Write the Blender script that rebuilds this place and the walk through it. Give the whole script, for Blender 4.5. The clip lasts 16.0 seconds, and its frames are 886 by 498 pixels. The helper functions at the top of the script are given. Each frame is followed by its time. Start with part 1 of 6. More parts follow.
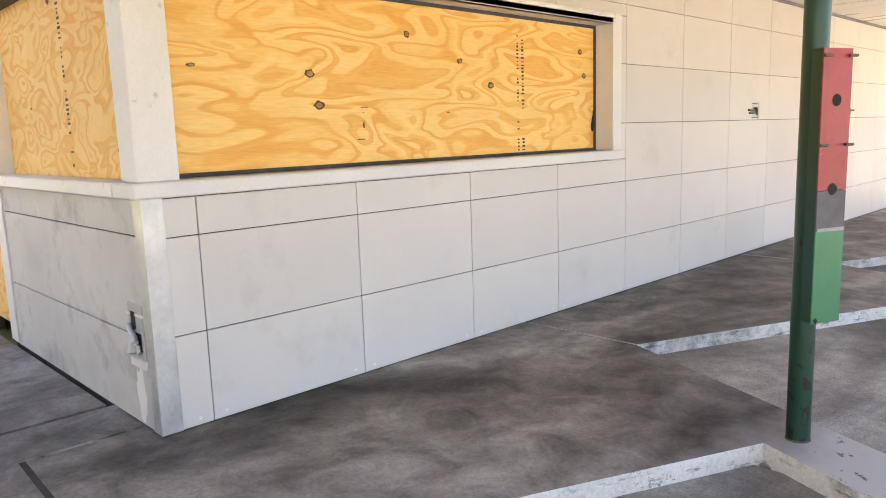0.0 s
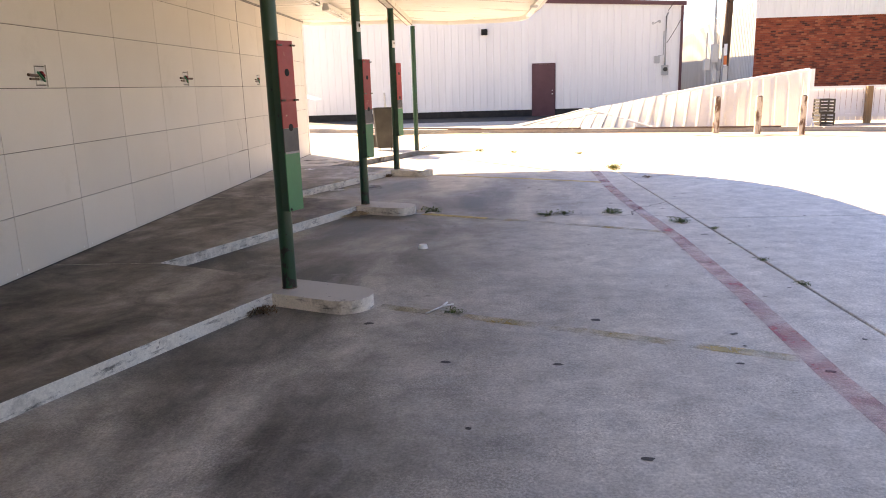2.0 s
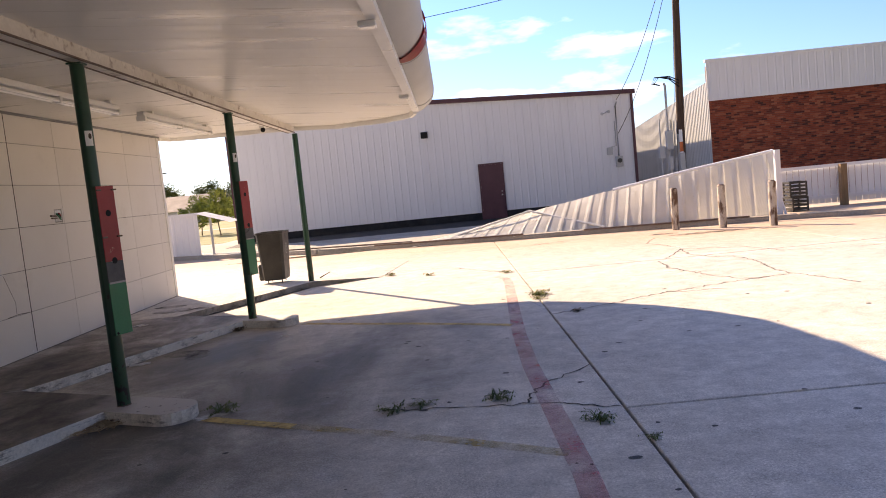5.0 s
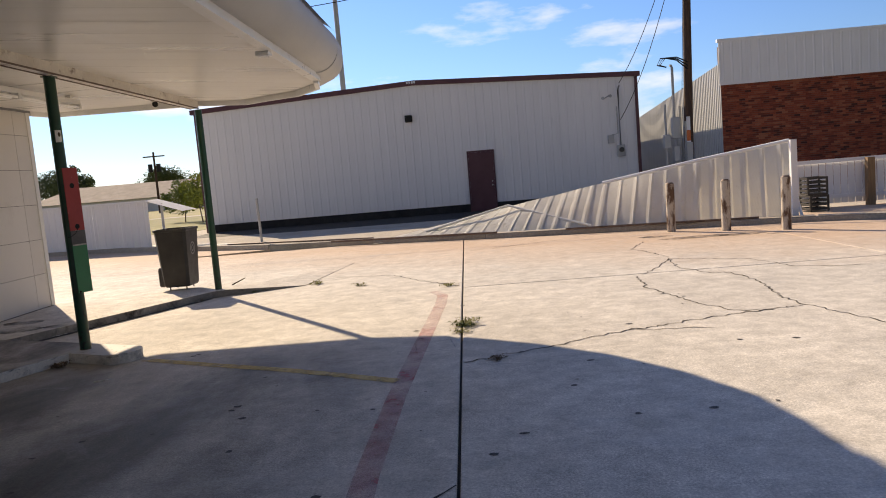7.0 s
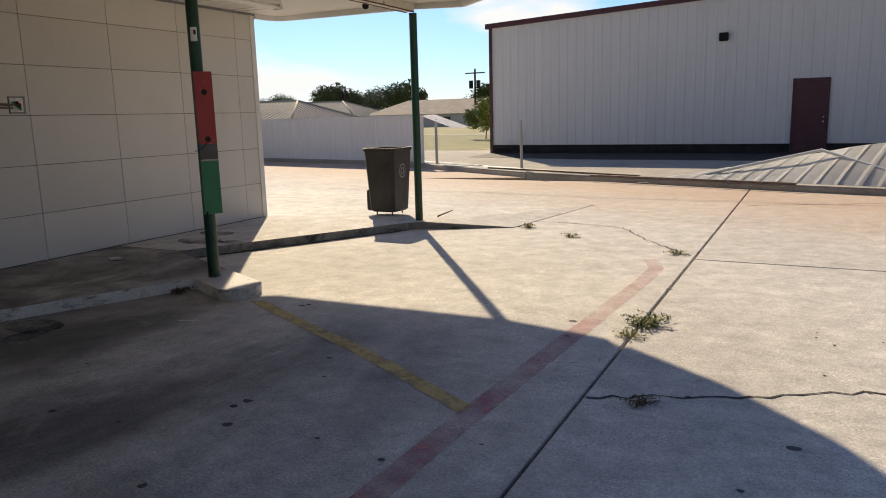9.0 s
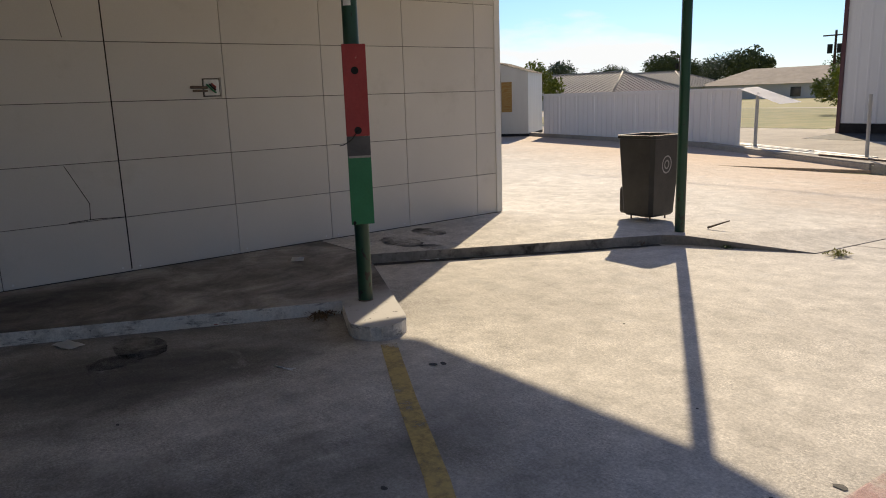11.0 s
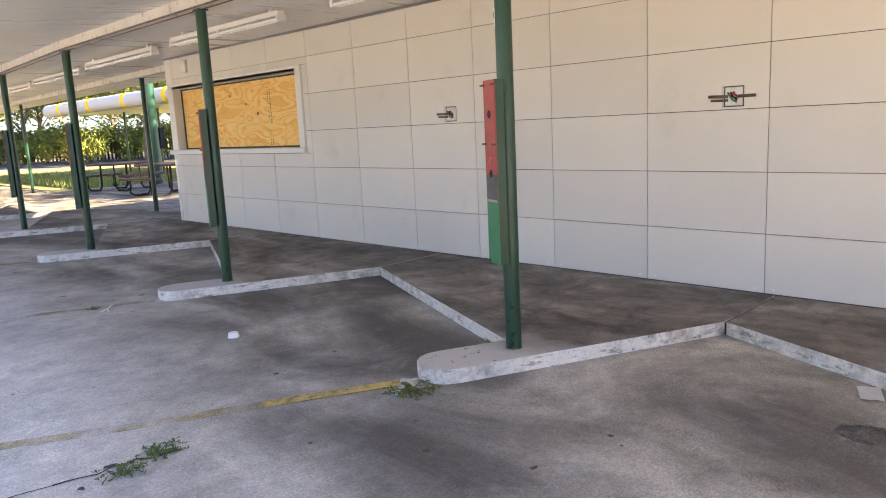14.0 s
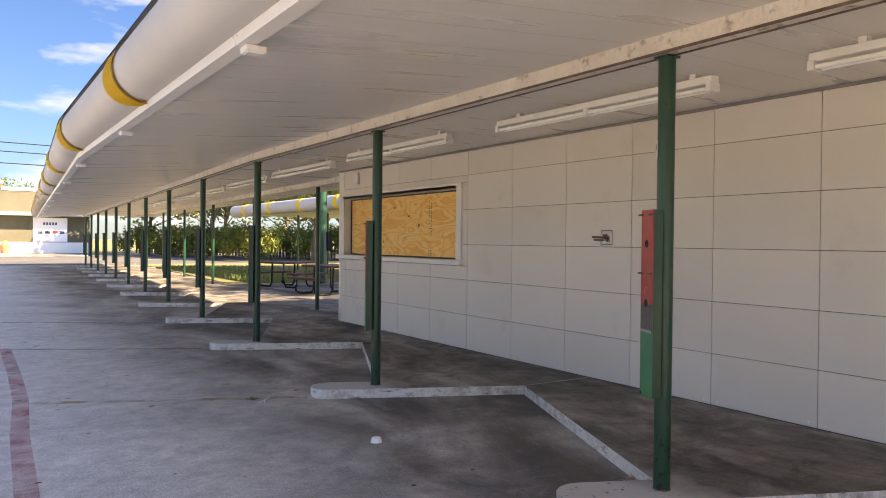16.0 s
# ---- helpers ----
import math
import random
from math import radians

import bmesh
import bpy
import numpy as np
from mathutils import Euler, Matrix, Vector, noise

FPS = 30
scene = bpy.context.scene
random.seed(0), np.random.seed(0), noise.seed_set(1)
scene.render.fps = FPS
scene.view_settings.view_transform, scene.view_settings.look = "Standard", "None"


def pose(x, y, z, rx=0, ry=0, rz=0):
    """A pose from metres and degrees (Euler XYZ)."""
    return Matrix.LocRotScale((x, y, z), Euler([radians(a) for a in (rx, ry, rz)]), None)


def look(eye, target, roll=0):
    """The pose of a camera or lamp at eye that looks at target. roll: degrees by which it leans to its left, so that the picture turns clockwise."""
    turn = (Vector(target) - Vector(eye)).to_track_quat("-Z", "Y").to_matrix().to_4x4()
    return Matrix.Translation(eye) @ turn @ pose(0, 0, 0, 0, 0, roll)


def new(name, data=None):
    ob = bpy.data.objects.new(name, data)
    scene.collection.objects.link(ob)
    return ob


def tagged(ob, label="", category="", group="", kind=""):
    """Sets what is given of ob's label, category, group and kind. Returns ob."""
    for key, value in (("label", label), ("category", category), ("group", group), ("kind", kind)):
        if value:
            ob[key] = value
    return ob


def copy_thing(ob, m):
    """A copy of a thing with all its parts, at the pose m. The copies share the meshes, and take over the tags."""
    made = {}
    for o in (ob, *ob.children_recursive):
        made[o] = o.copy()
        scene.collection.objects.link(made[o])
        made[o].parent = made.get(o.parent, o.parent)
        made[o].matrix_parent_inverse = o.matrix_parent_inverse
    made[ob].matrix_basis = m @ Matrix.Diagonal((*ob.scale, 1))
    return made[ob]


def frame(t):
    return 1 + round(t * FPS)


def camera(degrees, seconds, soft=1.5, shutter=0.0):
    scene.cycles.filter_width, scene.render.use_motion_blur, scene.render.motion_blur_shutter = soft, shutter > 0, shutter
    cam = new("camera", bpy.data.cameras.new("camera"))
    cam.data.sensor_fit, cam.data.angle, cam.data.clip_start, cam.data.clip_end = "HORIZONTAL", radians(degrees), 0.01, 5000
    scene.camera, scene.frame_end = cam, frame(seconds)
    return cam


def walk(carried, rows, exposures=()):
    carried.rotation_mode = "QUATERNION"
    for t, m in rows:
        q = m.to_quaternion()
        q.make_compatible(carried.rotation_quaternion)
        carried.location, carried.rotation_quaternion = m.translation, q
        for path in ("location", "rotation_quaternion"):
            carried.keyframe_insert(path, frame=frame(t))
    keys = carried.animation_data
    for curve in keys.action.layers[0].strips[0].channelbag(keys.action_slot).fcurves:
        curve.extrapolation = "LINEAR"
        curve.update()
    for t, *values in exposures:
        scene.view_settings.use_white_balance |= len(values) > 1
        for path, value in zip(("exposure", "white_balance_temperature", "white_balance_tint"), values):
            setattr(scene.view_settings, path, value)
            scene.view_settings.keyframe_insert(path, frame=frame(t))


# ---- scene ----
cam = camera(63.0, 16.0, 1.0)
PATH = [
    (0, (-0.008, 0.241, 1.458), (-1.429, 1.614, 1.145), -1.9),
    (0.5, (-0.003, 0.681, 1.461), (-0.993, 2.378, 1.085), -2.1),
    (1, (-0.005, 1.092, 1.400), (-0.534, 2.977, 0.993), -1.3),
    (1.5, (0.048, 1.717, 1.416), (-0.148, 3.658, 0.973), -1.3),
    (2, (0.207, 2.217, 1.433), (0.113, 4.165, 0.991), -1.7),
    (2.5, (0.379, 2.721, 1.452), (0.262, 4.683, 1.08), -2.9),
    (3, (0.646, 3.215, 1.49), (0.452, 5.19, 1.24), -4.0),
    (3.5, (0.798, 3.72, 1.494), (0.56, 5.699, 1.331), -4.7),
    (4, (1.017, 4.212, 1.481), (0.815, 6.196, 1.332), -5.1),
    (4.5, (1.255, 4.742, 1.486), (1.145, 6.731, 1.318), -5.6),
    (5, (1.514, 5.289, 1.493), (1.479, 7.282, 1.321), -5.7),
    (5.2, (1.654, 5.488, 1.48), (1.634, 7.481, 1.312), -5.6),
    (7.3, (2.805, 7.891, 1.442), (2.693, 9.875, 1.219), -4.3),
    (7.5, (2.93, 8.077, 1.427), (2.745, 10.054, 1.19), -3.9),
    (8, (3.149, 8.622, 1.434), (2.741, 10.56, 1.154), -2.5),
    (8.5, (3.325, 9.166, 1.41), (2.653, 11.021, 1.078), -1.8),
    (9, (3.445, 9.708, 1.399), (2.544, 11.457, 1.036), -1.5),
    (9.5, (3.425, 10.265, 1.396), (2.327, 11.894, 1.017), -1.2),
    (10, (3.439, 10.797, 1.432), (2.144, 12.269, 1.036), -0.7),
    (10.2, (3.402, 11.001, 1.442), (2.019, 12.39, 1.044), -0.9),
    (12.3, (2.643, 12.853, 1.465), (0.915, 13.764, 1.034), -2.3),
    (12.5, (2.6, 13.033, 1.476), (0.826, 13.852, 1.047), -2.0),
    (13, (2.425, 13.315, 1.483), (0.524, 13.775, 1.066), -0.5),
    (13.5, (2.246, 13.420, 1.522), (0.333, 12.986, 1.132), -0.9),
    (13.6, (2.256, 13.422, 1.520), (0.392, 12.811, 1.130), -1.2),
    (14, (2.289, 13.438, 1.495), (0.899, 12.040, 1.156), -2.8),
    (14.5, (2.323, 13.369, 1.506), (1.421, 11.607, 1.217), -2.6),
    (15, (2.335, 13.366, 1.553), (1.624, 11.502, 1.412), -1.1),
    (15.5, (2.336, 13.38, 1.528), (1.555, 11.538, 1.504), 0.8),
    (16, (2.339, 13.469, 1.542), (1.241, 11.798, 1.521), 0.6),
]
EXPOSURES = [(t, ev, k, g) for t, ev, k, g in ((0, 3.95, 8350, 11), (0.5, 3.75, 7650, 12), (1.0, 3.42, 7950, 14), (2.0, 2.75, 8700, 16), (3.0, 2.4, 8550, 17), (4, 1.95, 7950, 18), (5, 1.45, 7600, 20), (7.5, 0.55, 7150, 10), (9, 0.45, 6950, 8), (10, 0.42, 6950, 8), (12.5, 0.75, 6550, 12), (13.0, 1.2, 7150, 14), (13.5, 2.25, 7050, 12), (14, 3.3, 7750, 12), (14.5, 3.25, 8950, 14), (15, 2.85, 8550, 14), (15.5, 2.45, 8200, 14), (16, 2.5, 8000, 14))]
walk(cam, [(t, look(eye, target, roll)) for t, eye, target, roll in PATH], EXPOSURES)

# ---- exposure of the clip, world and sun ----
SUN_EL, SUN_TO = radians(30.5), Vector((-0.59, 0.81, 0)).normalized()
world = bpy.data.worlds.new("sky")
scene.world = world
world.use_nodes = True
wn = world.node_tree
for n in list(wn.nodes):
    wn.nodes.remove(n)
w_out = wn.nodes.new("ShaderNodeOutputWorld")
w_bg = wn.nodes.new("ShaderNodeBackground")
w_sky = wn.nodes.new("ShaderNodeTexSky")
w_sky.sky_type, w_sky.sun_disc = "NISHITA", False
w_sky.sun_elevation = SUN_EL
w_sky.sun_rotation = math.atan2(SUN_TO.x, SUN_TO.y)
w_sky.air_density, w_sky.dust_density, w_sky.ozone_density = 1.2, 0.2, 5.0
w_tc = wn.nodes.new("ShaderNodeTexCoord")
w_map = wn.nodes.new("ShaderNodeMapping")
w_map.inputs["Scale"].default_value = (1.0, 1.0, 3.4)
w_map.inputs["Location"].default_value = (0.35, 0.1, 0.0)
w_noise = wn.nodes.new("ShaderNodeTexNoise")
w_noise.inputs["Scale"].default_value, w_noise.inputs["Detail"].default_value = 3.3, 8.0
w_noise.inputs["Roughness"].default_value = 0.55
w_ramp = wn.nodes.new("ShaderNodeValToRGB")
w_ramp.color_ramp.elements[0].position, w_ramp.color_ramp.elements[1].position = 0.525, 0.66
w_mix = wn.nodes.new("ShaderNodeMix")
w_mix.data_type = "RGBA"
w_mix.inputs[7].default_value = (8.0, 8.2, 8.6, 1)
wn.links.new(w_tc.outputs["Generated"], w_map.inputs["Vector"])
wn.links.new(w_map.outputs["Vector"], w_noise.inputs["Vector"])
wn.links.new(w_noise.outputs["Fac"], w_ramp.inputs["Fac"])
wn.links.new(w_ramp.outputs["Color"], w_mix.inputs[0])
w_tint = wn.nodes.new("ShaderNodeMix")
w_tint.data_type, w_tint.blend_type = "RGBA", "MULTIPLY"
w_tint.inputs[0].default_value, w_tint.inputs[7].default_value = 1.0, (0.67, 0.84, 1.22, 1)
wn.links.new(w_sky.outputs["Color"], w_tint.inputs[6])
wn.links.new(w_tint.outputs[2], w_mix.inputs[6])
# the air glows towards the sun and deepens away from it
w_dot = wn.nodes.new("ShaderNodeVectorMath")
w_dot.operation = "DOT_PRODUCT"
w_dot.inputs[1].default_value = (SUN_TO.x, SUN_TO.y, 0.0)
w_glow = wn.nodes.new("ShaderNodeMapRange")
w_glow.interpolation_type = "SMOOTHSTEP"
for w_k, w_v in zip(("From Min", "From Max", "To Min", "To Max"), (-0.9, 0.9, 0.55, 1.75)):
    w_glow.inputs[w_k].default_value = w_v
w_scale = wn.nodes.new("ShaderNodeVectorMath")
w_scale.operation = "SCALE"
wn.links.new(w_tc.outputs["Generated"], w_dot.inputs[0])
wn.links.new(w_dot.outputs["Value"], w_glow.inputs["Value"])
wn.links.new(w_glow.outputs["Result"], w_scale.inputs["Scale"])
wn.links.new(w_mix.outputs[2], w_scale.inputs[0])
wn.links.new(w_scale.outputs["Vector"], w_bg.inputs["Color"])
wn.links.new(w_bg.outputs["Background"], w_out.inputs["Surface"])
w_bg.inputs["Strength"].default_value = 0.05

sun = new("sun", bpy.data.lights.new("sun", "SUN"))
sun.data.energy, sun.data.angle, sun.data.color = 4.5, radians(0.6), (1.0, 0.84, 0.63)
sun.matrix_world = look((SUN_TO.x * 40, SUN_TO.y * 40, 40 * math.tan(SUN_EL)), (0, 0, 0))


# ---- materials ----
def nodes_of(name):
    m = bpy.data.materials.new(name)
    m.use_nodes = True
    nt = m.node_tree
    return m, nt, nt.nodes["Principled BSDF"]


def link(nt, a, b):
    nt.links.new(a, b)


def noise_node(nt, vec, scale, detail=6.0, rough=0.6, distortion=0.0):
    n = nt.nodes.new("ShaderNodeTexNoise")
    n.inputs["Scale"].default_value, n.inputs["Detail"].default_value = scale, detail
    n.inputs["Roughness"].default_value, n.inputs["Distortion"].default_value = rough, distortion
    link(nt, vec, n.inputs["Vector"])
    return n.outputs["Fac"]


def ramp(nt, fac, stops):
    r = nt.nodes.new("ShaderNodeValToRGB")
    els = r.color_ramp.elements
    while len(els) < len(stops):
        els.new(0.5)
    for e, (p, c) in zip(els, stops):
        e.position = p
        e.color = (c, c, c, 1) if isinstance(c, (int, float)) else (*c, 1)
    link(nt, fac, r.inputs["Fac"])
    return r.outputs["Color"]


def mixc(nt, fac, a, b, blend="MIX"):
    n = nt.nodes.new("ShaderNodeMix")
    n.data_type, n.blend_type = "RGBA", blend
    for k, v in ((0, fac), (6, a), (7, b)):
        if isinstance(v, (int, float)):
            n.inputs[k].default_value = v if k == 0 else (v, v, v, 1)
        elif isinstance(v, tuple):
            n.inputs[k].default_value = (*v, 1)
        else:
            link(nt, v, n.inputs[k])
    return n.outputs[2]


def mathn(nt, op, a, b=0.0):
    n = nt.nodes.new("ShaderNodeMath")
    n.operation = op
    for k, v in ((0, a), (1, b)):
        if isinstance(v, (int, float)):
            n.inputs[k].default_value = v
        else:
            link(nt, v, n.inputs[k])
    return n.outputs[0]


def place(nt, space="world", scale=(1, 1, 1)):
    if space == "world":
        g = nt.nodes.new("ShaderNodeNewGeometry").outputs["Position"]
    else:
        g = nt.nodes.new("ShaderNodeTexCoord").outputs["Object"]
    mp = nt.nodes.new("ShaderNodeMapping")
    mp.inputs["Scale"].default_value = scale
    link(nt, g, mp.inputs["Vector"])
    return mp.outputs["Vector"]


def bump(nt, bsdf, height, strength, distance=0.01):
    b = nt.nodes.new("ShaderNodeBump")
    b.inputs["Strength"].default_value, b.inputs["Distance"].default_value = strength, distance
    link(nt, height, b.inputs["Height"])
    link(nt, b.outputs["Normal"], bsdf.inputs["Normal"])


def surface(name, c1, c2, rough=0.7, scale=1.5, fine=40.0, grit=0.2, relief=0.15, metal=0.0, stain=None, stain_at=(0.55, 0.7),
            stain_scale=3.0, rand=0.0, space="world", stretch=(1, 1, 1), spec=0.4):
    """A painted or mineral surface: two tones in broad patches, fine grit, an optional stain or chipped layer, and relief."""
    m, nt, b = nodes_of(name)
    v = place(nt, space, stretch)
    col = ramp(nt, noise_node(nt, v, scale), [(0.3, c1), (0.7, c2)])
    g = noise_node(nt, v, fine, 4.0, 0.7)
    col = mixc(nt, 1.0, col, ramp(nt, g, [(0.25, 1 - grit), (0.75, 1 + grit)]), "MULTIPLY")
    rough_in = ramp(nt, noise_node(nt, v, scale * 3), [(0.3, max(rough - 0.1, 0.02)), (0.7, min(rough + 0.1, 1))])
    if stain:
        s = ramp(nt, noise_node(nt, v, stain_scale, 8.0, 0.65), [(stain_at[0], 0.0), (stain_at[1], 1.0)])
        col = mixc(nt, s, col, stain)
    if rand:
        o = nt.nodes.new("ShaderNodeObjectInfo").outputs["Random"]
        col = mixc(nt, 1.0, col, ramp(nt, o, [(0.0, 1 - rand), (1.0, 1 + rand * 0.5)]), "MULTIPLY")
    link(nt, col, b.inputs["Base Color"])
    link(nt, rough_in, b.inputs["Roughness"])
    b.inputs["Metallic"].default_value = metal
    b.inputs["Specular IOR Level"].default_value = spec
    if relief:
        bump(nt, b, g, relief)
    return m


def concrete_lot():
    """Pale concrete with grease in the parking bays, tyre smears and pitting."""
    m, nt, b = nodes_of("lot concrete")
    v = place(nt)
    col = ramp(nt, noise_node(nt, v, 0.55, 6, 0.6), [(0.3, (0.525, 0.494, 0.446)), (0.7, (0.67, 0.634, 0.573))])
    col = mixc(nt, 1.0, col, ramp(nt, noise_node(nt, v, 5.0, 8, 0.7), [(0.25, 0.62), (0.75, 1.2)]), "MULTIPLY")
    sx = nt.nodes.new("ShaderNodeSeparateXYZ")
    link(nt, v, sx.inputs[0])
    warp = noise_node(nt, v, 0.8, 4, 0.6)
    bay = mathn(nt, "SUBTRACT", mathn(nt, "MULTIPLY", sx.outputs["X"], -0.42), mathn(nt, "ADD", mathn(nt, "MULTIPLY", warp, -1.5), 0.26))
    bay = mathn(nt, "ADD", bay, ramp(nt, mathn(nt, "MULTIPLY", sx.outputs["Y"], 0.05), [(0.10, -0.12), (0.40, -0.12), (0.50, 0.22), (0.57, 0.62), (0.67, 0.62), (0.71, 0.0)]))
    north = ramp(nt, mathn(nt, "MULTIPLY", mathn(nt, "ADD", sx.outputs["Y"], mathn(nt, "MULTIPLY", warp, 1.6)), 0.05), [(0.70, 1.0), (0.79, 0.12)])
    sv = place(nt, "world", (1.0, 0.55, 1.0))
    patch = ramp(nt, noise_node(nt, sv, 0.75, 7, 0.58, 0.7), [(0.36, 0.12), (0.47, 0.6), (0.60, 1.0)])
    grease = mathn(nt, "MULTIPLY", mathn(nt, "MULTIPLY", ramp(nt, bay, [(0.0, 0.0), (0.85, 1.0)]), patch), north)
    col = mixc(nt, mathn(nt, "MULTIPLY", grease, 0.90), col, (0.052, 0.050, 0.049))
    rust = mathn(nt, "MULTIPLY", mathn(nt, "ADD", mathn(nt, "ADD", sx.outputs["Y"], mathn(nt, "MULTIPLY", sx.outputs["X"], 0.42)), mathn(nt, "MULTIPLY", noise_node(nt, v, 0.9, 6, 0.65), 3.0)), 0.04)
    col = mixc(nt, ramp(nt, rust, [(0.82, 0.0), (0.98, 0.55)]), col, (0.50, 0.30, 0.16))
    streak = ramp(nt, noise_node(nt, v, 1.3, 8, 0.7, 1.5), [(0.56, 0.0), (0.70, 0.8)])
    col = mixc(nt, mathn(nt, "MULTIPLY", streak, 0.55), col, (0.42, 0.42, 0.415))
    # thin swirls left by tyres and hosing
    swirl = noise_node(nt, place(nt, "world", (1.0, 0.8, 1.0)), 0.7, 5, 0.6, 1.6)
    lines = ramp(nt, mathn(nt, "SINE", mathn(nt, "MULTIPLY", swirl, 34.0)), [(0.80, 0.0), (1.0, 1.0)])
    lines = mathn(nt, "MULTIPLY", lines, ramp(nt, noise_node(nt, v, 1.1, 6, 0.7), [(0.52, 0.0), (0.68, 0.13)]))
    col = mixc(nt, mathn(nt, "MULTIPLY", lines, grease), col, (0.40, 0.39, 0.37))
    # soft black drips
    drip = ramp(nt, noise_node(nt, v, 2.2, 7, 0.7, 0.4), [(0.65, 0.0), (0.76, 0.7)])
    col = mixc(nt, mathn(nt, "MULTIPLY", drip, ramp(nt, bay, [(-0.3, 0.25), (0.4, 1.0)])), col, (0.035, 0.034, 0.034))
    # worn patches where the cream has gone and the sand shows as salt and pepper
    worn = ramp(nt, noise_node(nt, v, 1.7, 6, 0.7), [(0.44, 0.0), (0.58, 1.0)])
    salt = noise_node(nt, v, 95, 2, 0.8)
    col = mixc(nt, mathn(nt, "MULTIPLY", worn, 0.75), col, mixc(nt, 1.0, col, ramp(nt, salt, [(0.36, 0.68), (0.5, 0.97), (0.64, 1.32)]), "MULTIPLY"))
    peb = noise_node(nt, v, 70, 3, 0.7)
    agg = noise_node(nt, v, 24, 6, 0.8)
    col = mixc(nt, 1.0, col, ramp(nt, agg, [(0.3, 0.82), (0.7, 1.18)]), "MULTIPLY")
    col = mixc(nt, 1.0, col, ramp(nt, peb, [(0.3, 0.74), (0.7, 1.24)]), "MULTIPLY")
    link(nt, col, b.inputs["Base Color"])
    link(nt, ramp(nt, grease, [(0.0, 0.86), (1.0, 0.62)]), b.inputs["Roughness"])
    b.inputs["Specular IOR Level"].default_value = 0.3
    bump(nt, b, peb, 0.14, 0.004)
    return m


def concrete_walk():
    m, nt, b = nodes_of("walkway concrete")
    v = place(nt)
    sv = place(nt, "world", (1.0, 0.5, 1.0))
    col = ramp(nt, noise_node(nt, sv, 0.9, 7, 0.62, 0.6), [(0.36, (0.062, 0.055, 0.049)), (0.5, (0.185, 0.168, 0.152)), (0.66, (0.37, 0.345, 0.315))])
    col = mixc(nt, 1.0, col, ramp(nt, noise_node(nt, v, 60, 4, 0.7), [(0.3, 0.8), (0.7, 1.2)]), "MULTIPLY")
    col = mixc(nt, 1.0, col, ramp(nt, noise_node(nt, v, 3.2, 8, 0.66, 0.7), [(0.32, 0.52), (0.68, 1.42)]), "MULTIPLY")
    sx = nt.nodes.new("ShaderNodeSeparateXYZ")
    link(nt, v, sx.inputs[0])
    # paler on the nose of each island and on the open apron
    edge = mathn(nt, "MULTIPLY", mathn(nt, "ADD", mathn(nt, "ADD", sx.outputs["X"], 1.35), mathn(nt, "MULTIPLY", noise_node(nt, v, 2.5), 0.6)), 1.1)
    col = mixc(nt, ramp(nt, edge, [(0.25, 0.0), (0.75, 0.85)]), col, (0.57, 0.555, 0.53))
    # chipped black where tyres scrub the islands
    scrub = ramp(nt, noise_node(nt, v, 17.0, 5, 0.65), [(0.63, 0.0), (0.67, 0.8)])
    col = mixc(nt, mathn(nt, "MULTIPLY", scrub, ramp(nt, edge, [(0.35, 0.0), (0.8, 1.0)])), col, (0.07, 0.065, 0.06))
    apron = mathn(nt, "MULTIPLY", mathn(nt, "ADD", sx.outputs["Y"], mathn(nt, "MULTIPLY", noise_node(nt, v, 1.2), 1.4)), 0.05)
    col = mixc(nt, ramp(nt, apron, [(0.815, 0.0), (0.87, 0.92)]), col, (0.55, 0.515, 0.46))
    link(nt, col, b.inputs["Base Color"])
    b.inputs["Roughness"].default_value = 0.72
    b.inputs["Specular IOR Level"].default_value = 0.3
    bump(nt, b, noise_node(nt, v, 80, 3, 0.7), 0.25, 0.005)
    return m


def kerb_paint():
    """White kerb paint, flaked and scraped, blackened by grease at the inner corners of the bays."""
    m, nt, b = nodes_of("kerb paint")
    v = place(nt)
    col = ramp(nt, noise_node(nt, v, 2.2), [(0.3, (0.66, 0.615, 0.54)), (0.7, (0.84, 0.80, 0.725))])
    sx = nt.nodes.new("ShaderNodeSeparateXYZ")
    link(nt, v, sx.inputs[0])
    inner = ramp(nt, mathn(nt, "MULTIPLY", mathn(nt, "ADD", sx.outputs["X"], 2.4), 0.5), [(0.0, 0.17), (0.5, 0.0), (0.64, 0.0), (0.76, 0.10)])
    wear = mathn(nt, "ADD", noise_node(nt, v, 7.0, 8, 0.72), inner)
    col = mixc(nt, ramp(nt, wear, [(0.56, 0.0), (0.80, 0.85)]), col, (0.22, 0.20, 0.175))
    flake = ramp(nt, mathn(nt, "ADD", noise_node(nt, v, 34.0, 6, 0.7), mathn(nt, "MULTIPLY", noise_node(nt, v, 3.0), 0.35)), [(0.80, 0.0), (0.87, 0.8)])
    col = mixc(nt, flake, col, (0.10, 0.09, 0.08))
    scuff = ramp(nt, noise_node(nt, place(nt, "world", (1.0, 1.0, 4.5)), 5.5, 9, 0.74), [(0.545, 0.0), (0.66, 0.85)])
    col = mixc(nt, scuff, col, (0.075, 0.068, 0.060))
    g = noise_node(nt, v, 60.0, 4, 0.7)
    col = mixc(nt, 1.0, col, ramp(nt, g, [(0.25, 0.8), (0.75, 1.15)]), "MULTIPLY")
    link(nt, col, b.inputs["Base Color"])
    b.inputs["Roughness"].default_value = 0.8
    bump(nt, b, mathn(nt, "SUBTRACT", g, flake), 0.4, 0.008)
    return m


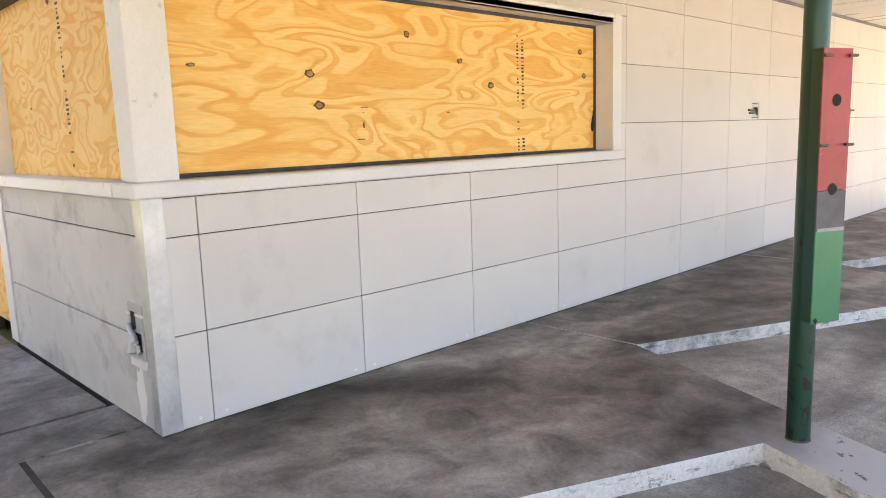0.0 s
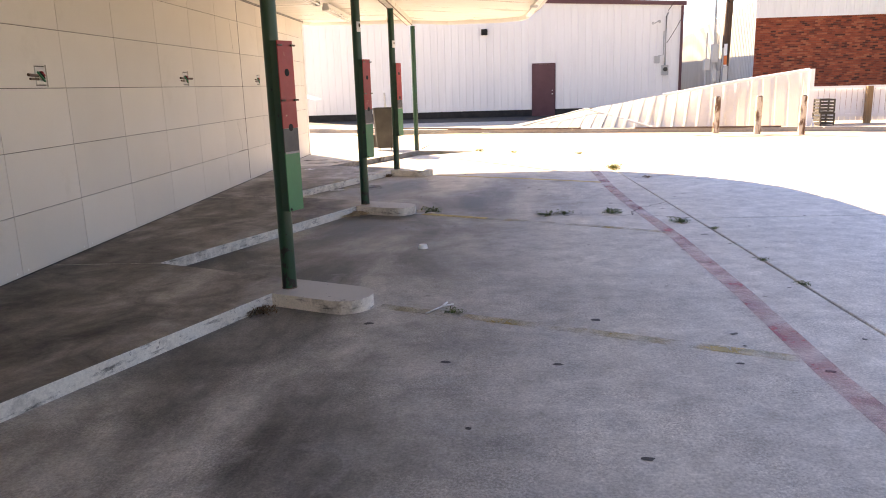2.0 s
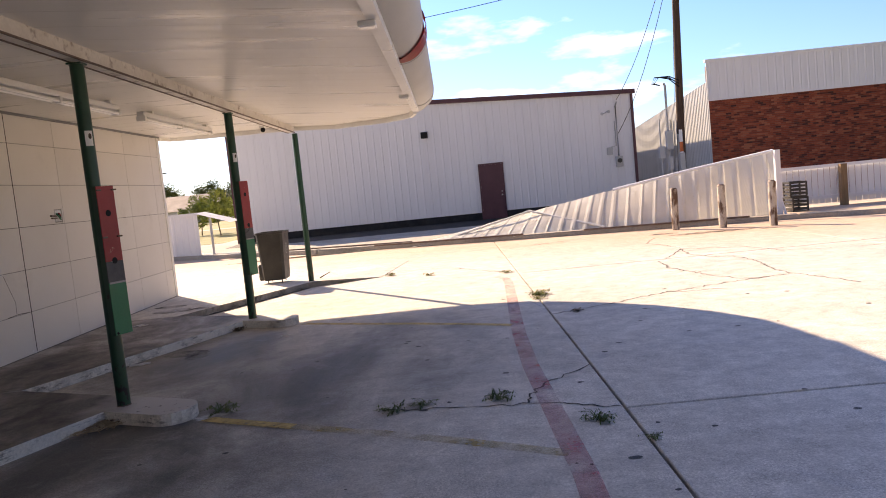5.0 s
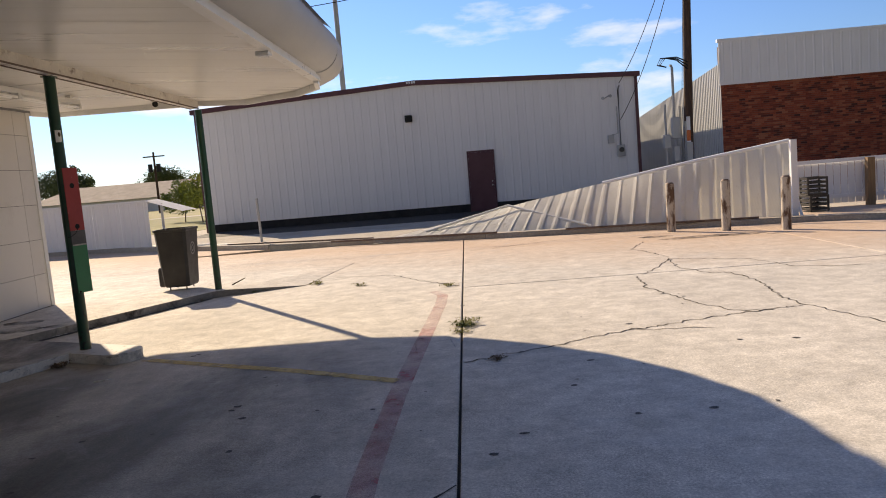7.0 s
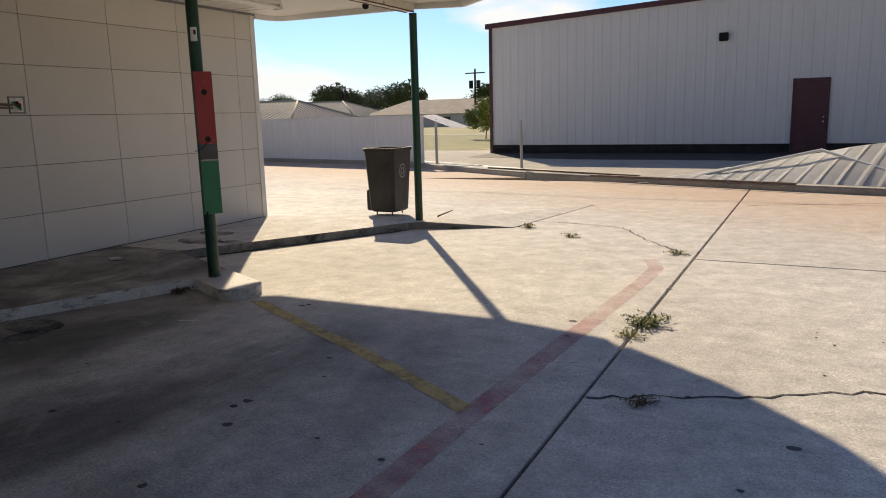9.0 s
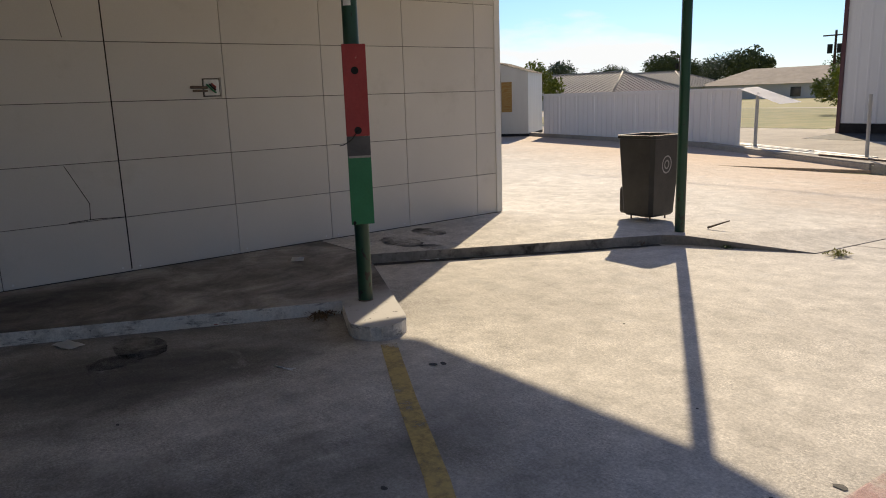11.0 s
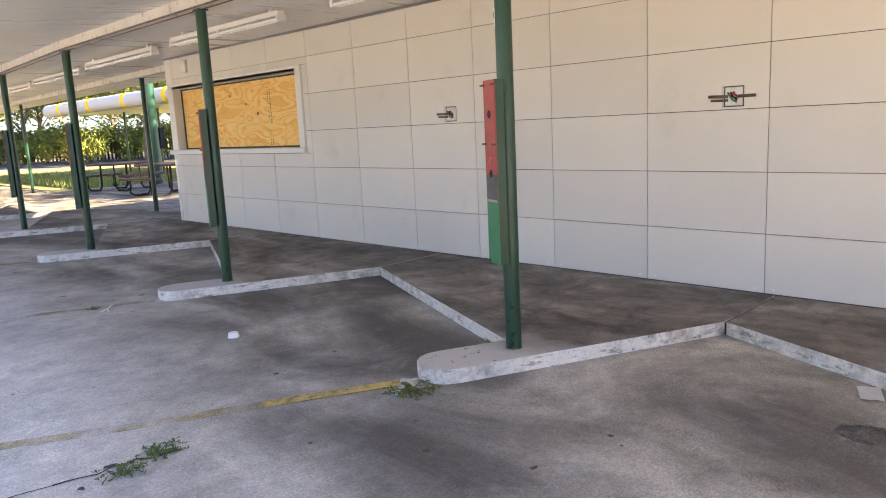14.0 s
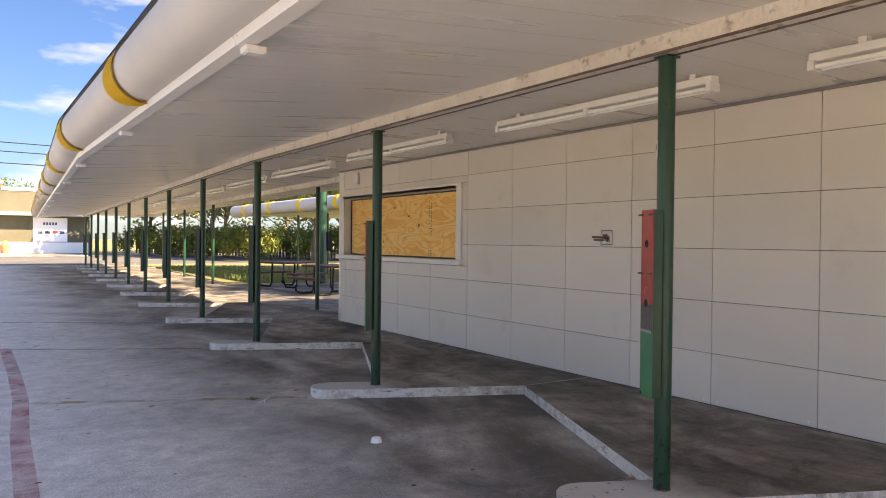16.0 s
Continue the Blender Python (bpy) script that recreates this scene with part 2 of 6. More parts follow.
def plywood(name, tone=1.0):
    """Rotary-cut plywood: flame-shaped grain lying along the sheet, amber earlywood and paler bands."""
    m, nt, b = nodes_of(name)
    v = place(nt, "world", (1.2, 0.62, 2.1))
    n = noise_node(nt, v, 1.9, 1.8, 0.42, 0.8)
    bands = mathn(nt, "ADD", mathn(nt, "MULTIPLY", mathn(nt, "SINE", mathn(nt, "MULTIPLY", n, 52.0)), 0.62), mathn(nt, "MULTIPLY", mathn(nt, "SINE", mathn(nt, "MULTIPLY", n, 133.0)), 0.3))
    c = lambda r, g, bl: (r * tone, g * tone, bl * tone)
    col = ramp(nt, mathn(nt, "ADD", mathn(nt, "MULTIPLY", bands, 0.5), 0.5), [(0.12, c(0.86, 0.43, 0.11)), (0.36, c(0.90, 0.51, 0.145)), (0.50, c(0.95, 0.63, 0.23)), (1.0, c(0.96, 0.665, 0.265))])
    big = noise_node(nt, v, 3.0, 3, 0.5)
    col = mixc(nt, ramp(nt, big, [(0.42, 0.0), (0.7, 0.6)]), col, c(0.92, 0.56, 0.17))
    fib = noise_node(nt, place(nt, "world", (30, 4, 60)), 3.0, 3, 0.6)
    col = mixc(nt, 1.0, col, ramp(nt, fib, [(0.3, 0.9), (0.7, 1.06)]), "MULTIPLY")
    link(nt, col, b.inputs["Base Color"])
    b.inputs["Roughness"].default_value = 0.65
    b.inputs["Specular IOR Level"].default_value = 0.3
    bump(nt, b, fib, 0.15, 0.003)
    return m


def worn_paint(name, c, keep=(0.42, 0.62), scale=6.0, alpha=0.85):
    """Road paint, worn through to the concrete in flakes."""
    m, nt, b = nodes_of(name)
    v = place(nt)
    a = mathn(nt, "MULTIPLY", ramp(nt, noise_node(nt, v, scale, 8, 0.75), [(keep[0], 0.0), (keep[1], 1.0)]), alpha)
    col = mixc(nt, 1.0, c, ramp(nt, noise_node(nt, v, 40, 3, 0.7), [(0.3, 0.8), (0.7, 1.15)]), "MULTIPLY")
    link(nt, col, b.inputs["Base Color"])
    b.inputs["Roughness"].default_value = 0.75
    link(nt, a, b.inputs["Alpha"])
    return m


def ribbed_paint(name, c1, c2, dirt=(0.35, 0.33, 0.30), rough=0.5):
    m, nt, b = nodes_of(name)
    v = place(nt, "world", (2.2, 2.2, 0.22))
    col = ramp(nt, noise_node(nt, v, 1.5, 6, 0.6), [(0.3, c1), (0.7, c2)])
    col = mixc(nt, ramp(nt, noise_node(nt, v, 4.0, 8, 0.7), [(0.6, 0.0), (0.85, 0.45)]), col, dirt)
    link(nt, col, b.inputs["Base Color"])
    b.inputs["Roughness"].default_value = rough
    return m


M_LOT = concrete_lot()
M_WALK = concrete_walk()
M_KERB = kerb_paint()
M_PANEL = surface("cement panel paint", (0.66, 0.63, 0.585), (0.72, 0.69, 0.645), 0.5, 0.7, 90, 0.03, 0.05, rand=0.05, stain=(0.55, 0.52, 0.47), stain_at=(0.6, 0.85), stain_scale=1.6)
# south panels: grey smears, plus a base greyed for the shade on that face
M_PANEL_SHADE = surface("smeared and shade-greyed panel paint", (0.50, 0.49, 0.465), (0.64, 0.625, 0.595), 0.6, 1.6, 90, 0.05, 0.06, stain=(0.33, 0.32, 0.305), stain_at=(0.52, 0.72), stain_scale=3.2)
M_BAREKERB = surface("bare dirty kerb", (0.20, 0.19, 0.175), (0.34, 0.32, 0.295), 0.85, 3.0, 30, 0.2, 0.3, stain=(0.05, 0.045, 0.04), stain_at=(0.5, 0.65), stain_scale=5.0)
M_JOINT = surface("joint backing", (0.05, 0.045, 0.04), (0.12, 0.105, 0.09), 0.95, 1.3, 60)
M_TRIM = surface("window trim paint", (0.70, 0.69, 0.66), (0.78, 0.77, 0.74), 0.5, 2, 60, 0.05, 0.05, stain=(0.30, 0.28, 0.26), stain_at=(0.64, 0.8), stain_scale=9)
M_ALU = surface("galvanised corner guard", (0.50, 0.50, 0.49), (0.66, 0.66, 0.65), 0.5, 4, 30, 0.1, 0.05, metal=0.7)
M_DARK = surface("dark rubber gasket", (0.05, 0.05, 0.05), (0.09, 0.085, 0.08), 0.7, 4, 60)
M_PLY = plywood("plywood")
M_PLY2 = plywood("weathered plywood", 0.45)
M_KNOT = surface("plywood knot", (0.10, 0.035, 0.012), (0.22, 0.09, 0.03), 0.7, 30, 90)
M_INK = surface("black stamp ink", (0.05, 0.04, 0.035), (0.09, 0.07, 0.05), 0.8, 9, 90)


def post_paint():
    """Dark green gloss paint, chipped to bare black steel towards the foot."""
    m, nt, b = nodes_of("green post paint")
    v = place(nt, "object")
    col = ramp(nt, noise_node(nt, v, 3.0), [(0.3, (0.006, 0.042, 0.022)), (0.7, (0.011, 0.064, 0.033))])
    sx = nt.nodes.new("ShaderNodeSeparateXYZ")
    link(nt, v, sx.inputs[0])
    foot = ramp(nt, sx.outputs["Z"], [(0.05, 0.13), (0.62, 0.0)])
    chip = mathn(nt, "ADD", noise_node(nt, place(nt, "world", (1, 1, 0.6)), 26.0, 4, 0.6), foot)
    s = ramp(nt, chip, [(0.665, 0.0), (0.68, 1.0)])
    col = mixc(nt, s, col, (0.012, 0.011, 0.010))
    link(nt, col, b.inputs["Base Color"])
    b.inputs["Roughness"].default_value = 0.32
    bump(nt, b, mathn(nt, "SUBTRACT", noise_node(nt, v, 60.0, 4, 0.6), s), 0.12, 0.004)
    return m


M_GREEN = post_paint()
M_GREENP = surface("green panel paint", (0.02, 0.16, 0.07), (0.03, 0.20, 0.09), 0.4, 3, 60, 0.08, 0.06, stain=(0.03, 0.04, 0.03), stain_at=(0.72, 0.76), stain_scale=14)
M_REDP = surface("red panel paint", (0.27, 0.026, 0.028), (0.36, 0.046, 0.046), 0.42, 3, 60, 0.1, 0.06, stain=(0.58, 0.36, 0.24), stain_at=(0.66, 0.70), stain_scale=13)
M_GREYP = surface("charcoal panel paint", (0.05, 0.05, 0.055), (0.10, 0.10, 0.105), 0.5, 6, 60, 0.12, 0.06)
M_BLACK = surface("black hole", (0.006, 0.006, 0.006), (0.012, 0.012, 0.012), 0.8, 6, 60)
M_STEEL = surface("rusty steel", (0.10, 0.06, 0.045), (0.20, 0.16, 0.13), 0.55, 9, 70, 0.2, 0.1, metal=0.5)
M_CEIL = surface("white soffit metal", (0.68, 0.66, 0.61), (0.76, 0.74, 0.70), 0.33, 0.5, 50, 0.02, 0.02, stretch=(0.3, 2.5, 1), spec=0.5)
M_SEAM = surface("soffit seam", (0.50, 0.47, 0.42), (0.58, 0.55, 0.50), 0.6, 1, 40)
M_BEAM = surface("beam paint", (0.58, 0.54, 0.48), (0.72, 0.69, 0.63), 0.45, 3, 40, 0.1, 0.1, stain=(0.13, 0.08, 0.05), stain_at=(0.56, 0.70), stain_scale=7)
M_TUBE = surface("silver fascia tube", (0.44, 0.435, 0.425), (0.52, 0.515, 0.505), 0.62, 0.6, 60, 0.03, 0.02, spec=0.25)
M_FLASH = surface("grey flashing", (0.17, 0.17, 0.175), (0.24, 0.24, 0.245), 0.5, 2, 60)
M_YBAND = surface("yellow band", (0.82, 0.52, 0.004), (0.87, 0.58, 0.008), 0.65, 2, 60, 0.03, 0.03)
M_RBAND = surface("red band", (0.50, 0.02, 0.02), (0.58, 0.04, 0.04), 0.4, 2, 60, 0.03, 0.03)
M_WHITE = surface("white enamel", (0.74, 0.73, 0.70), (0.80, 0.79, 0.76), 0.35, 2, 60, 0.03, 0.02, stain=(0.42, 0.36, 0.28), stain_at=(0.7, 0.85), stain_scale=5)
M_TUBELAMP = surface("unlit lamp glass", (0.86, 0.86, 0.84), (0.90, 0.90, 0.88), 0.2, 2, 60, 0.01, 0.0)
M_SHED = ribbed_paint("white ribbed metal", (0.76, 0.765, 0.78), (0.82, 0.825, 0.84), (0.45, 0.45, 0.45))
M_TIN = ribbed_paint("pale ribbed sheet", (0.68, 0.67, 0.62), (0.76, 0.75, 0.70), (0.30, 0.20, 0.12))
M_BASE = surface("black base coat", (0.012, 0.012, 0.013), (0.03, 0.03, 0.03), 0.8, 3, 40)
M_MAROON = surface("maroon metal", (0.09, 0.035, 0.045), (0.12, 0.05, 0.06), 0.5, 2, 50, 0.05)
M_MORTAR = surface("brick mortar", (0.14, 0.10, 0.08), (0.20, 0.15, 0.12), 0.9, 6, 60)
M_CORR = ribbed_paint("weathered corrugated metal", (0.38, 0.39, 0.39), (0.47, 0.48, 0.48), (0.22, 0.20, 0.18))
M_WOODPOLE = surface("creosoted pole wood", (0.05, 0.03, 0.022), (0.10, 0.06, 0.04), 0.85, 3, 40, 0.25, 0.4, stretch=(6, 6, 0.5))
M_BOLL = surface("weathered bollard paint", (0.50, 0.43, 0.34), (0.64, 0.58, 0.49), 0.85, 5, 50, 0.2, 0.4, stain=(0.13, 0.075, 0.045), stain_at=(0.46, 0.58), stain_scale=5, stretch=(2, 2, 0.6))
M_FENCEPOST = surface("weathered brown timber", (0.20, 0.125, 0.065), (0.30, 0.20, 0.11), 0.85, 4, 50, 0.25, 0.3, stretch=(5, 5, 0.6))
M_CAN = surface("scuffed black plastic", (0.022, 0.021, 0.02), (0.05, 0.047, 0.043), 0.45, 3, 60, 0.15, 0.08, stain=(0.075, 0.068, 0.058), stain_at=(0.62, 0.85), stain_scale=3)
M_SCUFF = surface("pale scuff", (0.28, 0.27, 0.26), (0.36, 0.35, 0.34), 0.7, 8, 60)
M_ASPH = surface("asphalt", (0.10, 0.098, 0.095), (0.15, 0.145, 0.14), 0.9, 0.4, 60, 0.2, 0.2)
M_GRAVEL = surface("gravelly concrete verge", (0.30, 0.27, 0.23), (0.42, 0.38, 0.32), 0.95, 1.2, 25, 0.3, 0.4)
M_EARTH = surface("dry grass ground", (0.30, 0.25, 0.12), (0.20, 0.21, 0.07), 0.95, 0.12, 6, 0.3, 0.3)
M_LAWN = surface("lawn earth", (0.12, 0.14, 0.045), (0.24, 0.21, 0.09), 0.95, 0.7, 12, 0.3, 0.3)
M_GRASS = surface("grass blades", (0.10, 0.15, 0.03), (0.22, 0.22, 0.07), 0.8, 0.8, 9, 0.3, 0)
M_WEED = surface("weed leaves", (0.05, 0.09, 0.02), (0.12, 0.14, 0.04), 0.75, 6, 40, 0.3, 0)
M_WEEDY = surface("yellowing weed leaves", (0.16, 0.18, 0.03), (0.30, 0.26, 0.06), 0.75, 6, 40, 0.3, 0)
M_DEAD = surface("dead leaves", (0.10, 0.06, 0.03), (0.20, 0.13, 0.07), 0.9, 9, 40, 0.3, 0)
M_LEAF = surface("tree leaves", (0.05, 0.08, 0.026), (0.125, 0.155, 0.055), 0.7, 0.8, 6, 0.35, 0)
M_LEAFY = surface("yellow-green leaves", (0.13, 0.18, 0.02), (0.26, 0.27, 0.045), 0.7, 1.5, 9, 0.3, 0)
M_HEDGE = surface("hedge leaves", (0.06, 0.10, 0.02), (0.18, 0.20, 0.04), 0.7, 0.9, 9, 0.35, 0)
M_BARK = surface("bark", (0.09, 0.07, 0.055), (0.15, 0.12, 0.095), 0.95, 4, 30, 0.3, 0.5)
M_ROOF = surface("grey-brown shingles", (0.24, 0.205, 0.175), (0.33, 0.285, 0.245), 0.9, 0.8, 20, 0.15, 0.1)
M_ROOFM = ribbed_paint("tan metal roof", (0.40, 0.37, 0.32), (0.50, 0.465, 0.41), rough=0.9)
M_ROOFS = surface("roof seams", (0.42, 0.385, 0.33), (0.50, 0.46, 0.40), 0.8, 2, 30)
M_STUCCO = surface("olive stucco", (0.095, 0.09, 0.062), (0.12, 0.113, 0.078), 0.85, 0.5, 30, 0.06, 0.1)
M_STUCCOW = surface("white stucco", (0.74, 0.73, 0.70), (0.80, 0.79, 0.76), 0.8, 0.5, 30, 0.05, 0.1)
M_GLASS = surface("dark window glass", (0.03, 0.035, 0.04), (0.05, 0.055, 0.06), 0.1, 1, 30, 0.02, 0)
M_SIGN = surface("white sign face", (0.78, 0.78, 0.80), (0.82, 0.82, 0.84), 0.4, 1, 30, 0.02, 0)
M_SIGNINK = surface("grey-blue sign ink", (0.05, 0.07, 0.12), (0.07, 0.09, 0.15), 0.5, 1, 30, 0.02, 0)
M_ORANGE = surface("faded orange marker", (0.55, 0.13, 0.04), (0.62, 0.18, 0.06), 0.6, 4, 40)
M_BLUE = surface("blue plastic", (0.02, 0.08, 0.35), (0.03, 0.10, 0.42), 0.4, 5, 30)
M_PAPER = surface("white litter paper", (0.78, 0.78, 0.77), (0.84, 0.84, 0.83), 0.7, 5, 60, 0.03, 0.1)
M_TERRA = surface("terracotta", (0.40, 0.16, 0.08), (0.50, 0.22, 0.12), 0.8, 5, 40)
M_TABLE = surface("dark coated mesh steel", (0.05, 0.02, 0.02), (0.10, 0.035, 0.03), 0.5, 5, 60)
M_CRACK = surface("crack dirt", (0.03, 0.027, 0.023), (0.06, 0.05, 0.042), 0.95, 5, 60)
M_GUM = surface("gum spots", (0.05, 0.047, 0.045), (0.08, 0.075, 0.07), 0.8, 9, 60)
M_YLINE = worn_paint("worn yellow line", (0.58, 0.43, 0.15), (0.30, 0.54), 6.0, 0.85)
M_YFAINT = worn_paint("almost gone yellow line", (0.50, 0.36, 0.09), (0.40, 0.62), 2.2, 0.6)
M_RLINE = worn_paint("worn red line", (0.50, 0.15, 0.17), (0.34, 0.64), 3.0, 0.6)
M_SPILL = worn_paint("splashed white paint", (0.70, 0.70, 0.68), (0.34, 0.56), 9.0, 0.75)
M_RSUNLIT = worn_paint("sun-paled red line", (0.52, 0.20, 0.19), (0.36, 0.66), 3.0, 0.38)
M_SOOT = worn_paint("soot and oil", (0.02, 0.019, 0.018), (0.38, 0.62), 3.5, 0.75)
M_WLINE = worn_paint("worn white line", (0.62, 0.62, 0.60), (0.40, 0.65), 7.0, 0.6)


# ---- building blocks ----
def box(bm, x0, x1, y0, y1, z0, z1, bevel=0.0):
    r = bmesh.ops.create_cube(bm, size=1)
    vs = r["verts"]
    for v in vs:
        v.co = Vector(((x0 + x1) / 2 + v.co.x * (x1 - x0), (y0 + y1) / 2 + v.co.y * (y1 - y0), (z0 + z1) / 2 + v.co.z * (z1 - z0)))
    if bevel:
        es = list({e for v in vs for e in v.link_edges})
        bmesh.ops.bevel(bm, geom=es, offset=bevel, segments=1, affect="EDGES")
    return bm


def rod(bm, a, b, r0, r1=None, n=12, caps=True):
    a, b = Vector(a), Vector(b)
    r1 = r0 if r1 is None else r1
    d = (b - a).normalized()
    q = d.to_track_quat("Z", "Y")
    ring = []
    for p, r in ((a, r0), (b, r1)):
        ring.append([bm.verts.new(p + q @ Vector((math.cos(2 * math.pi * i / n) * r, math.sin(2 * math.pi * i / n) * r, 0))) for i in range(n)])
    for i in range(n):
        f = bm.faces.new((ring[0][i], ring[0][(i + 1) % n], ring[1][(i + 1) % n], ring[1][i]))
        f.smooth = True
    if caps:
        bm.faces.new(ring[0][::-1])
        bm.faces.new(ring[1])
    return bm


def path_tube(bm, pts, r, n=10):
    """One continuous tube swept along a line of points, capped at both ends."""
    pts = [Vector(p) for p in pts]
    rings = []
    for i, p in enumerate(pts):
        d = (pts[min(i + 1, len(pts) - 1)] - pts[max(i - 1, 0)]).normalized()
        side = d.cross(Vector((0.0, 0.0, 1.0)))
        side = side.normalized() if side.length > 0.05 else Vector((1.0, 0.0, 0.0))
        up = side.cross(d)
        rings.append([bm.verts.new(p + (side * math.cos(2 * math.pi * k / n) + up * math.sin(2 * math.pi * k / n)) * r) for k in range(n)])
    for r0, r1 in zip(rings, rings[1:]):
        for k in range(n):
            bm.faces.new((r0[k], r0[(k + 1) % n], r1[(k + 1) % n], r1[k])).smooth = True
    bm.faces.new(rings[0][::-1])
    bm.faces.new(rings[-1])
    return bm


def prism(bm, poly, z0, z1, side_mat=0):
    lo = [bm.verts.new((p[0], p[1], z0)) for p in poly]
    hi = [bm.verts.new((p[0], p[1], p[2] if len(p) > 2 else z1)) for p in poly]
    bm.faces.new(hi)
    bm.faces.new(lo[::-1])
    for i in range(len(poly)):
        j = (i + 1) % len(poly)
        f = bm.faces.new((lo[i], lo[j], hi[j], hi[i]))
        f.material_index = side_mat
    return bm


def disc(bm, c, normal, rx, ry=None, n=14, wob=0.0):
    q = Vector(normal).to_track_quat("Z", "Y")
    ry = rx if ry is None else ry
    vs = []
    for i in range(n):
        k = 1 + wob * (random.random() - 0.5)
        vs.append(bm.verts.new(Vector(c) + q @ Vector((math.cos(2 * math.pi * i / n) * rx * k, math.sin(2 * math.pi * i / n) * ry * k, 0))))
    bm.faces.new(vs)
    return bm


def mesh_of(name, bm, *materials):
    bmesh.ops.recalc_face_normals(bm, faces=bm.faces)
    for e in bm.edges:
        if len(e.link_faces) == 2 and e.calc_face_angle(0.0) > 0.9:
            e.smooth = False
    me = bpy.data.meshes.new(name)
    bm.to_mesh(me)
    bm.free()
    for m in materials:
        me.materials.append(m)
    return me


def part(name, bm, material, parent=None, label=""):
    """Links a bmesh as one mesh object, under a thing or a part."""
    ms = material if isinstance(material, tuple) else (material,)
    ob = new(name, mesh_of(name, bm, *ms))
    if parent:
        ob.parent = parent
    if label:
        ob["label"] = label
    return ob


def piece(name, me, parent, x, y, z, rz=0.0):
    ob = new(name, me)
    ob.parent = parent
    ob.location, ob.rotation_euler = (x, y, z), (0, 0, rz)
    return ob


def thing(name, label, category, m=None, group="", kind=""):
    ob = new(name)
    ob.empty_display_size = 0.1
    if m is not None:
        ob.matrix_basis = m
    return tagged(ob, label, category, group, kind)


def B():
    return bmesh.new()


# ---- the plan ----
WALL_X, WALL_S, WALL_N = -3.27, 1.52, 17.43
WALK_Z = 0.09
POST_X, PITCH, POST_3 = -1.10, 3.6, 10.62
CEIL_Z, EDGE_X = 2.78, 1.13
U, N = Vector((0.911, -0.412)), Vector((0.412, 0.911))
KERB_V, KERB_K = Vector((-2.37, 0.80)), Vector((-1.19, -0.14))


def post_y(k):
    return POST_3 + PITCH * (k - 3)


# ---- ground ----
bm = B()
gx = [-700, -300, -120, -60, -30, -12, 0, 12, 30, 60, 120, 300, 700]
gy = [-700, -300, -120, -49.5, -43.5, -33.5, -20, 0, 20, 40, 80, 150, 300, 700]
rows = [[bm.verts.new((x, y, -0.06 + 0.36 * min(max((-33.0 - y) / 16.0, 0), 1))) for x in gx] for y in gy]
for r0, r1 in zip(rows, rows[1:]):
    for i in range(len(gx) - 1):
        bm.faces.new((r0[i], r0[i + 1], r1[i + 1], r1[i]))
part("ground", bm, M_EARTH)["kind"] = "structure"


def bend(y):
    """South of the building the canopy and its walkway veer slightly west."""
    return -0.055 * max(3.4 - y, 0.0)


lot = thing("pavement", "pale cracked concrete parking lot with oil stains", "pavement", kind="structure")
LOT_X = (-5.2, 2.48, 7.9, 13.2)
LOT_Y = (-32.0, -25.0, -18.0, -11.0, -4.0, 3.25, 9.75, 16.75, 24.2)


def lot_x(i, y):
    """The long joint beside the bays drifts east towards the street."""
    return LOT_X[i] + (0.026 * max(3.25 - y, 0.0) if i == 1 else 0.0)


for i in range(3):
    rows_y = LOT_Y if i else LOT_Y[:6] + LOT_Y[-1:]
    for y0, y1 in zip(rows_y, rows_y[1:]):
        bm = B()
        g = 0.009
        prism(bm, [(lot_x(i, y0) + g, y0 + 0.011), (lot_x(i + 1, y0) - g, y0 + 0.011), (lot_x(i + 1, y1) - g, y1 - 0.011), (lot_x(i, y1) + g, y1 - 0.011)], -0.16, 0.0)
        bmesh.ops.bevel(bm, geom=[e for e in bm.edges if all(v.co.z > -0.01 for v in e.verts)], offset=0.006, segments=1, affect="EDGES")
        part("slab", bm, M_LOT, lot)
bm = B()
prism(bm, [(-19, 17.5), (-5.2, 17.6), (-5.2, 24.2), (-2.2, 24.9), (-8.0, 28.2), (-19, 30.5)], -0.16, -0.004)
part("slab", bm, M_LOT, lot)
bm = B()
box(bm, LOT_X[0], 13.2, -32, 24.2, -0.17, -0.03)
part("joint_fill", bm, M_CRACK, lot)
bm = B()
prism(bm, [(2.6, 24.2), (13.2, 24.2), (13.2, 19.5), (16, 18.2), (16, 60), (-40, 60), (-40, 33), (-19, 30.9), (-8.0, 28.5), (-2.2, 25.2)], -0.14, -0.012)
tagged(part("verge", bm, M_GRAVEL), "dusty gravel verge along the metal building", "verge", kind="structure")
bm = B()
prism(bm, [(-120, -43.5, 0.21), (120, -43.5, 0.21), (120, -33.5, -0.02), (-120, -33.5, -0.02)], -0.2, 0)
tagged(part("road", bm, M_ASPH), "sunlit grey asphalt street", "road", kind="structure")
bm = B()
prism(bm, [(-120, -38.6, 0.106), (120, -38.6, 0.106), (120, -38.45, 0.102), (-120, -38.45, 0.102)], 0.07, 0.1)
tagged(part("road_line", bm, M_WLINE), "faded white road line", "line", kind="structure")
bm = B()
prism(bm, [(-60, -50.5, 0.34), (60, -50.5, 0.34), (60, -43.5, 0.22), (-60, -43.5, 0.22)], -0.2, 0)
tagged(part("forecourt", bm, M_LOT), "pale concrete forecourt before the shop", "pavement", kind="structure")

bm = B()
prism(bm, [(-7.0, 32.0), (-3.0, 31.2), (8.9, 30.6), (8.9, 34.6), (-7.2, 34.6)], -0.1, -0.007)
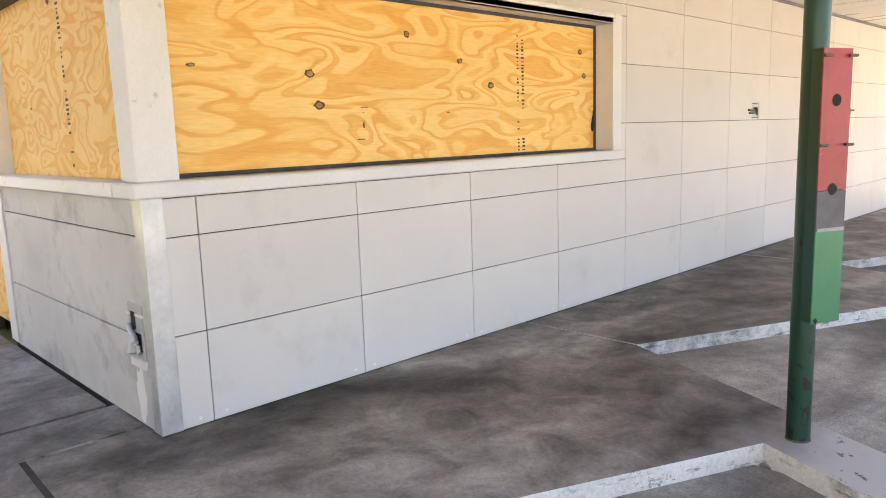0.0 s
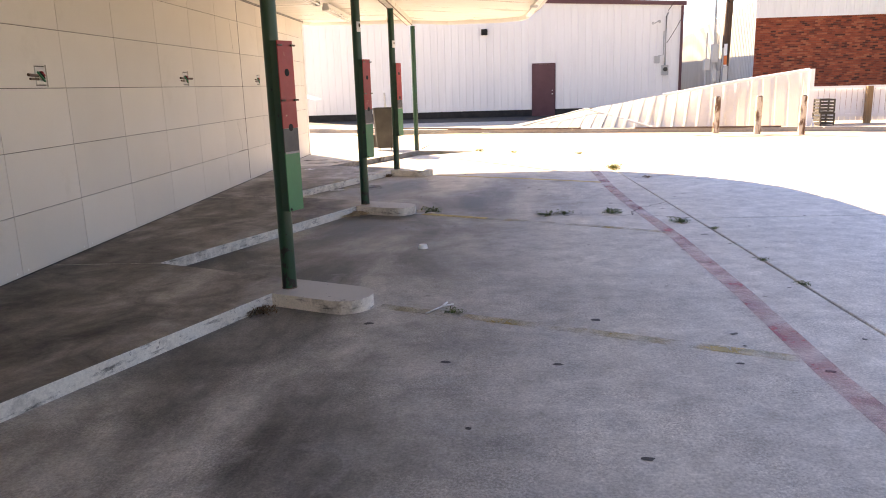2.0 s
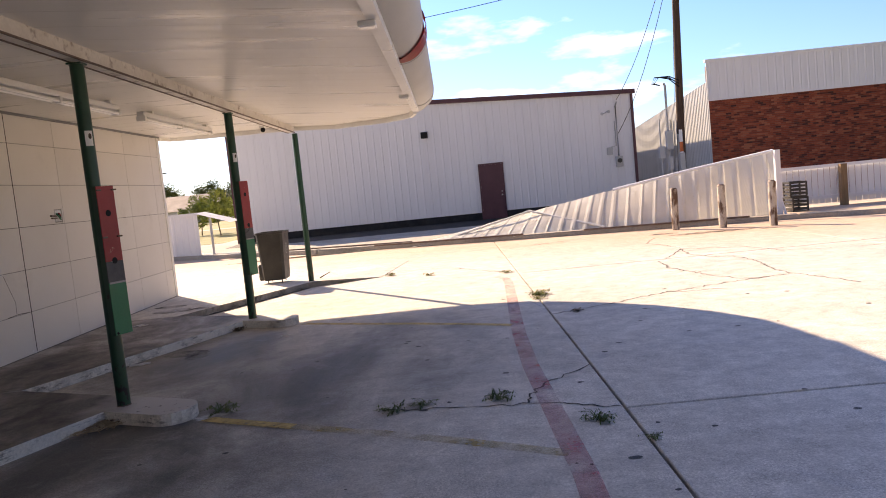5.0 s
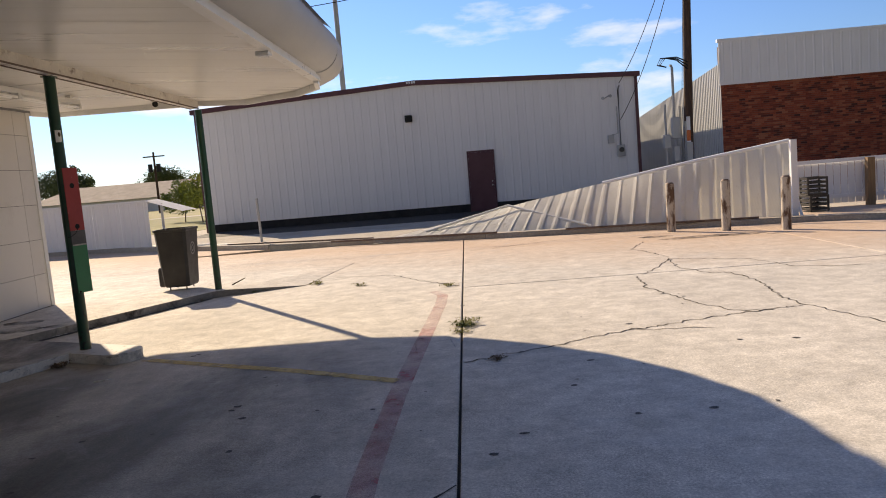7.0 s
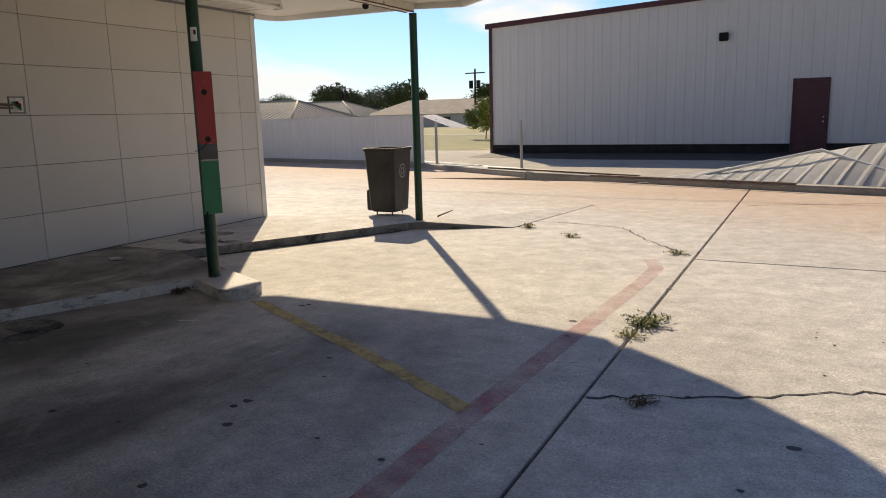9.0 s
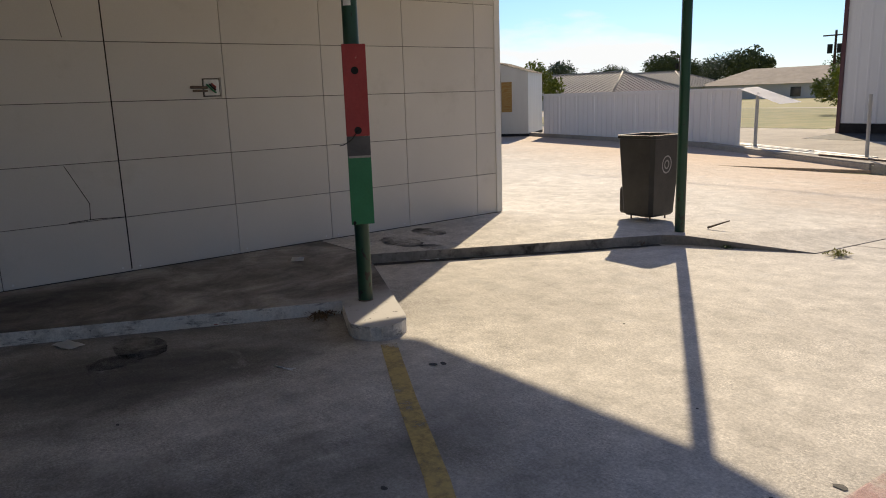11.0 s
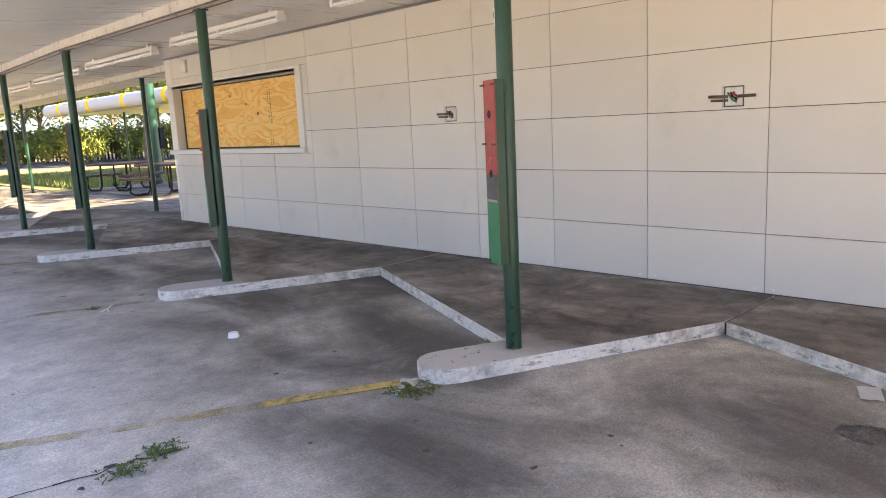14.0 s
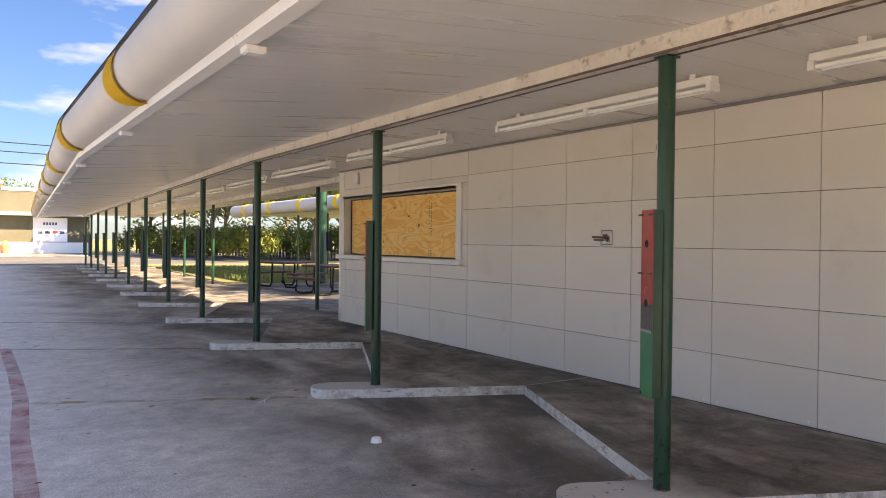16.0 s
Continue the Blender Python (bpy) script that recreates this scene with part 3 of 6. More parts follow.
tagged(part("tar_strip", bm, M_BASE), "black tar strip along the metal building", "pavement", kind="structure")
# low kerb between the lot and the verge
bm = B()
KL = [(-19, 30.7), (-8.0, 28.35), (-2.2, 25.05), (3.0, 23.3), (9.2, 21.5), (13.4, 19.4)]
for (ax, ay), (bx, by) in zip(KL, KL[1:]):
    d = Vector((bx - ax, by - ay)).normalized()
    n = Vector((-d.y, d.x)) * 0.16
    prism(bm, [(ax - n.x, ay - n.y), (bx - n.x, by - n.y), (bx + n.x, by + n.y), (ax + n.x, ay + n.y)], -0.15, 0.11)
bmesh.ops.bevel(bm, geom=[e for e in bm.edges if all(v.co.z > 0.1 for v in e.verts)], offset=0.03, segments=2, affect="EDGES")
tagged(part("lot_kerb", bm, M_GRAVEL), "low worn concrete kerb edging the lot", "kerb", kind="structure")

# ---- walkway with saw-tooth kerb and islands ----
walkway = thing("walkway", "grease-darkened concrete walkway with white saw-tooth kerb", "walkway", kind="structure")


def walkway_slab(k, x_back):
    """The bay of the walkway that ends in the island of post k."""
    y = post_y(k)
    dx = bend(y)
    v0, v1 = KERB_V + Vector((0, y - PITCH)), KERB_V + Vector((0, y))
    kk = KERB_K + Vector((0, y))
    poly = [(x_back, v0.y + 0.009), (v0.x, v0.y + 0.009), (kk.x, kk.y)]
    c, r = Vector((-0.675, y - 0.172)), 0.185
    for i in range(9):
        a = -math.pi / 2 + math.pi * i / 8
        p = c + U * math.cos(a) * r + N * math.sin(a) * r
        poly.append((p.x, p.y))
    poly += [(v1.x, v1.y - 0.009), (x_back, v1.y - 0.009)]
    poly = [(px + dx, py) for px, py in poly]
    b = B()
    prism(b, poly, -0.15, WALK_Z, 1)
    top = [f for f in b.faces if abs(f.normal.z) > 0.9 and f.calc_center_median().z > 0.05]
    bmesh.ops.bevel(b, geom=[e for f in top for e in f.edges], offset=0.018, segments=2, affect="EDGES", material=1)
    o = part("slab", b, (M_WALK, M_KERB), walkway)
    return o


for k in range(-8, 5):
    walkway_slab(k, WALL_X if k >= 2 else -3.9)
# black dirt packed in the joints between the bays
for k in range(-8, 5):
    bm = B()
    y = KERB_V.y + post_y(k)
    box(bm, (WALL_X if k >= 1 else -3.9) + bend(y), KERB_V.x + bend(y) - 0.012, y - 0.03, y + 0.03, -0.1, 0.083)
    part("joint_dirt", bm, M_CRACK, walkway)
# the last bay runs out into the apron north of the building
v4 = KERB_V + Vector((0, post_y(4)))
bm = B()
apron = [(WALL_X, v4.y + 0.006, WALK_Z), (v4.x, v4.y + 0.006, WALK_Z), (-1.05, 17.50, WALK_Z), (-0.86, 17.62, WALK_Z), (0.15, 18.05, 0.006), (0.5, 20.5, 0.004), (-1.0, 24.0, 0.003),
         (-9.0, 24.5, 0.003), (-12.0, 21.0, 0.01), (-9.0, 17.43, 0.06), (WALL_X, 17.43, WALK_Z)]
prism(bm, apron, -0.15, WALK_Z, 1)
bmesh.ops.triangulate(bm, faces=[f for f in bm.faces if len(f.verts) > 4])
part("slab", bm, (M_LOT, M_BAREKERB), walkway)

# ---- the drive-in building ----
wall = thing("wall_east", "off-white cement panel wall with dark joints", "wall", kind="structure")
WIN_Y0, WIN_Y1, WIN_Z0, WIN_Z1 = 1.72, 5.29, 1.29, 2.27
bm = B()
bx = WALL_X - 0.014
box(bm, -3.60, bx, WALL_S + 0.20, 17.40, -0.1, WIN_Z0 - 0.02)
box(bm, -3.60, bx, WALL_S + 0.20, 17.40, WIN_Z1 + 0.02, 2.90)
box(bm, -3.60, bx, WIN_Y1 + 0.02, 17.40, WIN_Z0 - 0.02, WIN_Z1 + 0.02)
box(bm, -3.43, bx, WALL_S + 0.014, WALL_S + 0.185, -0.1, 2.90)
part("wall_core", bm, M_JOINT, wall)
JY = [1.53, 1.78, 2.73, 3.66, 4.60, 5.53, 6.48, 7.44, 8.40, 9.36, 10.34, 11.33, 12.28, 13.23, 14.19, 15.16, 16.11, 17.07, 17.40]
JZ = [0.094, 0.556, 1.026, 1.502, 1.974, 2.438, 2.80]
BOXES = (8.06, 11.06, 14.07)
panel_meshes = {}


def panel_mesh(w, h):
    key = (round(w, 3), round(h, 3))
    if key not in panel_meshes:
        b = B()
        box(b, -0.013, 0.0, 0.0, w, 0.0, h, 0.0015)
        panel_meshes[key] = mesh_of("panel", b, M_PANEL)
    return panel_meshes[key]


def wall_panel(y0, y1, z0, z1):
    piece("panel", panel_mesh(y1 - y0 - 0.005, z1 - z0 - 0.005), wall, WALL_X, y0 + 0.0025, z0 + 0.0025)


for j in range(6):
    for i in range(18):
        y0, y1, z0, z1 = JY[i], JY[i + 1], JZ[j], JZ[j + 1]
        if y0 < 5.4 and j in (2, 3, 4):
            if j == 2:
                wall_panel(y0, y1, z0, 1.21)
            elif j == 4:
                wall_panel(y0, y1, 2.345, z1)
            continue
        hole = [c for c in BOXES if y0 < c < y1] if j == 3 else []
        if hole:
            c = hole[0]
            b = B()
            for a0, a1, c0, c1 in ((y0 + 0.003, c - 0.085, z0 + 0.003, z1 - 0.003), (c + 0.085, y1 - 0.003, z0 + 0.003, z1 - 0.003),
                                   (c - 0.085, c + 0.085, 1.685, z1 - 0.003), (c - 0.085, c + 0.085, z0 + 0.003, 1.515)):
                box(b, WALL_X - 0.013, WALL_X, a0, a1, c0, c1)
            part("panel", b, M_PANEL, wall)
        else:
            wall_panel(y0, y1, z0, z1)

for z0, z1 in ((1.21, JZ[3]), (JZ[3], JZ[4]), (JZ[4], 2.345)):
    wall_panel(5.407, JY[5], z0, z1)

bm = B()
box(bm, WALL_X - 0.01, WALL_X + 0.012, 17.36, 17.445, 0.094, 2.80, 0.003)
part("corner_trim", bm, M_TRIM, wall)

bm = B()
for y in JY[1:-1]:
    for dy in (-0.07, 0.07):
        disc(bm, (WALL_X + 0.002, y + dy, JZ[0] + 0.035), (1, 0, 0), 0.009, 0.009, 8)
screws = part("panel_screws", bm, M_PAPER, wall, "small pale filled screw heads")
screws["kind"] = "stuff"

# the recessed electric boxes left in the wall
for n_box, y in enumerate(BOXES):
    e = thing("outlet_box", "open electrical box recessed in the panel wall with bare conduit stub", "electrical box", pose(WALL_X, y, 1.60), "wall boxes")
    b = B()
    box(b, -0.075, -0.012, -0.085, 0.085, -0.085, -0.078)
    box(b, -0.075, -0.012, -0.085, 0.085, 0.078, 0.085)
    box(b, -0.075, -0.012, -0.085, -0.078, -0.085, 0.085)
    box(b, -0.075, -0.012, 0.078, 0.085, -0.085, 0.085)
    part("recess", b, M_PANEL, e)
    b = B()
    box(b, -0.05, -0.004, -0.066, 0.070, -0.070, 0.070, 0.004)
    part("metal_box", b, M_ALU, e, "galvanised steel box")
    b = B()
    rod(b, (-0.003, -0.04, 0.0), (0.012, -0.19, 0.005), 0.012)
    part("conduit", b, M_STEEL, e)
    b = B()
    rod(b, (-0.003, -0.04, -0.028), (0.01, -0.17, -0.026), 0.009)
    part("conduit", b, M_STEEL, e)
    if n_box == 1:
        b = B()
        rod(b, (-0.003, 0.04, 0.0), (0.012, 0.17, 0.0), 0.012)
        part("conduit", b, M_STEEL, e)
    for c, zz, rr in ((M_REDP, 0.024, 0.022), (M_GREENP, -0.024, 0.018), (M_BLACK, 0.0, 0.016)):
        b = B()
        path_tube(b, [(0.0, -0.02 + zz, 0.03), (0.016, 0.0, zz), (0.01, 0.03, zz - 0.02), (0.0, 0.02, -0.035)], rr * 0.45, 6)
        part("wire", b, c, e)

# window with its frame, gaskets and plywood
win = thing("window_1", "boarded drive-in window with plywood sheet and white metal frame", "window", kind="structure")
bm = B()
box(bm, -3.44, WALL_X + 0.03, WIN_Y1, WIN_Y1 + 0.035, WIN_Z0, WIN_Z1)
box(bm, -3.44, WALL_X + 0.03, WIN_Y0, WIN_Y1, WIN_Z1, WIN_Z1 + 0.04)
box(bm, WALL_X - 0.02, WALL_X + 0.032, WIN_Y1 + 0.02, 5.41, 1.21, 2.345, 0.004)
box(bm, WALL_X - 0.02, WALL_X + 0.030, WIN_Y0, 5.31, 2.27, 2.345, 0.004)
part("window_frame", bm, M_TRIM, win)
bm = B()
box(bm, -3.46, WALL_X + 0.055, WALL_S - 0.05, 5.42, 1.215, 1.288, 0.008)
box(bm, -5.75, -3.45, WALL_S - 0.056, WALL_S + 0.12, 1.216, 1.287, 0.008)
part("window_sill", bm, M_TRIM, win)
bm = B()
box(bm, -3.432, -3.415, WIN_Y0, WIN_Y1, WIN_Z0, WIN_Z1)
part("plywood_sheet", bm, M_PLY, win, "amber plywood with dark knots and flame grain")
bm = B()
gx0, gx1 = -3.414, -3.40
box(bm, gx0, gx1, WIN_Y0, WIN_Y1, WIN_Z0, WIN_Z0 + 0.022)
box(bm, gx0, gx1, WIN_Y0, WIN_Y1, WIN_Z1 - 0.022, WIN_Z1)
box(bm, gx0, gx1, WIN_Y0, WIN_Y0 + 0.022, WIN_Z0 + 0.02, WIN_Z1 - 0.02)
box(bm, gx0, gx1, WIN_Y1 - 0.016, WIN_Y1, WIN_Z0 + 0.02, WIN_Z1 - 0.02)
part("gasket", bm, M_DARK, win)
for y, z, rx, ry in ((2.56, 1.81, 0.034, 0.024), (2.61, 1.64, 0.036, 0.024), (3.28, 2.07, 0.024, 0.022), (3.74, 1.93, 0.024, 0.018), (4.04, 1.78, 0.03, 0.02), (5.09, 2.06, 0.026, 0.022),
                     (5.14, 1.88, 0.026, 0.02), (1.88, 1.83, 0.022, 0.010), (2.92, 1.60, 0.004, 0.004), (2.92, 1.53, 0.007, 0.022), (2.90, 1.445, 0.03, 0.004), (2.93, 1.63, 0.03, 0.003), (3.62, 1.60, 0.012, 0.004)):
    b = B()
    disc(b, (-3.4135, y, z), (1, 0, 0), rx, ry, 16, 0.4)
    part("knot", b, M_KNOT, win)
    if rx > 0.02:
        b = B()
        disc(b, (-3.4125, y + 0.002, z), (1, 0, 0), rx * 0.62, ry * 0.6, 12, 0.3)
        part("knot_heart", b, M_PLY2, win)
b = B()
disc(b, (-3.4125, 5.285, 1.53), (1, 0, 0), 0.045, 0.095, 18, 0.7)
part("knot_hole", b, M_BLACK, win, "broken-out black hole")
b = B()
for i in range(12):
    z = 1.31 + i * 0.078
    box(b, -3.4140, -3.4130, 5.318, 5.324 + 0.006 * (i % 3), z, z + 0.05)
part("split_edge", b, M_KNOT, win)
for col_y, half in ((4.33, 0.012), (4.385, 0.018)):
    for i in range(34):
        if random.random() < (0.82 if i > 14 or i < 5 else 0.3):
            z = 1.30 + i * 0.025
            b = B()
            w = random.uniform(0.5, 1.0) * half
            box(b, -3.4140, -3.4130, col_y - w, col_y + w, z, z + random.uniform(0.006, 0.017))
            part("stamp_mark", b, M_INK, win)

# the south face of the building
south = thing("wall_south", "grey cement panel wall under a boarded corner window", "wall", kind="structure")
bm = B()
box(bm, -5.80, -3.30, WALL_S + 0.016, WALL_S + 0.20, -0.1, 1.215)
box(bm, -9.0, -5.80, WALL_S + 0.016, WALL_S + 0.20, 2.35, 2.90)
box(bm, -5.80, -3.30, WALL_S + 0.016, WALL_S + 0.20, 2.35, 2.90)
box(bm, -9.0, -6.95, WALL_S + 0.016, WALL_S + 0.20, -0.1, 2.36)
part("wall_core", bm, M_JOINT, south)
for z0, z1 in ((0.094, 0.548), (0.548, 1.04), (1.04, 1.21)):
    b = B()
    box(b, -5.77, -3.33, WALL_S, WALL_S + 0.014, z0 + 0.003, z1 - 0.003, 0.0025)
    part("panel", b, M_PANEL_SHADE, south)
b = B()
box(b, -5.79, -3.30, WALL_S, WALL_S + 0.014, 2.36, 2.80, 0.0025)
part("panel", b, M_PANEL, south)
b = B()
box(b, WALL_X - 0.012, WALL_X + 0.004, WALL_S - 0.004, WALL_S + 0.10, 0.094, 1.214, 0.002)
box(b, WALL_X - 0.09, WALL_X - 0.012, WALL_S - 0.004, WALL_S + 0.012, 0.094, 1.214, 0.002)
part("corner_guard", b, M_ALU, south, "scuffed galvanised corner guard")
b = B()
box(b, WALL_X - 0.17, WALL_X + 0.006, WALL_S - 0.01, WALL_S + 0.19, 1.288, 2.81, 0.004)
part("corner_post", b, M_TRIM, south, "white painted corner mullion")
b = B()
box(b, -5.66, -3.44, WALL_S + 0.10, WALL_S + 0.12, 1.288, 2.35)
part("plywood_sheet", b, M_PLY, south, "amber plywood with knots")
b = B()
box(b, -5.80, -5.64, WALL_S - 0.012, WALL_S + 0.19, 0.112, 2.36, 0.004)
part("door_jamb", b, M_TRIM, south)
b = B()
box(b, -6.95, -5.81, WALL_S + 0.09, WALL_S + 0.13, 0.14, 2.34)
part("door_board", b, M_PLY, south, "plywood over the old doorway")
for x, z, r in ((-3.50, 1.83, 0.045), (-3.71, 1.44, 0.03), (-4.56, 2.27, 0.03), (-5.1, 1.7, 0.015)):
    b = B()
    disc(b, (x, WALL_S + 0.099, z), (0, -1, 0), r, r * 0.7, 12, 0.5)
    part("knot", b, M_KNOT, south)
for i in range(36):
    if random.random() < 0.7:
        b = B()
        z, w = 1.32 + i * 0.026, random.uniform(0.008, 0.024)
        box(b, -4.42 - w, -4.42 + w, WALL_S + 0.0985, WALL_S + 0.0995, z, z + random.uniform(0.007, 0.018))
        part("stamp_mark", b, M_INK, south)
tap = thing("broken_tap_recess", "torn-open tap recess with bent metal and peeled paint", "tap recess", pose(-3.455, WALL_S, 0.55))
b = B()
box(b, -0.085, 0.085, -0.006, 0.012, -0.15, 0.16, 0.002)
part("cover_plate", b, M_CORR, tap, "dented grey cover plate")
b = B()
box(b, -0.05, 0.0, -0.008, 0.0, 0.035, 0.12)
box(b, -0.055, 0.055, -0.008, 0.0, -0.07, 0.02)
part("recess", b, M_BLACK, tap)
b = B()
disc(b, (-0.02, -0.0015, -0.30), (0, -1, 0), 0.055, 0.14, 20, 0.35)
part("paint_run", b, M_STUCCOW, tap, "chalky white run of paint")
b = B()
rod(b, (-0.05, -0.02, 0.05), (0.04, -0.03, -0.02), 0.016)
rod(b, (0.0, -0.02, 0.0), (0.03, -0.05, -0.07), 0.02)
box(b, -0.03, 0.05, -0.03, -0.01, -0.08, -0.03, 0.005)
part("pipe", b, M_ALU, tap)
b = B()
box(b, -0.10, 0.09, -0.008, 0.0, 0.10, 0.115)
part("torn_edge", b, M_TRIM, tap)
b = B()
box(b, -0.08, 0.09, -0.016, 0.0, -0.15, -0.11)
part("drip_tray", b, M_TRIM, tap)

bm = B()
box(bm, -9.0, -3.30, 17.20, WALL_N, -0.1, 2.90)
box(bm, -9.0, -8.8, WALL_S + 0.2, 17.2, -0.1, 2.90)
tagged(part("wall_back", bm, M_STUCCOW), "plain pale rear walls of the building", "wall", kind="structure")

# ---- canopy ----
def soffit(x, y=0.0):
    """Underside of the canopy, which slopes down from the beam to the outer edge."""
    return CEIL_Z - 0.012 - 0.087 * max(x - bend(y) - POST_X, 0.0)


def long_bar(b, x0, x1, y0, y1, z0, z1):
    """A bar along the canopy that follows its bend."""
    for a, c in ((max(y0, 3.4), y1), (y0, min(y1, 3.4))):
        if c > a:
            prism(b, [(x0 + bend(a), a), (x1 + bend(a), a), (x1 + bend(c), c), (x0 + bend(c), c)], z0, z1)
    return b



S_END = -30.5
canopy = thing("canopy", "long white metal canopy with rounded silver fascia", "canopy", kind="structure")
BEND_S = bend(S_END)
bm = B()
prism(bm, [(-9.2, 0.95), (-4.9, 0.95), (-4.9 + bend(0.95), 0.94), (-4.9 + BEND_S, S_END), (POST_X + BEND_S, S_END), (POST_X, 3.4), (POST_X, 17.85), (-3.08, 17.84), (-3.18, 17.76), (-3.22, 17.58), (-3.24, 17.40), (-9.2, 17.40)], CEIL_Z, 3.02)
tagged(part("ceiling", bm, M_CEIL), "white ribbed metal soffit", "ceiling", kind="structure")
outer = [(POST_X, 17.85), (POST_X, 3.4), (POST_X + BEND_S, S_END), (EDGE_X + BEND_S, S_END), (EDGE_X, 3.4), (EDGE_X, 15.25), (1.03, 15.75), (0.63, 16.5), (0.1, 17.08), (-0.32, 17.6)]
bm = B()
lo = [bm.verts.new((x, y, soffit(x, y))) for x, y in outer]
hi = [bm.verts.new((x, y, soffit(x, y) + 0.24)) for x, y in outer]
for poly in ((0, 1, 5, 6, 7, 8, 9), (1, 2, 3, 4), (1, 4, 5)):
    bm.faces.new([lo[i] for i in poly])
    bm.faces.new([hi[i] for i in poly[::-1]])
for i in range(len(outer)):
    j = (i + 1) % len(outer)
    bm.faces.new((lo[i], lo[j], hi[j], hi[i]))
tagged(part("ceiling_outer", bm, M_CEIL), "white ribbed metal soffit sloping to the edge", "ceiling", kind="structure")
y = S_END + 0.4
seams = B()
while y < 17.6:
    x1 = EDGE_X if y < 15.2 else (0.6 if y < 16.5 else -0.3)
    x0 = WALL_X + 0.01 if y > 1.5 else -4.8
    x0, x1, xm = x0 + bend(y), x1 + bend(y), POST_X + bend(y)
    for (xa, za), (xb, zb) in (((x0, CEIL_Z), (xm, CEIL_Z)), ((xm, soffit(xm, y)), (x1, soffit(x1, y)))):
        seams.faces.new([seams.verts.new(p) for p in ((xa, y - 0.003, za - 0.003), (xb, y - 0.003, zb - 0.003), (xb, y + 0.003, zb - 0.003), (xa, y + 0.003, za - 0.003))])
    y += 0.405
part("soffit_seam", seams, M_SEAM, canopy)["kind"] = "stuff"
bm = B()
long_bar(bm, POST_X - 0.055, POST_X + 0.055, S_END + 0.05, 17.82, 2.662, CEIL_Z - 0.002)
part("beam", bm, M_BEAM, canopy, "peeling pale painted steel beam")
for side in (-1, 1):
    bm = B()
    long_bar(bm, POST_X + side * 0.053 - 0.006, POST_X + side * 0.053 + 0.006, S_END + 0.05, 17.81, 2.654, 2.668)
    part("beam_lip", bm, M_STEEL, canopy, "rusty lower edge of the beam")
bm = B()
long_bar(bm, -3.60, -3.50, S_END + 0.05, 1.29, 2.665, CEIL_Z - 0.002)
part("beam", bm, M_BEAM, canopy)
# grey strip at the wall head, coloured dark to include the soffit's shadow line
bm = B()
box(bm, WALL_X + 0.002, WALL_X + 0.035, WALL_S, 17.44, 2.755, CEIL_Z - 0.001)
part("wall_angle_shade", bm, M_FLASH, canopy)
bm = B()
rim = [(EDGE_X + 0.02, 15.22), (1.06, 15.77), (0.66, 16.53), (0.13, 17.11), (-0.30, 17.63), (POST_X, 17.88), (-3.09, 17.87), (-3.20, 17.78), (-3.245, 17.58), (-3.26, 17.45), (-9.2, 17.45)]
for (ax, ay), (cx, cy) in zip(rim, rim[1:]):
    d = Vector((cx - ax, cy - ay)).normalized()
    nn = Vector((d.y, -d.x)) * 0.025
    za, zc = soffit(ax), soffit(cx)
    vs = [bm.verts.new(p) for p in ((ax - nn.x, ay - nn.y, za - 0.05), (cx - nn.x, cy - nn.y, zc - 0.05), (cx + nn.x, cy + nn.y, zc - 0.05), (ax + nn.x, ay + nn.y, za - 0.05),
                                    (ax - nn.x, ay - nn.y, za + 0.27), (cx - nn.x, cy - nn.y, zc + 0.27), (cx + nn.x, cy + nn.y, zc + 0.27), (ax + nn.x, ay + nn.y, za + 0.27))]
    for f in ((3, 2, 1, 0), (4, 5, 6, 7), (0, 1, 5, 4), (1, 2, 6, 5), (2, 3, 7, 6), (3, 0, 4, 7)):
        bm.faces.new([vs[q] for q in f])
part("end_fascia", bm, M_WHITE, canopy, "thin white end fascia")
bm = B()
long_bar(bm, EDGE_X - 0.02, EDGE_X + 0.065, S_END, 15.25, 2.535, 2.60)
part("edge_trim", bm, M_WHITE, canopy, "white edge trim")
TUBE_C, TUBE_R = (EDGE_X + 0.07, 2.83), 0.235


def fascia_tube(y0, y1, r, material, name, a0=-170, a1=100, label=""):
    b = B()
    rows = []
    for y in (y0, y1):
        rows.append([b.verts.new((TUBE_C[0] + bend(y) + math.cos(radians(a)) * r, y, TUBE_C[1] + math.sin(radians(a)) * r)) for a in range(a0, a1 + 1, 9)])
    for i in range(len(rows[0]) - 1):
        b.faces.new((rows[0][i], rows[0][i + 1], rows[1][i + 1], rows[1][i])).smooth = True
    bmesh.ops.solidify(b, geom=b.faces[:], thickness=0.012)
    for f in b.faces:
        f.smooth = True
    return part(name, b, material, canopy, label)


def crescent_band(y, r, material, label):
    """A painted crescent round the outer face of the tube, widest outside and pointed below."""
    b = B()
    n = 20
    rows = []
    for j in range(n + 1):
        f = j / n
        a = radians(-104 + 176 * f)
        w = 0.03 + 0.42 * math.sin(math.pi * min(f * 1.05, 1.0)) ** 0.8
        c = (TUBE_C[0] + bend(y) + math.cos(a) * r, TUBE_C[1] + math.sin(a) * r)
        rows.append([b.verts.new((c[0], yy, c[1])) for yy in (y + 0.13 - w, y + 0.13)])
    for r0, r1 in zip(rows, rows[1:]):
        b.faces.new((r0[0], r1[0], r1[1], r0[1])).smooth = True
    bmesh.ops.solidify(b, geom=b.faces[:], thickness=0.008)
    return part("band", b, material, canopy, label)


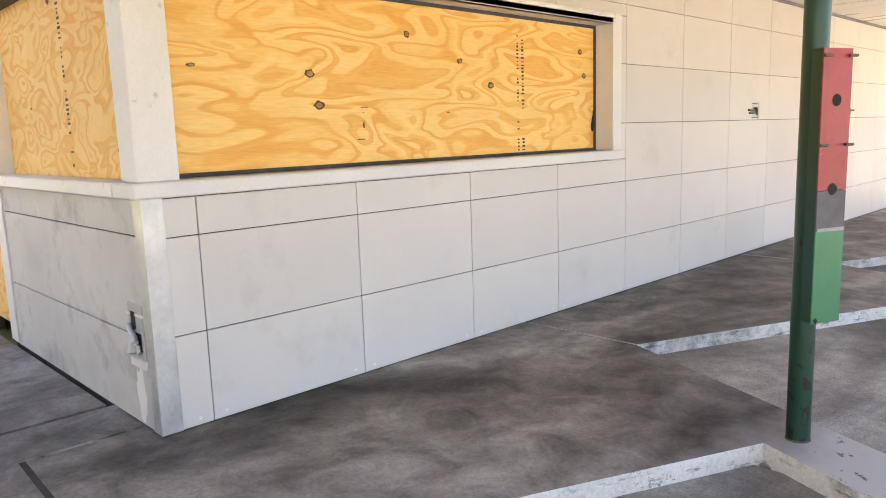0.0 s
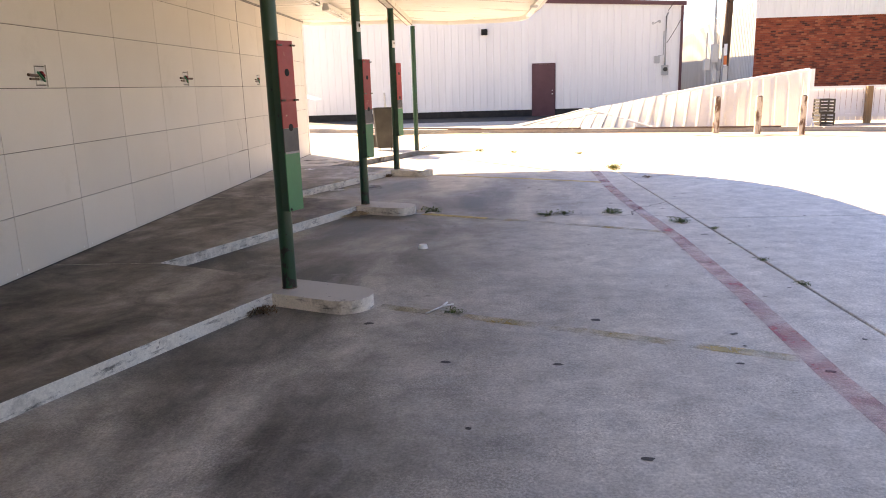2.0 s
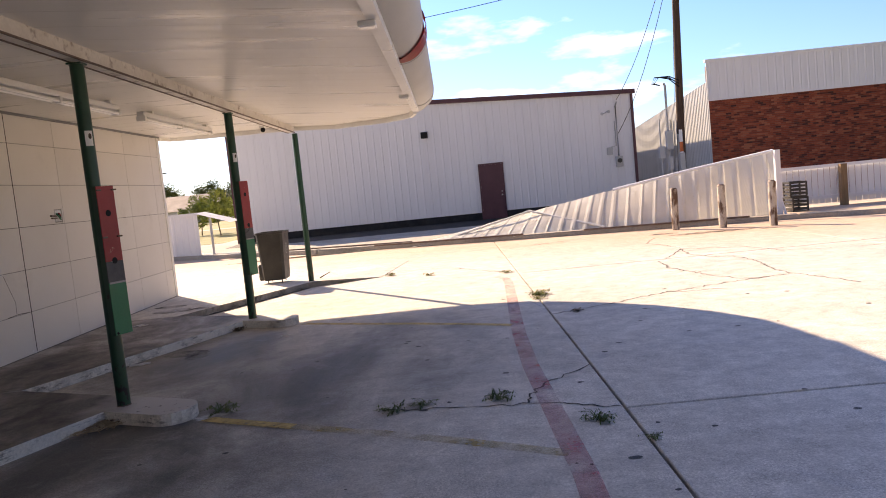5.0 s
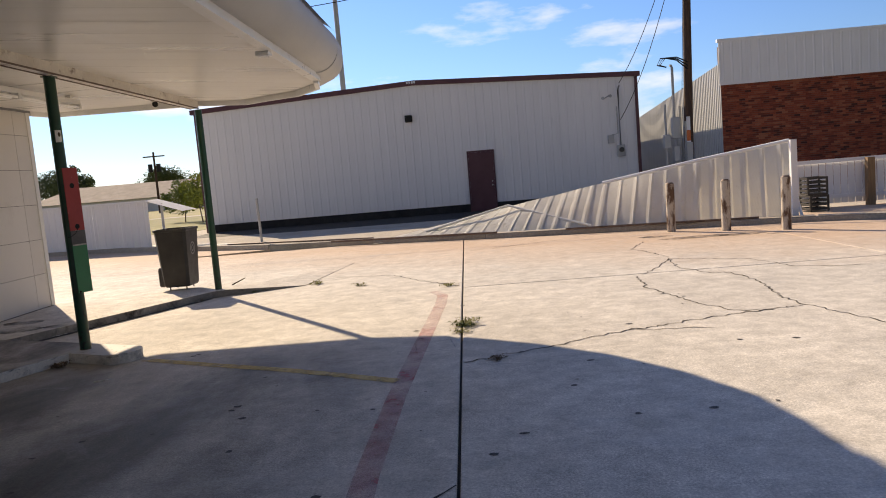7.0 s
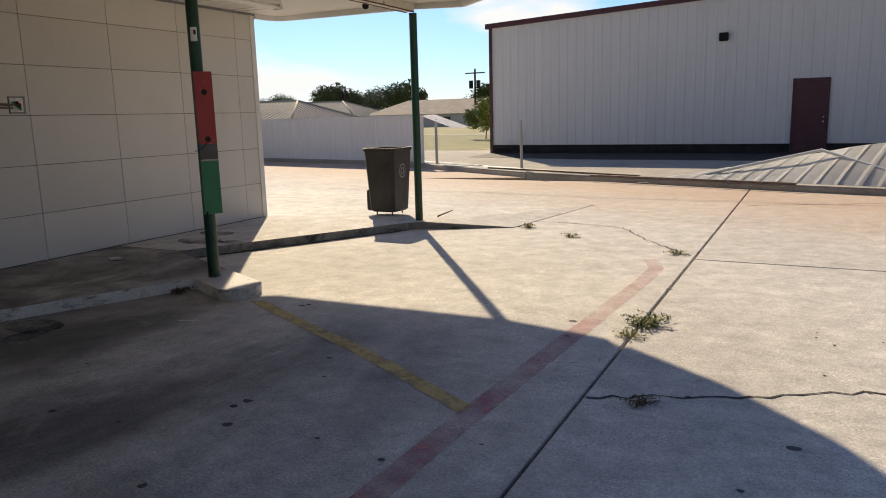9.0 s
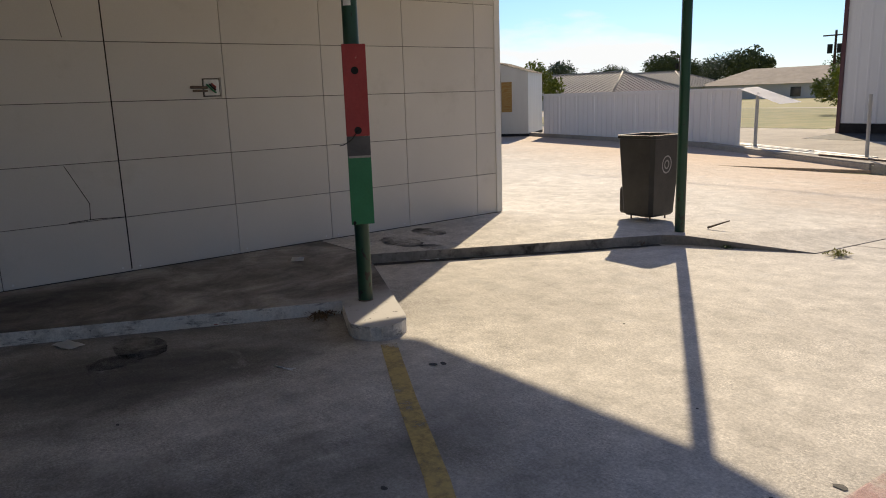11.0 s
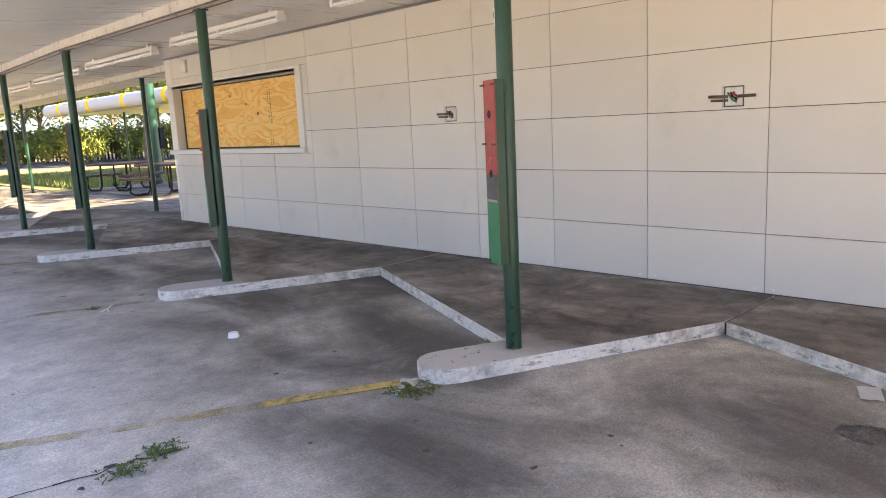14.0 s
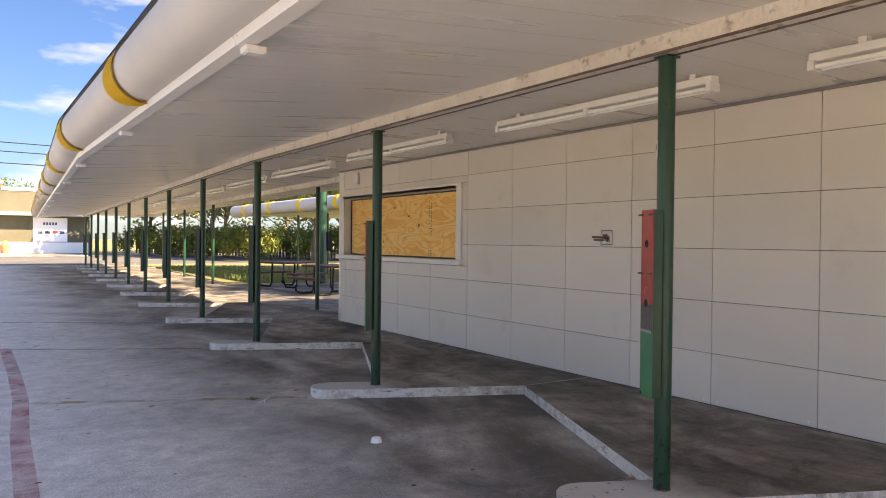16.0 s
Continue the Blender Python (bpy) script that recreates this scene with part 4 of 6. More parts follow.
RINGS = [11.5] + [7.45 - 3.6 * i for i in range(10)]
edges = sorted([15.15] + RINGS + [3.4, S_END], reverse=True)
for a, c in zip(edges, edges[1:]):
    b = B()
    y0, y1 = c + (0.0 if c in (3.4, S_END) else 0.03), a - (0.0 if a == 3.4 else 0.03)
    rod(b, (TUBE_C[0] + bend(y0), y0, TUBE_C[1]), (TUBE_C[0] + bend(y1), y1, TUBE_C[1]), TUBE_R, n=48)
    part("fascia_tube", b, M_TUBE, canopy)
for i, y in enumerate(RINGS):
    crescent_band(y, TUBE_R + 0.016, M_RBAND if i == 0 else M_YBAND, "red crescent band" if i == 0 else "yellow crescent band")
    fascia_tube(y + 0.13, y + 0.15, TUBE_R + 0.024, M_MAROON, "band_edge", -108, 58)
b = B()
bend_path = [(TUBE_C[0], 15.05, 0.236), (TUBE_C[0] - 0.01, 15.4, 0.236), (1.13, 15.78, 0.235), (0.94, 16.24, 0.225), (0.65, 16.72, 0.20), (0.23, 17.19, 0.16), (-0.25, 17.62, 0.09)]
rings_b = []
for i, (px, py, r) in enumerate(bend_path):
    a, c = bend_path[max(i - 1, 0)], bend_path[min(i + 1, len(bend_path) - 1)]
    dd = Vector((c[0] - a[0], c[1] - a[1], 0)).normalized()
    side = Vector((dd.y, -dd.x, 0))
    zc = soffit(px) + 0.03 + r
    rings_b.append([b.verts.new(Vector((px, py, zc)) + side * math.cos(2 * math.pi * k / 24) * r + Vector((0, 0, math.sin(2 * math.pi * k / 24) * r))) for k in range(24)])
for r0, r1 in zip(rings_b, rings_b[1:]):
    for k in range(24):
        b.faces.new((r0[k], r0[(k + 1) % 24], r1[(k + 1) % 24], r1[k])).smooth = True
b.faces.new(rings_b[0][::-1])
b.faces.new(rings_b[-1])
part("tube_bend", b, M_TUBE, canopy)
for y0, y1 in ((S_END, 3.39), (3.41, 15.1)):
    fascia_tube(y0, y1, TUBE_R + 0.03, M_FLASH, "flashing", 36, 81, "dark grey flashing")
for i in range(12):
    y = 13.4 - 3.6 * i
    e = thing("downlight", "small white rectangular lamp under the canopy edge", "lamp", pose(EDGE_X - 0.02 + bend(y), y, 2.535), "canopy edge lamps")
    b = B()
    box(b, -0.055, 0.055, -0.05, 0.05, -0.035, 0.0, 0.005)
    part("housing", b, M_WHITE, e)
    b = B()
    box(b, -0.042, 0.042, -0.036, 0.036, -0.039, -0.034)
    part("lens", b, M_TUBELAMP, e)


def strip_lamp():
    e = thing("fluorescent_fixture", "unlit white double fluorescent fixture on the soffit", "ceiling lamp", None, "soffit fixtures")
    b = B()
    box(b, -0.042, 0.042, 0.0, 2.50, 0.022, 0.078, 0.006)
    part("body", b, M_WHITE, e)
    for y in (0.3, 2.3):
        b = B()
        box(b, -0.03, 0.03, y, y + 0.05, 0.078, 0.1145)
        part("hanger", b, M_WHITE, e)
    for x in (-0.035, 0.035):
        for y0, y1 in ((0.05, 1.22), (1.28, 2.45)):
            b = B()
            rod(b, (x, y0, -0.014), (x, y1, -0.014), 0.017, n=10)
            part("lamp_tube", b, M_TUBELAMP, e)
    for y in (0.0, 1.227, 2.455):
        b = B()
        box(b, -0.055, 0.055, y, y + 0.045, -0.035, 0.03, 0.004)
        part("lamp_holder", b, M_WHITE, e)
    return e


STRIP_Y = [14.05, 10.92, 7.72, 4.33, 1.0, -2.3, -5.6, -8.9, -12.2, -15.5]
first = strip_lamp()
first.matrix_basis = pose(-2.10, STRIP_Y[0], CEIL_Z - 0.115)
for y in STRIP_Y[1:]:
    copy_thing(first, pose(-2.10 + bend(y), y, CEIL_Z - 0.115))


# ---- posts with order panels ----
def post_with_panel(group, tops=(1.655, 1.10, 0.945), holes=(1.455, 1.105)):
    e = thing("canopy_post", "round green steel post with red and green order panel", "post", None, group)
    b = B()
    rod(b, (0, 0, 0.0), (0, 0, 2.555), 0.050, n=20)
    part("pole", b, M_GREEN, e)
    b = B()
    rod(b, (0, 0, -0.002), (0, 0, 0.012), 0.0535, 0.0515, n=16)
    part("base_weld", b, M_STEEL, e, "rust at the foot")
    b = B()
    box(b, -0.052, 0.052, -0.052, 0.052, 2.545, 2.557)
    part("cap_plate", b, M_GREEN, e)
    rot = math.atan2(U.y, U.x)
    ch = B()
    for s in (-1, 1):
        box(ch, 0.045, 0.105, s * 0.062 - 0.004, s * 0.062 + 0.004, 0.555, tops[0])
    chan = part("channel", ch, M_GREEN, e)
    chan.rotation_euler = (0, 0, rot)
    for nm, m, z0, z1 in (("red_panel", M_REDP, tops[1], tops[0]), ("charcoal_panel", M_GREYP, tops[2], tops[1]), ("green_panel", M_GREENP, 0.555, tops[2])):
        b = B()
        box(b, 0.104, 0.112, -0.076, 0.076, z0, z1 - 0.001, 0.002)
        p = part(nm, b, m, e)
        p.rotation_euler = (0, 0, rot)
    for z in holes:
        b = B()
        disc(b, (0.1135, 0, z), (1, 0, 0), 0.024, 0.024, 16)
        p = part("speaker_hole", b, M_BLACK, e)
        p.rotation_euler = (0, 0, rot)
    # torn grey rim over the green, and rust where the panel was bent
    b = B()
    box(b, 0.1125, 0.1145, -0.070, 0.073, tops[2] - 0.010, tops[2] + 0.004)
    p = part("torn_rim", b, M_SCUFF, e, "torn grey primer edge")
    p.rotation_euler = (0, 0, rot)
    b = B()
    disc(b, (0.1138, -0.056, 0.567), (1, 0, 0), 0.011, 0.013, 9, 0.8)
    p = part("paint_chip", b, M_BLACK, e, "dark chip at the lower edge")
    p.rotation_euler = (0, 0, rot)
    return e


def add_pegs(e):
    rot = math.atan2(U.y, U.x)
    for z in (1.625, 1.28):
        for s in (-1, 1):
            b = B()
            rod(b, (0.11, s * 0.055, z), (0.128, s * 0.058, z), 0.006, n=8)
            rod(b, (0.124, s * 0.045, z), (0.124, s * 0.085, z), 0.006, n=8)
            p = part("peg", b, M_STEEL, e)
            p.rotation_euler = (0, 0, rot)


bare = post_with_panel("canopy posts", (1.715, 1.135, 1.005), (1.55, 1.172))
b = B()
path_tube(b, [(0.10, 0.0, 1.172), (0.135, -0.01, 1.16), (0.15, -0.05, 1.115), (0.145, -0.10, 1.085), (0.14, -0.125, 1.08)], 0.003, 6)
part("loose_wire", b, M_BLACK, bare, "thin black wire hanging from the hole").rotation_euler = (0, 0, math.atan2(U.y, U.x))
bare.matrix_basis = pose(POST_X, post_y(4), WALK_Z - 0.004)
model = post_with_panel("canopy posts")
add_pegs(model)
model.matrix_basis = pose(POST_X, post_y(3), WALK_Z - 0.004)
for k in list(range(-8, 3)):
    copy_thing(model, pose(POST_X + bend(post_y(k)), post_y(k), WALK_Z - 0.004))
b = B()
e = thing("end_post", "plain round green steel post at the kerb end", "post", pose(-1.04, 17.77, WALK_Z - 0.03), "canopy posts")
rod(b, (0, 0, 0), (0, 0, 2.58), 0.048, n=20)
part("pole", b, M_GREEN, e)
for i, y in enumerate((-0.6, -5.4, -10.2, -15.0, -19.8, -24.6)):
    e = thing("rear_post", "slim dark green steel post at the walkway's rear", "post", pose(-3.55 + bend(y), y, WALK_Z - 0.02), "rear posts")
    b = B()
    rod(b, (0, 0, 0), (0, 0, 2.58), 0.045, n=16)
    part("pole", b, M_GREEN, e)
# paper label on two posts
for k in (3, 4):
    e = thing("post_sticker", "torn white sticker on the green post", "sticker", pose(POST_X, post_y(k), 2.10))
    b = B()
    for i in range(5):
        a0, a1 = radians(-75 + i * 11), radians(-64 + i * 11)
        v = [b.verts.new((math.cos(a) * 0.0555, math.sin(a) * 0.0555, z)) for a, z in ((a0, -0.06), (a1, -0.06), (a1, 0.05), (a0, 0.05))]
        b.faces.new(v)
    part("paper", b, M_PAPER, e)
    b = B()
    disc(b, (0.0568 * math.cos(-0.7), 0.0568 * math.sin(-0.7), 0.01), (math.cos(-0.7), math.sin(-0.7), 0), 0.012, 0.022, 10)
    part("print", b, M_INK, e)
# camera dome under the north end
e = thing("security_camera", "small dark dome camera under the soffit", "camera", pose(-1.5, 17.40, CEIL_Z))
b = B()
rod(b, (0, 0, 0), (0, 0, -0.03), 0.04, n=14)
part("mount", b, M_WHITE, e)
b = B()
bmesh.ops.create_uvsphere(b, u_segments=12, v_segments=8, radius=0.04, matrix=Matrix.Translation((0.02, 0, -0.06)))
part("dome", b, M_BLACK, e)
e = thing("wall_lamp_box", "small white junction box high on the panel wall", "junction box", pose(WALL_X, 2.26, 2.60))
b = B()
box(b, 0.0, 0.05, -0.055, 0.055, -0.10, 0.10, 0.01)
part("cover", b, M_WHITE, e)


# ---- north side: metal building, brick building, fences ----
def ribbed_sheet(w, h, pitch=0.30, depth=0.03, tops=None):
    """An upright sheet w wide and h high with trapezoid ribs; tops gives the two top heights."""
    b = B()
    xs, zs = [0.0], [0.0]
    n = max(int(round(w / pitch)), 1)
    p = w / n
    for i in range(n):
        for f, d in ((0.30, 0.0), (0.38, -depth), (0.50, -depth), (0.58, 0.0), (1.0, 0.0)):
            xs.append((i + f) * p)
            zs.append(d)
    h0, h1 = tops if tops else (h, h)
    lo = [b.verts.new((x, d, 0)) for x, d in zip(xs, zs)]
    hi = [b.verts.new((x, d, h0 + (h1 - h0) * x / w)) for x, d in zip(xs, zs)]
    for i in range(len(xs) - 1):
        b.faces.new((lo[i], lo[i + 1], hi[i + 1], hi[i]))
    q = [b.verts.new(p) for p in ((0, 0.02, 0), (w, 0.02, 0), (w, 0.02, h1), (0, 0.02, h0))]
    b.faces.new((q[0], q[3], q[2], q[1]))
    b.faces.new((lo[0], hi[0], q[3], q[0]))
    b.faces.new((lo[-1], q[1], q[2], hi[-1]))
    return b


FY = 34.65
bld = thing("metal_building", "low white ribbed-metal building with maroon roof trim", "building")


def eave(x):
    return 4.42 + (4.80 - 4.42) * (1 - abs(x - 1.0) / 8.4)


bm = B()
prism(bm, [(-7.2, FY + 0.05), (9.05, FY + 0.05), (9.05, FY + 22), (-7.2, FY + 22)], -0.1, 4.35)
part("wall", bm, M_SHED, bld)
n_sheet = 18
for i in range(n_sheet):
    x0 = -7.25 + i * 16.35 / n_sheet
    x1 = x0 + 16.35 / n_sheet
    b = ribbed_sheet(x1 - x0, 4.2, 0.303, 0.008, (eave(x0) - 0.28, eave(x1) - 0.28))
    o = part("sheet", b, M_SHED, bld)
    o.location = (x0, FY, 0.28)
bm = B()
box(bm, -7.3, 9.1, FY - 0.03, FY + 0.06, -0.1, 0.27)
part("base_strip", bm, M_BASE, bld, "black tarred base")
for x0, x1 in ((-7.42, 1.0), (1.0, 9.22)):
    b = B()
    for s0, s1 in ((0.0, 0.17),):
        vs = [b.verts.new((x, y, eave(x) + dz)) for x, y, dz in ((x0, FY - 0.10, s0), (x1, FY - 0.10, s0), (x1, FY - 0.10, s1), (x0, FY - 0.10, s1),
                                                               (x0, FY + 0.1, s0), (x1, FY + 0.1, s0), (x1, FY + 0.1, s1), (x0, FY + 0.1, s1))]
        for f in ((0, 1, 2, 3), (7, 6, 5, 4), (0, 4, 5, 1), (3, 2, 6, 7), (0, 3, 7, 4), (1, 5, 6, 2)):
            b.faces.new([vs[i] for i in f])
    part("rake_trim", b, M_MAROON, bld)
bm = B()
for x0, x1 in ((-7.42, 1.0), (1.0, 9.22)):
    vs = [bm.verts.new((x, y, eave(x) + 0.15)) for x, y in ((x0, FY + 0.1), (x1, FY + 0.1), (x1, FY + 22.2), (x0, FY + 22.2))]
    bm.faces.new(vs)
bmesh.ops.solidify(bm, geom=bm.faces[:], thickness=0.08)
part("roof", bm, M_ROOFM, bld)
for x in (-7.30, 9.02):
    b = B()
    box(b, x, x + 0.11, FY - 0.045, FY + 0.06, 0.0, 4.42)
    part("corner_trim", b, M_MAROON, bld)
b = B()
box(b, 0.56, 0.83, FY - 0.16, FY - 0.01, 3.47, 3.72, 0.02)
part("wall_vent", b, M_BLACK, bld, "black vent hood")
d = thing("door_1", "closed maroon metal door in the white building", "door", pose(2.73, FY - 0.02, -0.09), kind="structure")
b = B()
box(b, 0.05, 0.96, -0.035, -0.015, 0.02, 2.26, 0.004)
part("leaf", b, M_MAROON, d)
b = B()
for x0, x1, z0, z1 in ((0.0, 0.048, 0, 2.32), (0.962, 1.01, 0, 2.32), (0.0, 1.01, 2.262, 2.32)):
    box(b, x0, x1, -0.05, 0.0, z0, z1)
part("door_frame", b, M_MAROON, d)
b = B()
rod(b, (0.88, -0.036, 1.02), (0.88, -0.08, 1.02), 0.03, n=10)
rod(b, (0.88, -0.036, 1.16), (0.88, -0.055, 1.16), 0.025, n=10)
part("door_handle", b, M_ALU, d)
b = B()
box(b, -0.05, 1.06, -0.16, -0.05, -0.02, 0.005)
part("step", b, M_GRAVEL, d)
e = thing("electric_meter", "grey electric meter with conduits on the metal wall", "meter", pose(8.40, FY - 0.02, 1.80))
b = B()
box(b, -0.14, 0.14, -0.12, 0.0, -0.22, 0.2, 0.01)
part("meter_box", b, M_CORR, e)
b = B()
rod(b, (0, -0.12, 0.02), (0, -0.2, 0.02), 0.09, n=14)
part("glass_dome", b, M_GLASS, e)
b = B()
box(b, -0.46, -0.24, -0.11, 0.0, 0.28, 0.58, 0.01)
part("switch_box", b, M_CORR, e)
b = B()
path_tube(b, [(0.0, -0.05, 0.2), (0.0, -0.05, 2.2), (0.0, -0.3, 2.32)], 0.03, 8)
part("service_mast", b, M_CORR, e)
b = B()
path_tube(b, [(-0.3, -0.04, 0.58), (-0.08, -0.04, 0.62), (-0.08, -0.04, 1.6)], 0.018, 8)
part("conduit", b, M_CORR, e)
e = thing("flood_lamp", "small twin flood lamp on the metal wall", "lamp", pose(7.95, FY - 0.02, 3.75))
for s in (-1, 1):
    b = B()
    rod(b, (0, 0, 0), (s * 0.1, -0.12, 0.05 * s), 0.02, n=8)
    rod(b, (s * 0.1, -0.10, 0.05 * s), (s * 0.14, -0.22, 0.03 * s), 0.03, 0.06, n=10)
    part("lamp_head", b, M_CORR, e)
for i, w in enumerate((0.06, 0.05, 0.07, 0.06)):
    b = B()
    box(b, 0.72 + i * 0.09, 0.72 + i * 0.09 + w, FY - 0.108, FY - 0.102, 4.86, 4.94)
    part("sign_mark", b, M_SIGN, bld)

brick_bld = thing("brick_building", "dark red brick building with white metal parapet", "building")
BY, BX = 33.0, 11.55
bm = B()
box(bm, BX + 0.03, 34, BY + 0.03, BY + 0.3, -0.1, 5.0)
lo_b = [bm.verts.new(p) for p in ((BX + 0.03, BY + 0.3, -0.1), (34, BY + 0.3, -0.1), (34, 62, -0.1), (BX + 0.03, 62, -0.1))]
hi_b = [bm.verts.new(p) for p in ((BX + 0.03, BY + 0.3, 4.36), (34, BY + 0.3, 4.36), (34, 62, 2.0), (BX + 0.03, 62, 2.0))]
bm.faces.new(hi_b)
for i in range(4):
    bm.faces.new((lo_b[i], lo_b[(i + 1) % 4], hi_b[(i + 1) % 4], hi_b[i]))
part("wall", bm, M_MORTAR, brick_bld)
verts, faces = [], []
bl, bh = 0.203, 0.0677
rows_n = 55
for r in range(rows_n):
    z = 0.0 + r * bh
    x = BX - (0.5 * bl if r % 2 else 0.0)
    while x < 20.6:
        a, c = max(x, BX) + 0.005, x + bl - 0.005
        if c > a:
            o = len(verts)
            j = random.uniform(-0.004, 0.004)
            for yy in (BY + j, BY + 0.06):
                verts += [(a, yy, z + 0.004), (c, yy, z + 0.004), (c, yy, z + bh - 0.005), (a, yy, z + bh - 0.005)]
            faces += [(o, o + 1, o + 2, o + 3), (o, o + 4, o + 5, o + 1), (o + 3, o + 2, o + 6, o + 7), (o, o + 3, o + 7, o + 4), (o + 1, o + 5, o + 6, o + 2)]
        x += bl
me = bpy.data.meshes.new("bricks")
me.from_pydata(verts, [], faces)
me.materials.append(None)
bricks = new("brick_facing", me)
bricks.parent = brick_bld
bricks["kind"] = "stuff"


def island_brick():
    m, nt, b = nodes_of("brick facing")
    g = nt.nodes.new("ShaderNodeNewGeometry").outputs["Random Per Island"]
    col = ramp(nt, g, [(0.0, (0.07, 0.024, 0.018)), (0.25, (0.22, 0.05, 0.028)), (0.8, (0.34, 0.085, 0.042)), (1.0, (0.40, 0.14, 0.075))])
    v = place(nt)
    col = mixc(nt, 1.0, col, ramp(nt, noise_node(nt, v, 25, 4, 0.7), [(0.3, 0.75), (0.7, 1.2)]), "MULTIPLY")
    col = mixc(nt, ramp(nt, noise_node(nt, v, 0.8, 6, 0.7), [(0.6, 0.0), (0.75, 0.7)]), col, (0.07, 0.03, 0.025))
    link(nt, col, b.inputs["Base Color"])
    b.inputs["Roughness"].default_value = 0.88
    return m


me.materials[0] = island_brick()
for i in range(11):
    b = ribbed_sheet(0.91, 1.42, 0.30, 0.015)
    o = part("parapet_sheet", b, M_SHED, brick_bld)
    o.location = (BX - 0.05 + i * 0.915, BY - 0.07, 3.74)
b = B()
box(b, BX - 0.09, 34, BY - 0.10, BY + 0.05, 5.12, 5.22)
part("coping", b, M_SHED, brick_bld)
b = B()
box(b, BX - 0.05, 34, BY - 0.085, BY - 0.03, 3.68, 3.745)
part("parapet_flashing", b, M_SHED, brick_bld)
for i in range(32):
    y0 = BY + i * 0.9
    b = ribbed_sheet(0.9, 4.4, 0.18, 0.02, (4.42 - (i + 1) * 0.0732, 4.42 - i * 0.0732))
    o = part("side_sheet", b, M_CORR, brick_bld)
    o.location, o.rotation_euler = (BX - 0.01, y0 + 0.9, 0), (0, 0, radians(-90))
    o.scale = (1, 1, 1)
b = B()
path_tube(b, [(BX - 0.1, BY + 4.5, 0.4), (BX - 0.1, BY + 4.5, 3.4)], 0.05, 8)
part("conduit", b, M_CORR, brick_bld)
b = B()
box(b, BX - 0.25, BX - 0.03, BY + 3.2, BY + 3.7, 0.9, 1.7, 0.02)
part("switch_cabinet", b, M_CORR, brick_bld)

pole = thing("utility_pole", "dark creosoted wooden utility pole with cables", "utility pole", pose(10.15, 32.4, -0.05))
b = B()
rod(b, (0, 0, 0), (0.28, 0, 9.5), 0.16, 0.12, n=12)
part("pole_shaft", b, M_WOODPOLE, pole)
b = B()
rod(b, (-0.13, -0.12, 0.0), (-0.06, -0.12, 2.6), 0.04, n=8)
part("riser_pipe", b, M_CORR, pole)
b = B()
box(b, -0.10, 0.10, -0.28, -0.14, 1.1, 1.9, 0.02)
part("meter_box", b, M_CORR, pole)
b = B()
path_tube(b, [(-0.42, -0.1, 0.0), (-0.42, -0.1, 4.38), (-0.45, -0.1, 4.46), (-0.50, -0.1, 4.46)], 0.045, 8)
part("service_mast", b, M_CORR, pole)
b = B()
path_tube(b, [(-0.72, -0.1, 0.0), (-0.72, -0.1, 3.2)], 0.03, 8)
part("conduit", b, M_CORR, pole)
for i in range(3):
    b = B()
    path_tube(b, [(0.1, -0.12, 4.30 + 0.12 * i), (-0.25, -0.1, 4.62 + 0.05 * i), (-0.62 - 0.08 * i, -0.1, 4.72), (-0.80 - 0.05 * i, -0.1, 4.50), (-0.60, -0.1, 4.42)], 0.022, 6)
    part("cable_loop", b, M_BLACK, pole)
for x0, x1, z0, z1 in ((-0.56, -0.30, 2.05, 2.75), (-0.84, -0.62, 1.75, 2.2), (-0.52, -0.34, 1.3, 1.8)):
    b = B()
    box(b, x0, x1, -0.30, -0.13, z0, z1, 0.02)
    part("switch_box", b, M_CORR, pole)
for z0, z1, m in ((1.55, 1.95, M_SIGN), (1.95, 2.3, M_ORANGE), (2.3, 2.75, M_SIGN)):
    b = B()
    box(b, -0.05, 0.07, -0.185, -0.165, z0, z1 - 0.004)
    part("marker_strip", b, m, pole)


def cable(name, a, c, sag, r=0.012, label="thin black overhead cable from the pole"):
    b = B()
    a, c = Vector(a), Vector(c)
    pts = []
    for i in range(13):
        f = i / 12
        p = a.lerp(c, f)
        p.z -= sag * 4 * f * (1 - f)
        pts.append(p)
    path_tube(b, pts, r, 6)
    return tagged(part(name, b, M_BLACK), label, "cable")


cable("overhead_cable", (10.25, 32.4, 9.2), (8.4, FY - 0.3, 4.2), 0.5)
cable("overhead_cable", (10.25, 32.4, 8.6), (8.4, FY - 0.25, 2.9), 0.6)
cable("overhead_cable", (10.35, 32.3, 9.3), (10.0, 32.2, 3.6), 0.0, 0.008)
cable("overhead_cable", (10.3, 32.4, 9.0), (-12.0, 30.0, 6.4), 0.5, 0.012)

